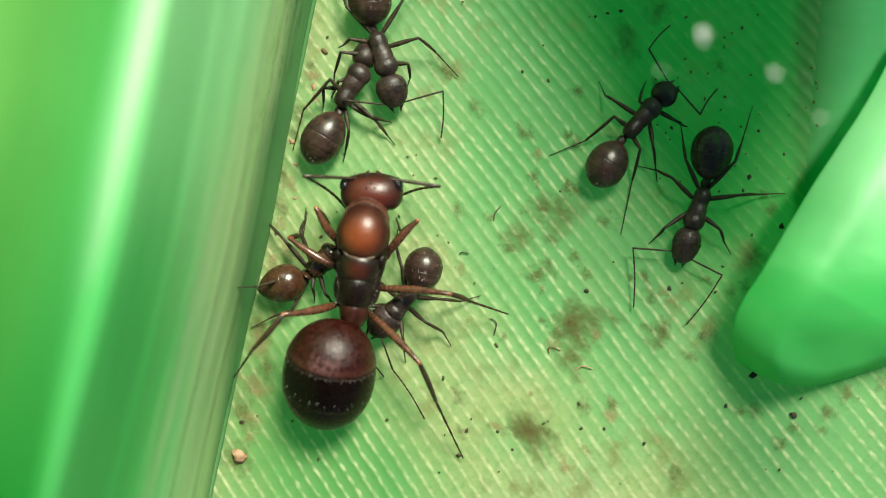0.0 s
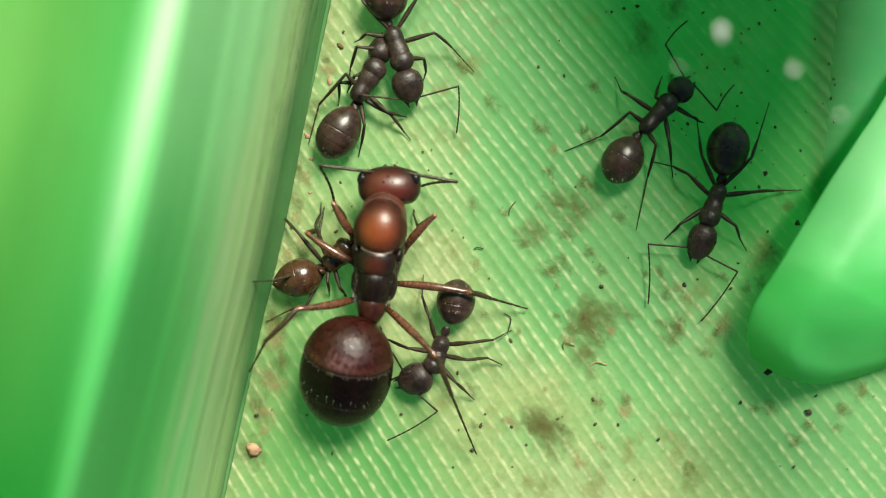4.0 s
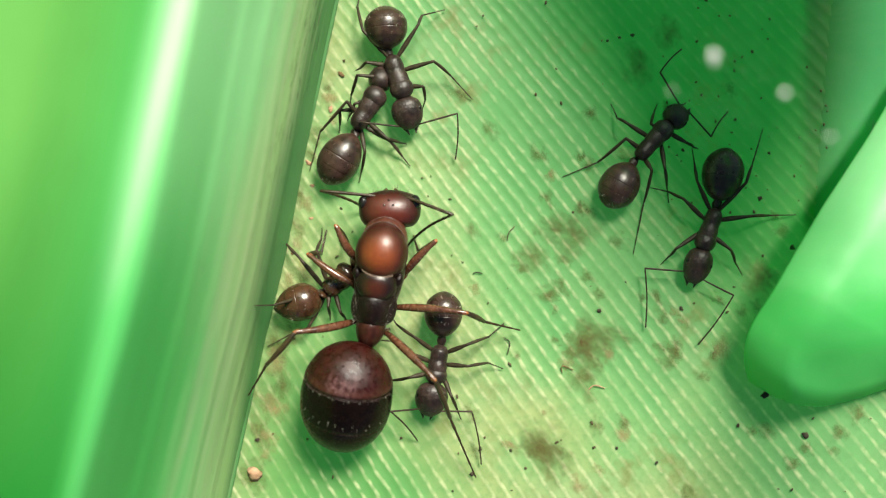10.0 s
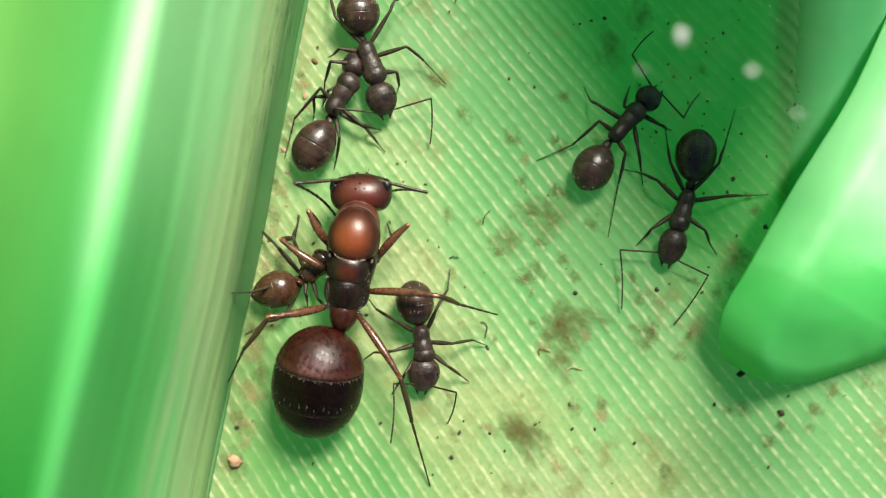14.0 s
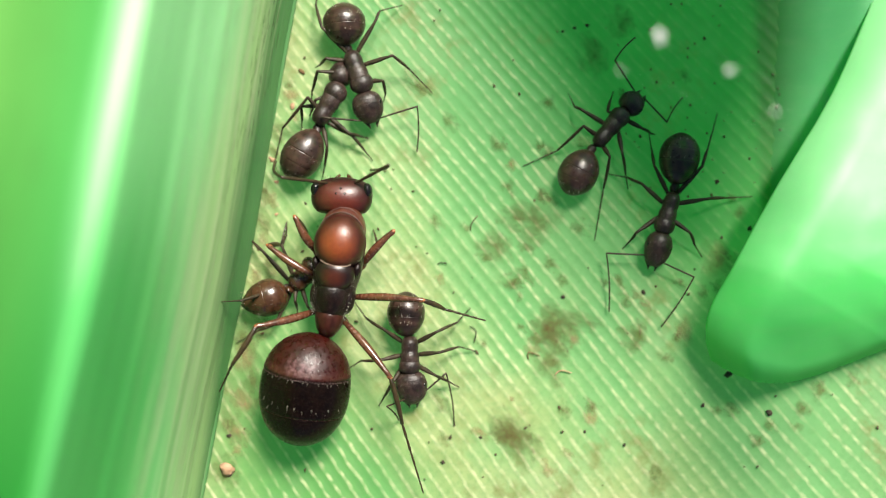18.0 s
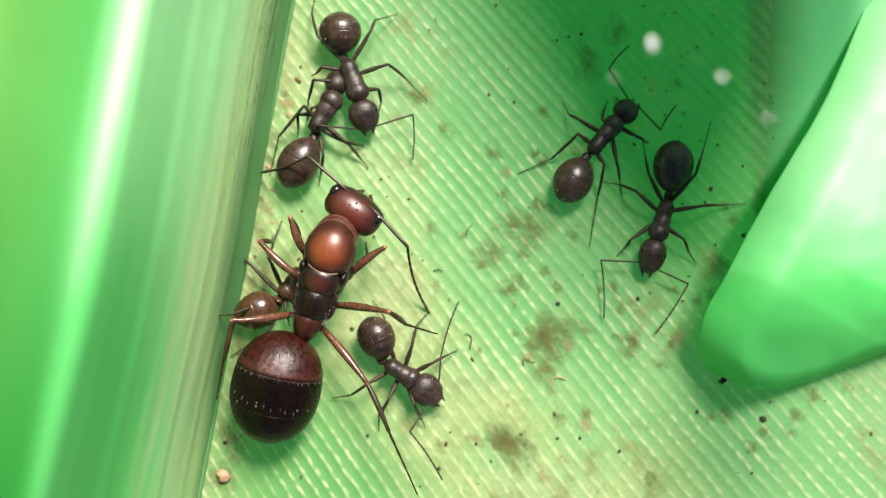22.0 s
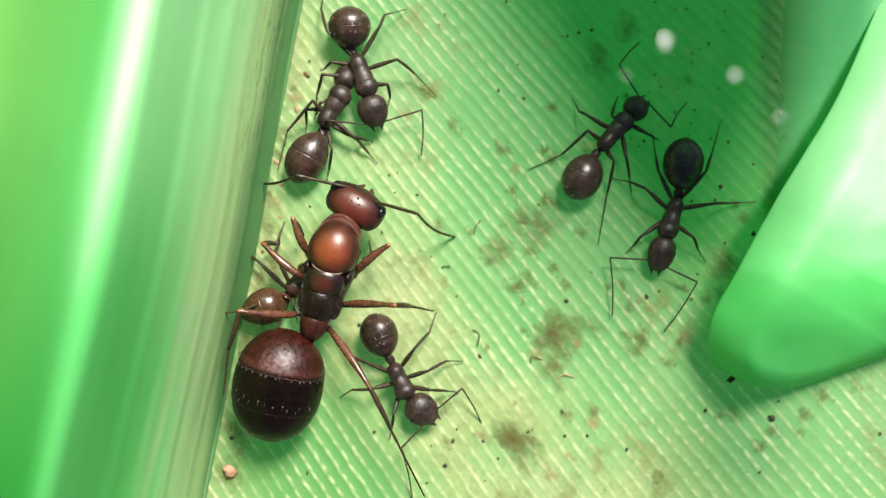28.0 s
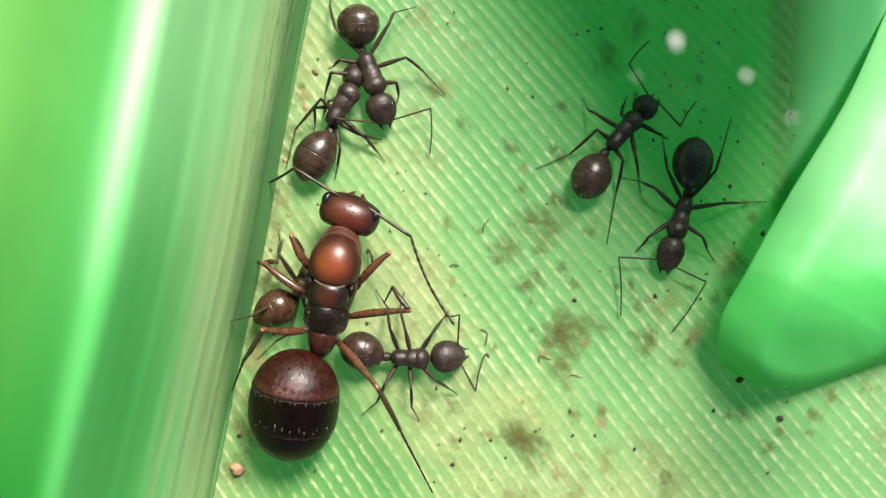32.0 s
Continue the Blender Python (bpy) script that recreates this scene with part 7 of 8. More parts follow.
    walk(QUEEN["tarsus_ML"], [
        (0, mm(1.661, -0.208, -0.948, 0.0, 21.7, -66.9)),
        (1, mm(1.661, -0.208, -0.948, 0.0, 21.7, -66.9)),
        (2, mm(1.661, -0.208, -0.948, 0.0, 21.7, -66.9)),
        (3, mm(1.661, -0.208, -0.948, 0.0, 21.7, -66.9)),
        (6, mm(1.661, -0.208, -0.948, 0.0, 21.7, -66.9)),
        (7, mm(1.661, -0.208, -0.948, 0.0, 21.7, -66.9)),
        (8, mm(1.661, -0.208, -0.948, 0.0, 21.7, -66.9)),
        (9, mm(1.661, -0.208, -0.948, 0.0, 21.7, -66.9)),
        (10, mm(1.661, -0.208, -0.948, 0.0, 21.7, -66.9)),
        (11, mm(1.661, -0.208, -0.948, 0.0, 21.7, -66.9)),
        (12, mm(1.661, -0.208, -0.948, 0.0, 21.7, -66.9)),
        (13, mm(1.661, -0.208, -0.948, 0.0, 21.7, -66.9)),
        (14, mm(1.661, -0.208, -0.948, 0.0, 21.7, -66.9)),
        (17, mm(1.661, -0.208, -0.948, 0.0, 21.7, -66.9)),
        (18, mm(1.661, -0.208, -0.948, 0.0, 21.7, -66.9)),
        (19, mm(1.661, -0.208, -0.948, 0.0, 21.7, -66.9)),
        (20, mm(1.661, -0.208, -0.948, 0.0, 21.7, -66.9)),
        (21, mm(1.661, -0.208, -0.948, 0.0, 21.7, -66.9)),
        (22, mm(1.661, -0.208, -0.948, 0.0, 21.7, -66.9)),
        (23, mm(2.288, -0.281, -0.878, -22.0, 24.1, -44.7)),
        (24, mm(2.360, -0.239, -0.855, -26.8, 31.7, -43.9)),
        (25, mm(1.661, -0.208, -0.948, 0.0, 21.7, -66.9)),
        (28, mm(1.661, -0.208, -0.948, 0.0, 21.7, -66.9)),
        (29, mm(1.661, -0.208, -0.948, 0.0, 21.7, -66.9)),
        (30, mm(1.661, -0.208, -0.948, 0.0, 21.7, -66.9)),
        (31, mm(1.661, -0.208, -0.948, 0.0, 21.7, -66.9)),
        (32, mm(1.661, -0.208, -0.948, 0.0, 21.7, -66.9)),
    ])
    walk(NURSE["body"], [
        (0, mm(-1.606, -2.007, 0.000, 0.0, -0.0, -131.1)),
        (1, mm(-1.528, -2.603, 0.000, 0.0, -0.0, -126.2)),
        (2, mm(-1.258, -3.444, 0.000, 0.0, -0.0, -127.2)),
        (3, mm(-0.808, -3.965, 0.000, 0.0, -0.0, -107.6)),
        (6, mm(-1.192, -3.701, 0.000, 0.0, -0.0, -110.9)),
        (7, mm(-1.323, -3.264, 0.000, 0.0, -0.0, -101.4)),
        (8, mm(-1.144, -3.286, 0.000, 0.0, -0.0, -102.6)),
        (9, mm(-1.000, -3.342, 0.000, 0.0, -0.0, -106.5)),
        (10, mm(-0.846, -3.469, 0.000, 0.0, -0.0, -98.4)),
        (11, mm(-0.620, -3.540, 0.000, -0.0, -0.0, -88.2)),
        (12, mm(-0.701, -3.440, 0.000, -0.0, -0.0, -87.2)),
        (13, mm(-0.609, -3.205, 0.000, -0.0, -0.0, -75.6)),
        (14, mm(-0.599, -3.299, 0.000, -0.0, -0.0, -81.7)),
        (17, mm(-0.589, -3.363, 0.000, -0.0, -0.0, -78.7)),
        (18, mm(-0.699, -3.511, 0.000, 0.0, -0.0, -91.1)),
        (19, mm(-0.529, -3.411, 0.000, -0.0, -0.0, -75.0)),
        (20, mm(-0.575, -3.395, 0.000, -0.0, -0.0, -77.1)),
        (21, mm(-0.568, -3.514, 0.000, -0.0, -0.0, -86.7)),
        (22, mm(-0.840, -3.886, 0.000, -0.0, -0.0, -32.8)),
        (23, mm(-0.933, -4.137, 0.000, -0.0, -0.0, -41.3)),
        (24, mm(-1.070, -4.249, 0.000, -0.0, -0.0, -65.1)),
        (25, mm(-1.517, -3.841, 0.000, -0.0, -0.0, -78.6)),
        (28, mm(-1.155, -4.293, 0.000, -0.0, -0.0, -65.2)),
        (29, mm(-1.195, -4.331, 0.000, -0.0, -0.0, -61.8)),
        (30, mm(-1.110, -4.333, 0.000, -0.0, -0.0, -55.9)),
        (31, mm(-1.023, -3.915, 0.000, -0.0, -0.0, -29.3)),
        (32, mm(-1.082, -3.531, 0.000, -0.0, -0.0, -2.9)),
    ])
    walk(NURSE["gaster"], [
        (0, mm(-0.612, 0.178, 0.750, 0.0, -0.0, -151.3)),
        (1, mm(-0.767, 0.145, 0.750, 0.0, -0.0, -162.2)),
        (2, mm(-1.102, 0.022, 0.750, 0.0, -0.0, -157.0)),
        (3, mm(-1.120, 0.144, 0.750, 0.0, -0.0, -173.3)),
        (6, mm(-1.026, 0.047, 0.750, 0.0, -0.0, -164.1)),
        (7, mm(-0.964, 0.060, 0.750, 0.0, -0.0, -180.0)),
        (8, mm(-0.945, 0.009, 0.750, 0.0, -0.0, -169.3)),
        (9, mm(-0.877, 0.031, 0.750, 0.0, -0.0, -163.8)),
        (10, mm(-0.939, 0.000, 0.750, 0.0, -0.0, -173.7)),
        (11, mm(-0.845, 0.012, 0.750, 0.0, -0.0, -177.9)),
        (12, mm(-0.830, -0.052, 0.750, 0.0, -0.0, -177.4)),
        (13, mm(-0.572, -0.009, 0.750, 0.0, -0.0, 175.5)),
        (14, mm(-0.633, -0.046, 0.750, 0.0, -0.0, -179.2)),
        (17, mm(-0.579, -0.110, 0.750, 0.0, -0.0, 169.6)),
        (18, mm(-0.631, -0.133, 0.750, 0.0, -0.0, -180.0)),
        (19, mm(-0.500, -0.041, 0.750, 0.0, -0.0, 170.4)),
        (20, mm(-0.419, 0.004, 0.750, 0.0, -0.0, 174.2)),
        (21, mm(-0.523, -0.035, 0.750, 0.0, -0.0, -173.1)),
        (22, mm(-0.732, 0.121, 0.750, 0.0, -0.0, 146.0)),
        (23, mm(-0.915, 0.051, 0.750, 0.0, -0.0, 149.9)),
        (24, mm(-0.852, -0.044, 0.750, 0.0, -0.0, 170.0)),
        (25, mm(-0.613, -0.026, 0.750, 0.0, -0.0, -177.2)),
        (28, mm(-0.960, -0.008, 0.750, 0.0, -0.0, 177.4)),
        (29, mm(-0.943, 0.063, 0.750, 0.0, -0.0, 173.0)),
        (30, mm(-0.879, -0.027, 0.750, 0.0, -0.0, 170.8)),
        (31, mm(-0.944, 0.047, 0.750, 0.0, -0.0, 178.3)),
        (32, mm(-0.891, -0.004, 0.750, 0.0, -0.0, 166.8)),
    ])
    walk(NURSE["head"], [
        (0, mm(0.316, 0.004, 0.712, 0.0, 8.6, -3.2)),
        (1, mm(0.494, 0.005, 0.711, 0.0, 7.6, -3.8)),
        (2, mm(0.648, 0.017, 0.713, 0.0, 9.1, -12.4)),
        (3, mm(0.699, 0.074, 0.712, 0.0, 8.4, -68.6)),
        (6, mm(0.723, 0.014, 0.711, 0.0, 8.2, -10.4)),
        (7, mm(0.617, 0.025, 0.711, 0.0, 8.0, -18.1)),
        (8, mm(0.644, 0.033, 0.713, 0.0, 9.4, -24.3)),
        (9, mm(0.547, 0.016, 0.714, 0.0, 9.7, -11.7)),
        (10, mm(0.638, 0.006, 0.713, 0.0, 9.5, -4.0)),
        (11, mm(0.599, 0.018, 0.713, 0.0, 9.3, -13.2)),
        (12, mm(0.639, 0.013, 0.714, 0.0, 10.3, -9.8)),
        (13, mm(0.401, -0.005, 0.712, 0.0, 8.9, 3.6)),
        (14, mm(0.461, 0.020, 0.712, 0.0, 8.9, -14.7)),
        (17, mm(0.408, 0.037, 0.711, 0.0, 7.7, -28.0)),
        (18, mm(0.523, -0.008, 0.712, 0.0, 8.7, 5.7)),
        (19, mm(0.408, -0.010, 0.712, 0.0, 8.3, 7.1)),
        (20, mm(0.335, 0.007, 0.710, 0.0, 6.9, -4.8)),
        (21, mm(0.359, 0.010, 0.711, 0.0, 7.9, -7.3)),
        (22, mm(0.459, 0.012, 0.710, 0.0, 7.4, -8.9)),
        (23, mm(0.498, 0.029, 0.711, 0.0, 8.1, -21.2)),
        (24, mm(0.457, 0.001, 0.711, 0.0, 8.1, -0.7)),
        (25, mm(0.589, -0.068, 0.711, 0.0, 8.0, 58.5)),
        (28, mm(0.707, -0.035, 0.712, 0.0, 8.9, 26.3)),
        (29, mm(0.686, -0.015, 0.713, 0.0, 9.1, 10.9)),
        (30, mm(0.570, -0.006, 0.711, 0.0, 7.6, 4.3)),
        (31, mm(0.691, -0.030, 0.713, 0.0, 9.3, 22.7)),
        (32, mm(0.727, -0.015, 0.713, 0.0, 9.3, 11.1)),
    ])
    walk(NURSE["antenna_L"], [
        (0, mm(1.312, 0.149, 0.684, 0.0, 0.0, 61.2)),
        (1, mm(1.493, 0.139, 0.700, 0.0, -46.7, 81.9)),
        (2, mm(1.655, -0.000, 0.676, 0.0, -67.3, 80.6)),
        (3, mm(1.246, -0.772, 0.687, 0.0, -20.9, 71.5)),
        (6, mm(1.729, 0.033, 0.690, 0.0, -0.0, 61.0)),
        (7, mm(1.618, -0.092, 0.693, 0.0, -0.0, 22.5)),
        (8, mm(1.625, -0.192, 0.671, 0.0, -27.9, 81.7)),
        (9, mm(1.553, 0.012, 0.666, 0.0, -18.7, 108.2)),
        (10, mm(1.636, 0.136, 0.670, 0.0, -0.0, 98.6)),
        (11, mm(1.606, -0.012, 0.673, 0.0, -0.0, 82.3)),
        (12, mm(1.645, 0.043, 0.657, 0.0, -0.0, 99.8)),
        (13, mm(1.373, 0.257, 0.680, 0.0, -62.7, 3.8)),
        (14, mm(1.466, -0.037, 0.679, 0.0, -40.6, 73.5)),
        (17, mm(1.374, -0.250, 0.699, 0.0, -0.0, 58.2)),
        (18, mm(1.485, 0.289, 0.682, 0.0, -0.0, 130.6)),
        (19, mm(1.363, 0.311, 0.688, 0.0, -0.0, 128.7)),
        (20, mm(1.336, 0.123, 0.711, 0.0, 0.0, 112.9)),
        (21, mm(1.364, 0.083, 0.694, 0.0, 0.0, 121.3)),
        (22, mm(1.465, 0.057, 0.703, 0.0, 0.0, 117.2)),
        (23, mm(1.491, -0.142, 0.692, 0.0, 0.0, 66.6)),
        (24, mm(1.447, 0.189, 0.692, 0.0, 0.0, 76.8)),
        (25, mm(0.934, 0.879, 0.693, 0.0, 0.0, -171.1)),
        (28, mm(1.503, 0.582, 0.679, 0.0, 0.0, 104.5)),
        (29, mm(1.617, 0.368, 0.677, 0.0, 0.0, 83.0)),
        (30, mm(1.540, 0.267, 0.700, 0.0, 0.0, 91.0)),
        (31, mm(1.524, 0.535, 0.672, 0.0, -33.5, 122.0)),
        (32, mm(1.657, 0.371, 0.673, 0.0, -19.8, 89.3)),
    ])
    walk(NURSE["flagellum_L"], [
        (0, mm(1.300, 0.000, 0.000, -0.0, -0.0, 13.1)),
        (1, mm(1.300, -0.000, 0.000, -51.3, 21.3, -109.5)),
        (2, mm(1.300, -0.000, -0.000, 157.8, 39.9, 172.6)),
        (3, mm(1.300, 0.000, -0.000, -17.3, -5.2, -123.9)),
        (6, mm(1.300, 0.000, 0.000, -0.0, 12.6, -70.5)),
        (7, mm(1.300, -0.000, 0.000, -0.0, 0.0, -53.3)),
        (8, mm(1.300, -0.000, -0.000, -27.9, -0.7, -93.6)),
        (9, mm(1.300, -0.000, 0.000, -21.2, 27.7, -105.1)),
        (10, mm(1.300, 0.000, 0.000, -0.0, 14.4, -79.6)),
        (11, mm(1.300, 0.000, 0.000, -0.0, 24.3, -84.5)),
        (12, mm(1.300, -0.000, 0.000, -0.0, 16.9, -78.3)),
        (13, mm(1.300, -0.000, 0.000, -125.3, 58.4, -143.9)),
        (14, mm(1.300, 0.000, 0.000, -50.0, 32.2, -128.7)),
        (17, mm(1.300, 0.000, 0.000, 0.0, 34.3, 7.6)),
        (18, mm(1.300, 0.000, -0.000, -0.0, 18.5, -121.6)),
        (19, mm(1.300, 0.000, 0.000, -0.0, 16.9, -116.6)),
        (20, mm(1.300, 0.000, 0.000, 0.0, 1.3, -97.1)),
        (21, mm(1.300, -0.000, 0.000, 0.0, 0.0, -93.5)),
        (22, mm(1.300, 0.000, 0.000, 0.0, -0.0, -13.4)),
        (23, mm(1.300, -0.000, 0.000, 0.0, -0.0, -18.8)),
        (24, mm(1.300, 0.000, 0.000, 0.0, 6.0, -62.0)),
        (25, mm(1.300, -0.000, 0.000, 0.0, -0.0, -37.2)),
        (28, mm(1.300, 0.000, 0.000, 0.0, 26.2, -103.0)),
        (29, mm(1.300, 0.000, 0.000, 0.0, 18.5, -58.7)),
        (30, mm(1.300, 0.000, 0.000, 0.0, 16.1, -19.5)),
        (31, mm(1.300, -0.000, 0.000, -18.9, 78.1, -24.4)),
        (32, mm(1.300, 0.000, -0.000, 40.4, 58.9, 136.0)),
    ])
    walk(NURSE["antenna_R"], [
        (0, mm(1.290, -0.250, 0.684, 0.0, -46.5, 20.4)),
        (1, mm(1.466, -0.260, 0.700, 0.0, -63.8, 2.1)),
        (2, mm(1.569, -0.391, 0.676, 0.0, -54.3, 108.6)),
        (3, mm(0.873, -0.918, 0.687, 0.0, -40.3, -141.2)),
        (6, mm(1.657, -0.360, 0.690, 0.0, -53.8, -131.7)),
        (7, mm(1.493, -0.472, 0.693, 0.0, -53.5, -141.6)),
        (8, mm(1.460, -0.556, 0.671, 0.0, -46.2, -142.9)),
        (9, mm(1.472, -0.379, 0.666, 0.0, -64.7, -58.1)),
        (10, mm(1.608, -0.263, 0.670, 0.0, -33.7, -80.8)),
        (11, mm(1.515, -0.401, 0.673, 0.0, -11.4, -78.8)),
        (12, mm(1.576, -0.352, 0.657, 0.0, -0.0, -106.7)),
        (13, mm(1.398, -0.142, 0.680, 0.0, -0.0, -92.5)),
        (14, mm(1.365, -0.424, 0.679, 0.0, -53.5, -109.3)),
        (17, mm(1.186, -0.603, 0.699, 0.0, -31.0, -120.7)),
        (18, mm(1.525, -0.109, 0.682, 0.0, -59.6, -77.9)),
        (19, mm(1.413, -0.086, 0.688, 0.0, -0.0, -110.8)),
        (20, mm(1.302, -0.275, 0.711, 0.0, 0.0, -99.7)),
        (21, mm(1.313, -0.314, 0.694, 0.0, -48.0, -81.4)),
        (22, mm(1.404, -0.338, 0.703, 0.0, -21.1, -95.0)),
        (23, mm(1.346, -0.515, 0.692, 0.0, -34.9, -52.3)),
        (24, mm(1.442, -0.211, 0.692, 0.0, -18.7, -82.8)),
        (25, mm(1.275, 0.669, 0.693, 0.0, 0.0, -38.2)),
        (28, mm(1.681, 0.223, 0.679, 0.0, 0.0, -69.0)),
        (29, mm(1.692, -0.025, 0.677, 0.0, 0.0, -64.9)),
        (30, mm(1.569, -0.132, 0.700, 0.0, 0.0, -74.9)),
        (31, mm(1.678, 0.166, 0.672, 0.0, 0.0, -56.6)),
        (32, mm(1.733, -0.022, 0.673, 0.0, -27.5, -58.8)),
    ])
    walk(NURSE["flagellum_R"], [
        (0, mm(1.300, -0.000, 0.000, 80.4, 52.5, 123.4)),
        (1, mm(1.300, 0.000, 0.000, 103.6, 40.2, 143.7)),
        (2, mm(1.300, 0.000, -0.000, -122.4, 52.5, -154.2)),
        (3, mm(1.300, -0.000, 0.000, 110.6, 75.7, 127.5)),
        (6, mm(1.300, 0.000, 0.000, -143.2, 41.6, -163.7)),
        (7, mm(1.300, -0.000, -0.000, -145.0, 38.9, -166.2)),
        (8, mm(1.300, 0.000, 0.000, -146.3, 42.9, -166.1)),
        (9, mm(1.300, -0.000, -0.000, 111.3, 33.8, 160.4)),
        (10, mm(1.300, 0.000, 0.000, 28.6, 18.4, 140.1)),
        (11, mm(1.300, 0.000, 0.000, -23.1, 61.3, -92.1)),
        (12, mm(1.300, -0.000, -0.000, -0.0, 53.1, -37.8)),
        (13, mm(1.300, 0.000, 0.000, 0.0, 18.0, 99.8)),
        (14, mm(1.300, 0.000, -0.000, 53.2, -6.6, 94.9)),
        (17, mm(1.300, 0.000, -0.000, 31.2, 19.6, 123.0)),
        (18, mm(1.300, 0.000, 0.000, 65.1, 22.3, 154.5)),
        (19, mm(1.300, 0.000, 0.000, 0.0, 18.2, 39.4)),
        (20, mm(1.300, 0.000, 0.000, 0.0, 50.7, -47.0)),
        (21, mm(1.300, 0.000, 0.000, 101.9, 63.8, 128.7)),
        (22, mm(1.300, 0.000, 0.000, 20.0, 6.8, 71.9)),
        (23, mm(1.300, 0.000, 0.000, 19.7, 54.1, 33.0)),
        (24, mm(1.300, 0.000, -0.000, 18.4, 45.4, 55.5)),
        (25, mm(1.300, -0.000, -0.000, -0.0, 15.2, 112.7)),
        (28, mm(1.300, 0.000, 0.000, -0.0, 17.6, 54.7)),
        (29, mm(1.300, 0.000, 0.000, -0.0, 19.5, 30.7)),
        (30, mm(1.300, -0.000, -0.000, -0.0, -0.0, 2.3)),
        (31, mm(1.300, -0.000, 0.000, -0.0, 26.7, 108.3)),
        (32, mm(1.300, -0.000, 0.000, 22.4, 26.2, 146.1)),
    ])
    walk(NURSE["leg_0"], [
        (0, mm(0.350, 0.200, 0.500, 0.0, -29.9, 50.2)),
        (1, mm(0.350, 0.200, 0.500, 0.0, -29.9, 53.1)),
        (2, mm(0.350, 0.200, 0.500, 0.0, -29.9, 49.9)),
        (3, mm(0.350, 0.200, 0.500, 0.0, -29.9, 60.2)),
        (6, mm(0.350, 0.200, 0.500, 0.0, -29.9, 67.3)),
        (7, mm(0.350, 0.200, 0.500, 0.0, -29.9, 49.5)),
        (8, mm(0.350, 0.200, 0.500, 0.0, -29.9, 46.4)),
        (9, mm(0.350, 0.200, 0.500, 0.0, -29.9, 47.7)),
        (10, mm(0.350, 0.200, 0.500, 0.0, -29.9, 34.0)),
        (11, mm(0.350, 0.200, 0.500, 0.0, -29.9, 60.2)),
        (12, mm(0.350, 0.200, 0.500, 0.0, -29.9, 57.7)),
        (13, mm(0.350, 0.200, 0.500, 0.0, -29.9, 36.4)),
        (14, mm(0.350, 0.200, 0.500, 0.0, -29.9, 45.8)),
        (17, mm(0.350, 0.200, 0.500, 0.0, -29.9, 43.5)),
        (18, mm(0.350, 0.200, 0.500, 0.0, -29.9, 64.1)),
        (19, mm(0.350, 0.200, 0.500, 0.0, -29.9, 39.0)),
        (20, mm(0.350, 0.200, 0.500, 0.0, -29.9, 42.0)),
        (21, mm(0.350, 0.200, 0.500, 0.0, -29.9, 56.8)),
        (22, mm(0.350, 0.200, 0.500, 0.0, -29.9, 60.2)),
        (23, mm(0.350, 0.200, 0.500, 0.0, -29.9, 40.2)),
        (24, mm(0.350, 0.200, 0.500, 0.0, -29.9, 72.1)),
        (25, mm(0.350, 0.200, 0.500, 0.0, -29.9, 40.2)),
        (28, mm(0.350, 0.200, 0.500, 0.0, -29.9, 59.4)),
        (29, mm(0.350, 0.200, 0.500, 0.0, -29.9, 56.7)),
        (30, mm(0.350, 0.200, 0.500, 0.0, -29.9, 49.2)),
        (31, mm(0.350, 0.200, 0.500, 0.0, -29.9, 60.2)),
        (32, mm(0.350, 0.200, 0.500, 0.0, -29.9, 60.2)),
    ])
    walk(NURSE["leg_1"], [
        (0, mm(0.350, -0.200, 0.500, 0.0, -29.9, -50.2)),
        (1, mm(0.350, -0.200, 0.500, 0.0, -29.9, -40.7)),
        (2, mm(0.350, -0.200, 0.500, 0.0, -29.9, -65.7)),
        (3, mm(0.350, -0.200, 0.500, 0.0, -29.9, -40.2)),
        (6, mm(0.350, -0.200, 0.500, 0.0, -29.9, -60.2)),
        (7, mm(0.350, -0.200, 0.500, 0.0, -29.9, -57.1)),
        (8, mm(0.350, -0.200, 0.500, 0.0, -29.9, -58.3)),
        (9, mm(0.350, -0.200, 0.500, 0.0, -29.9, -56.7)),
        (10, mm(0.350, -0.200, 0.500, 0.0, -29.9, -70.6)),
        (11, mm(0.350, -0.200, 0.500, 0.0, -29.9, -40.2)),
        (12, mm(0.350, -0.200, 0.500, 0.0, -29.9, -37.4)),
        (13, mm(0.350, -0.200, 0.500, 0.0, -29.9, -50.0)),
        (14, mm(0.350, -0.200, 0.500, 0.0, -29.9, -44.4)),
        (17, mm(0.350, -0.200, 0.500, 0.0, -29.9, -49.3)),
        (18, mm(0.350, -0.200, 0.500, 0.0, -29.9, -34.0)),
        (19, mm(0.350, -0.200, 0.500, 0.0, -29.9, -55.9)),
        (20, mm(0.350, -0.200, 0.500, 0.0, -29.9, -52.2)),
        (21, mm(0.350, -0.200, 0.500, 0.0, -29.9, -42.9)),
        (22, mm(0.350, -0.200, 0.500, 0.0, -29.9, -40.2)),
        (23, mm(0.350, -0.200, 0.500, 0.0, -29.9, -60.2)),
        (24, mm(0.350, -0.200, 0.500, 0.0, -29.9, -59.7)),
        (25, mm(0.350, -0.200, 0.500, 0.0, -29.9, -59.9)),
        (28, mm(0.350, -0.200, 0.500, 0.0, -29.9, -40.2)),
        (29, mm(0.350, -0.200, 0.500, 0.0, -29.9, -43.4)),
        (30, mm(0.350, -0.200, 0.500, 0.0, -29.9, -53.3)),
        (31, mm(0.350, -0.200, 0.500, 0.0, -29.9, -40.2)),
        (32, mm(0.350, -0.200, 0.500, 0.0, -29.9, -40.9)),
    ])
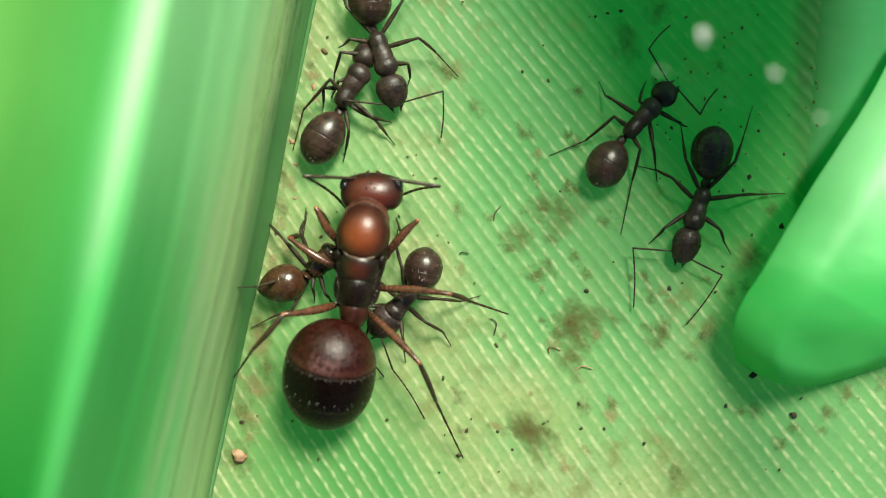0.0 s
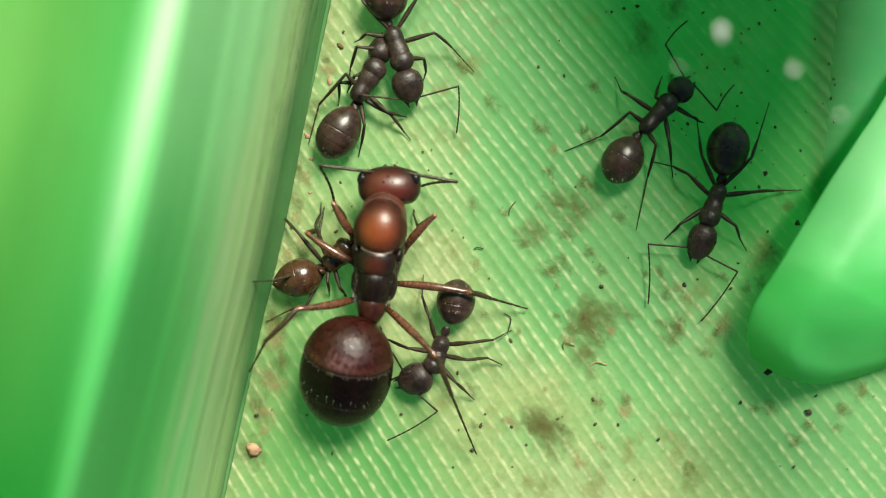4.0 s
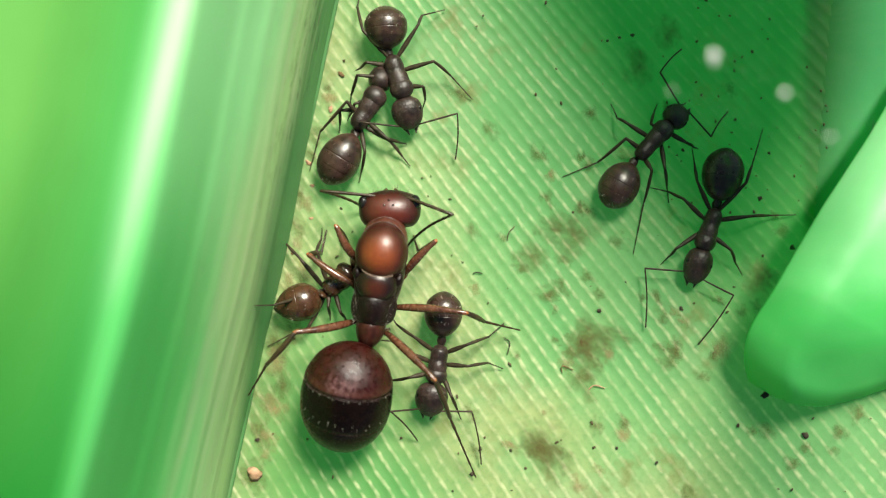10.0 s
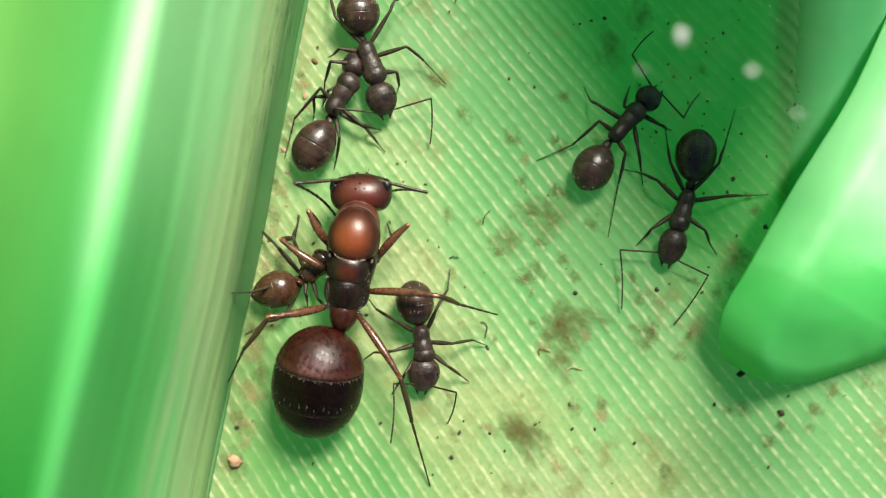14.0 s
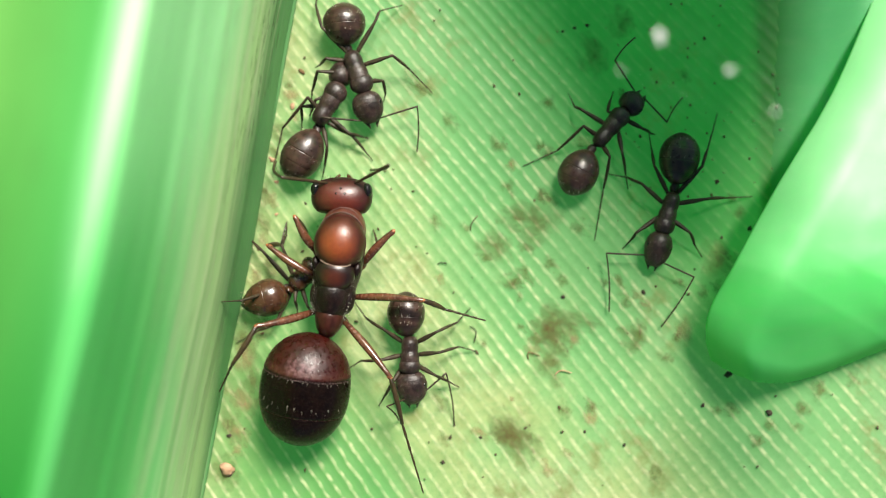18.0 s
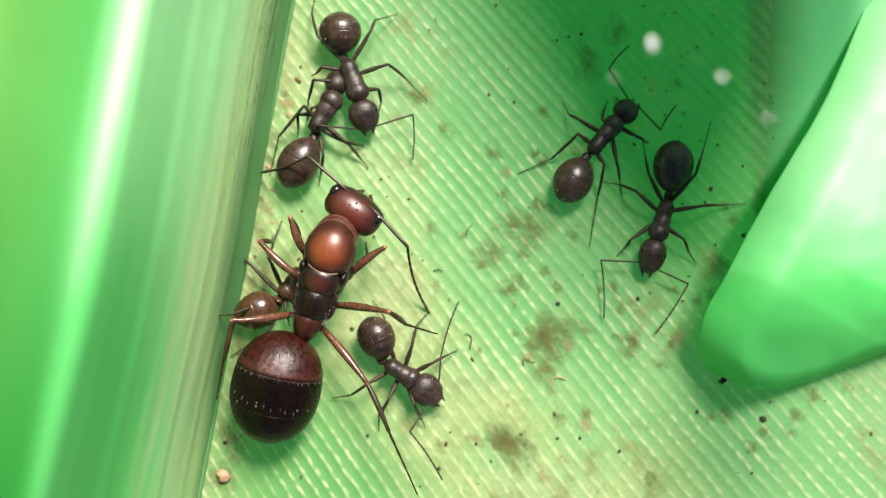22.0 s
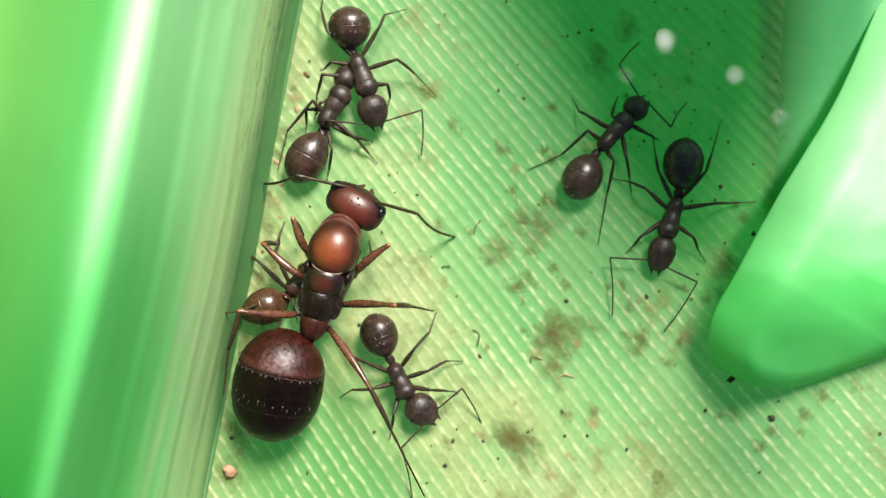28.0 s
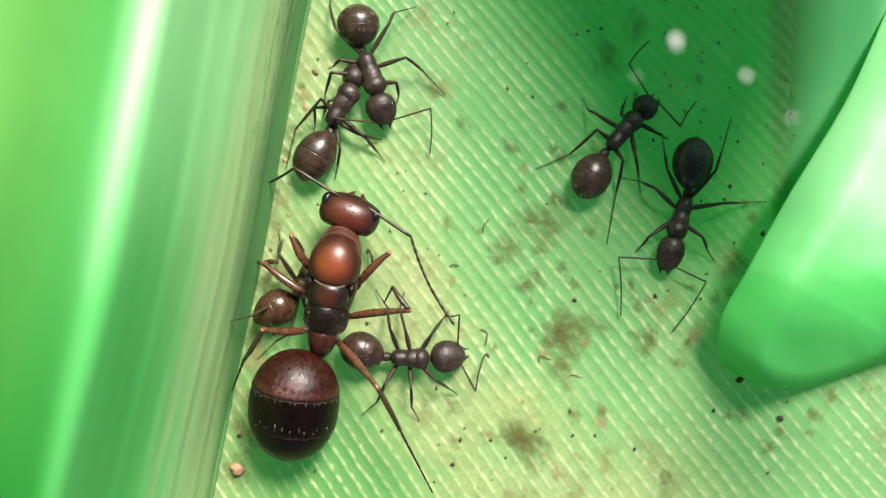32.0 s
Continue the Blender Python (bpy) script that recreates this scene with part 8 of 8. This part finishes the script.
    walk(NURSE["leg_2"], [
        (0, mm(0.000, 0.200, 0.500, 0.0, -30.4, 93.4)),
        (1, mm(0.000, 0.200, 0.500, 0.0, -30.4, 101.1)),
        (2, mm(0.000, 0.200, 0.500, 0.0, -30.4, 83.4)),
        (3, mm(0.000, 0.200, 0.500, 0.0, -30.4, 103.4)),
        (6, mm(0.000, 0.200, 0.500, 0.0, -30.4, 102.4)),
        (7, mm(0.000, 0.200, 0.500, 0.0, -30.4, 97.1)),
        (8, mm(0.000, 0.200, 0.500, 0.0, -30.4, 98.3)),
        (9, mm(0.000, 0.200, 0.500, 0.0, -30.4, 103.7)),
        (10, mm(0.000, 0.200, 0.500, 0.0, -30.4, 98.3)),
        (11, mm(0.000, 0.200, 0.500, 0.0, -30.4, 95.2)),
        (12, mm(0.000, 0.200, 0.500, 0.0, -30.4, 91.4)),
        (13, mm(0.000, 0.200, 0.500, 0.0, -30.4, 72.3)),
        (14, mm(0.000, 0.200, 0.500, 0.0, -30.4, 81.5)),
        (17, mm(0.000, 0.200, 0.500, 0.0, -30.4, 80.0)),
        (18, mm(0.000, 0.200, 0.500, 0.0, -30.4, 97.5)),
        (19, mm(0.000, 0.200, 0.500, 0.0, -30.4, 77.2)),
        (20, mm(0.000, 0.200, 0.500, 0.0, -30.4, 79.0)),
        (21, mm(0.000, 0.200, 0.500, 0.0, -30.4, 92.9)),
        (22, mm(0.000, 0.200, 0.500, 0.0, -30.4, 103.4)),
        (23, mm(0.000, 0.200, 0.500, 0.0, -30.4, 113.0)),
        (24, mm(0.000, 0.200, 0.500, 0.0, -30.4, 83.4)),
        (25, mm(0.000, 0.200, 0.500, 0.0, -30.4, 86.3)),
        (28, mm(0.000, 0.200, 0.500, 0.0, -30.4, 84.1)),
        (29, mm(0.000, 0.200, 0.500, 0.0, -30.4, 81.0)),
        (30, mm(0.000, 0.200, 0.500, 0.0, -30.4, 75.2)),
        (31, mm(0.000, 0.200, 0.500, 0.0, -30.4, 103.4)),
        (32, mm(0.000, 0.200, 0.500, 0.0, -30.4, 103.4)),
    ])
    walk(NURSE["leg_3"], [
        (0, mm(0.000, -0.200, 0.500, 0.0, -30.4, -93.4)),
        (1, mm(0.000, -0.200, 0.500, 0.0, -30.4, -107.8)),
        (2, mm(0.000, -0.200, 0.500, 0.0, -30.4, -85.7)),
        (3, mm(0.000, -0.200, 0.500, 0.0, -30.4, -86.0)),
        (6, mm(0.000, -0.200, 0.500, 0.0, -30.4, -75.4)),
        (7, mm(0.000, -0.200, 0.500, 0.0, -30.4, -102.5)),
        (8, mm(0.000, -0.200, 0.500, 0.0, -30.4, -100.2)),
        (9, mm(0.000, -0.200, 0.500, 0.0, -30.4, -96.2)),
        (10, mm(0.000, -0.200, 0.500, 0.0, -30.4, -106.5)),
        (11, mm(0.000, -0.200, 0.500, 0.0, -30.4, -83.8)),
        (12, mm(0.000, -0.200, 0.500, 0.0, -30.4, -81.6)),
        (13, mm(0.000, -0.200, 0.500, 0.0, -30.4, -89.1)),
        (14, mm(0.000, -0.200, 0.500, 0.0, -30.4, -84.8)),
        (17, mm(0.000, -0.200, 0.500, 0.0, -30.4, -89.7)),
        (18, mm(0.000, -0.200, 0.500, 0.0, -30.4, -79.4)),
        (19, mm(0.000, -0.200, 0.500, 0.0, -30.4, -95.4)),
        (20, mm(0.000, -0.200, 0.500, 0.0, -30.4, -92.5)),
        (21, mm(0.000, -0.200, 0.500, 0.0, -30.4, -85.1)),
        (22, mm(0.000, -0.200, 0.500, 0.0, -30.4, -83.4)),
        (23, mm(0.000, -0.200, 0.500, 0.0, -30.4, -74.1)),
        (24, mm(0.000, -0.200, 0.500, 0.0, -30.4, -103.4)),
        (25, mm(0.000, -0.200, 0.500, 0.0, -30.4, -72.4)),
        (28, mm(0.000, -0.200, 0.500, 0.0, -30.4, -103.8)),
        (29, mm(0.000, -0.200, 0.500, 0.0, -30.4, -108.3)),
        (30, mm(0.000, -0.200, 0.500, 0.0, -30.4, -84.6)),
        (31, mm(0.000, -0.200, 0.500, 0.0, -30.4, -107.8)),
        (32, mm(0.000, -0.200, 0.500, 0.0, -30.4, -83.4)),
    ])
    walk(NURSE["leg_4"], [
        (0, mm(-0.400, 0.200, 0.500, 0.0, -35.2, 130.2)),
        (1, mm(-0.400, 0.200, 0.500, 0.0, -35.2, 139.3)),
        (2, mm(-0.400, 0.200, 0.500, 0.0, -35.2, 120.2)),
        (3, mm(-0.400, 0.200, 0.500, 0.0, -35.2, 111.5)),
        (6, mm(-0.400, 0.200, 0.500, 0.0, -35.2, 139.2)),
        (7, mm(-0.400, 0.200, 0.500, 0.0, -35.2, 116.6)),
        (8, mm(-0.400, 0.200, 0.500, 0.0, -35.2, 120.1)),
        (9, mm(-0.400, 0.200, 0.500, 0.0, -35.2, 127.7)),
        (10, mm(-0.400, 0.200, 0.500, 0.0, -35.2, 123.2)),
        (11, mm(-0.400, 0.200, 0.500, 0.0, -35.2, 116.1)),
        (12, mm(-0.400, 0.200, 0.500, 0.0, -35.2, 111.0)),
        (13, mm(-0.400, 0.200, 0.500, 0.0, -35.2, 140.2)),
        (14, mm(-0.400, 0.200, 0.500, 0.0, -35.2, 148.6)),
        (17, mm(-0.400, 0.200, 0.500, 0.0, -35.2, 145.8)),
        (18, mm(-0.400, 0.200, 0.500, 0.0, -35.2, 120.2)),
        (19, mm(-0.400, 0.200, 0.500, 0.0, -35.2, 140.2)),
        (20, mm(-0.400, 0.200, 0.500, 0.0, -35.2, 141.4)),
        (21, mm(-0.400, 0.200, 0.500, 0.0, -35.2, 120.7)),
        (22, mm(-0.400, 0.200, 0.500, 0.0, -35.2, 140.2)),
        (23, mm(-0.400, 0.200, 0.500, 0.0, -35.2, 146.4)),
        (24, mm(-0.400, 0.200, 0.500, 0.0, -35.2, 120.2)),
        (25, mm(-0.400, 0.200, 0.500, 0.0, -35.2, 120.6)),
        (28, mm(-0.400, 0.200, 0.500, 0.0, -35.2, 119.2)),
        (29, mm(-0.400, 0.200, 0.500, 0.0, -35.2, 115.0)),
        (30, mm(-0.400, 0.200, 0.500, 0.0, -35.2, 109.9)),
        (31, mm(-0.400, 0.200, 0.500, 0.0, -35.2, 140.2)),
        (32, mm(-0.400, 0.200, 0.500, 0.0, -35.2, 111.4)),
    ])
    walk(NURSE["leg_5"], [
        (0, mm(-0.400, -0.200, 0.500, 0.0, -35.2, -130.2)),
        (1, mm(-0.400, -0.200, 0.500, 0.0, -35.2, -135.7)),
        (2, mm(-0.400, -0.200, 0.500, 0.0, -35.2, -129.6)),
        (3, mm(-0.400, -0.200, 0.500, 0.0, -35.2, -145.4)),
        (6, mm(-0.400, -0.200, 0.500, 0.0, -35.2, -148.3)),
        (7, mm(-0.400, -0.200, 0.500, 0.0, -35.2, -120.2)),
        (8, mm(-0.400, -0.200, 0.500, 0.0, -35.2, -116.2)),
        (9, mm(-0.400, -0.200, 0.500, 0.0, -35.2, -110.7)),
        (10, mm(-0.400, -0.200, 0.500, 0.0, -35.2, -119.9)),
        (11, mm(-0.400, -0.200, 0.500, 0.0, -35.2, -129.7)),
        (12, mm(-0.400, -0.200, 0.500, 0.0, -35.2, -130.3)),
        (13, mm(-0.400, -0.200, 0.500, 0.0, -35.2, -138.7)),
        (14, mm(-0.400, -0.200, 0.500, 0.0, -35.2, -133.1)),
        (17, mm(-0.400, -0.200, 0.500, 0.0, -35.2, -137.4)),
        (18, mm(-0.400, -0.200, 0.500, 0.0, -35.2, -126.9)),
        (19, mm(-0.400, -0.200, 0.500, 0.0, -35.2, -141.7)),
        (20, mm(-0.400, -0.200, 0.500, 0.0, -35.2, -139.7)),
        (21, mm(-0.400, -0.200, 0.500, 0.0, -35.2, -130.4)),
        (22, mm(-0.400, -0.200, 0.500, 0.0, -35.2, -120.2)),
        (23, mm(-0.400, -0.200, 0.500, 0.0, -35.2, -115.3)),
        (24, mm(-0.400, -0.200, 0.500, 0.0, -35.2, -140.2)),
        (25, mm(-0.400, -0.200, 0.500, 0.0, -35.2, -118.4)),
        (28, mm(-0.400, -0.200, 0.500, 0.0, -35.2, -142.1)),
        (29, mm(-0.400, -0.200, 0.500, 0.0, -35.2, -147.6)),
        (30, mm(-0.400, -0.200, 0.500, 0.0, -35.2, -120.9)),
        (31, mm(-0.400, -0.200, 0.500, 0.0, -35.2, -142.2)),
        (32, mm(-0.400, -0.200, 0.500, 0.0, -35.2, -120.2)),
    ])
    walk(AMBER["body"], [
        (0, mm(-4.310, -0.627, 0.000, 0.0, -0.0, 40.7)),
        (12, mm(-4.310, -0.627, 0.000, 0.0, -0.0, 40.7)),
        (17, mm(-4.310, -0.627, 0.000, 0.0, -0.0, 40.7)),
        (20, mm(-4.430, -0.687, 0.000, 0.0, -0.0, 42.7)),
        (22, mm(-4.590, -0.727, 0.000, 0.0, -0.0, 44.7)),
        (25, mm(-4.610, -0.747, 0.000, 0.0, -0.0, 44.7)),
        (28, mm(-4.590, -0.747, 0.000, 0.0, -0.0, 45.7)),
        (30, mm(-4.630, -0.707, 0.000, 0.0, -0.0, 48.7)),
        (32, mm(-4.630, -0.667, 0.000, 0.0, -0.0, 54.7)),
    ])


motions()
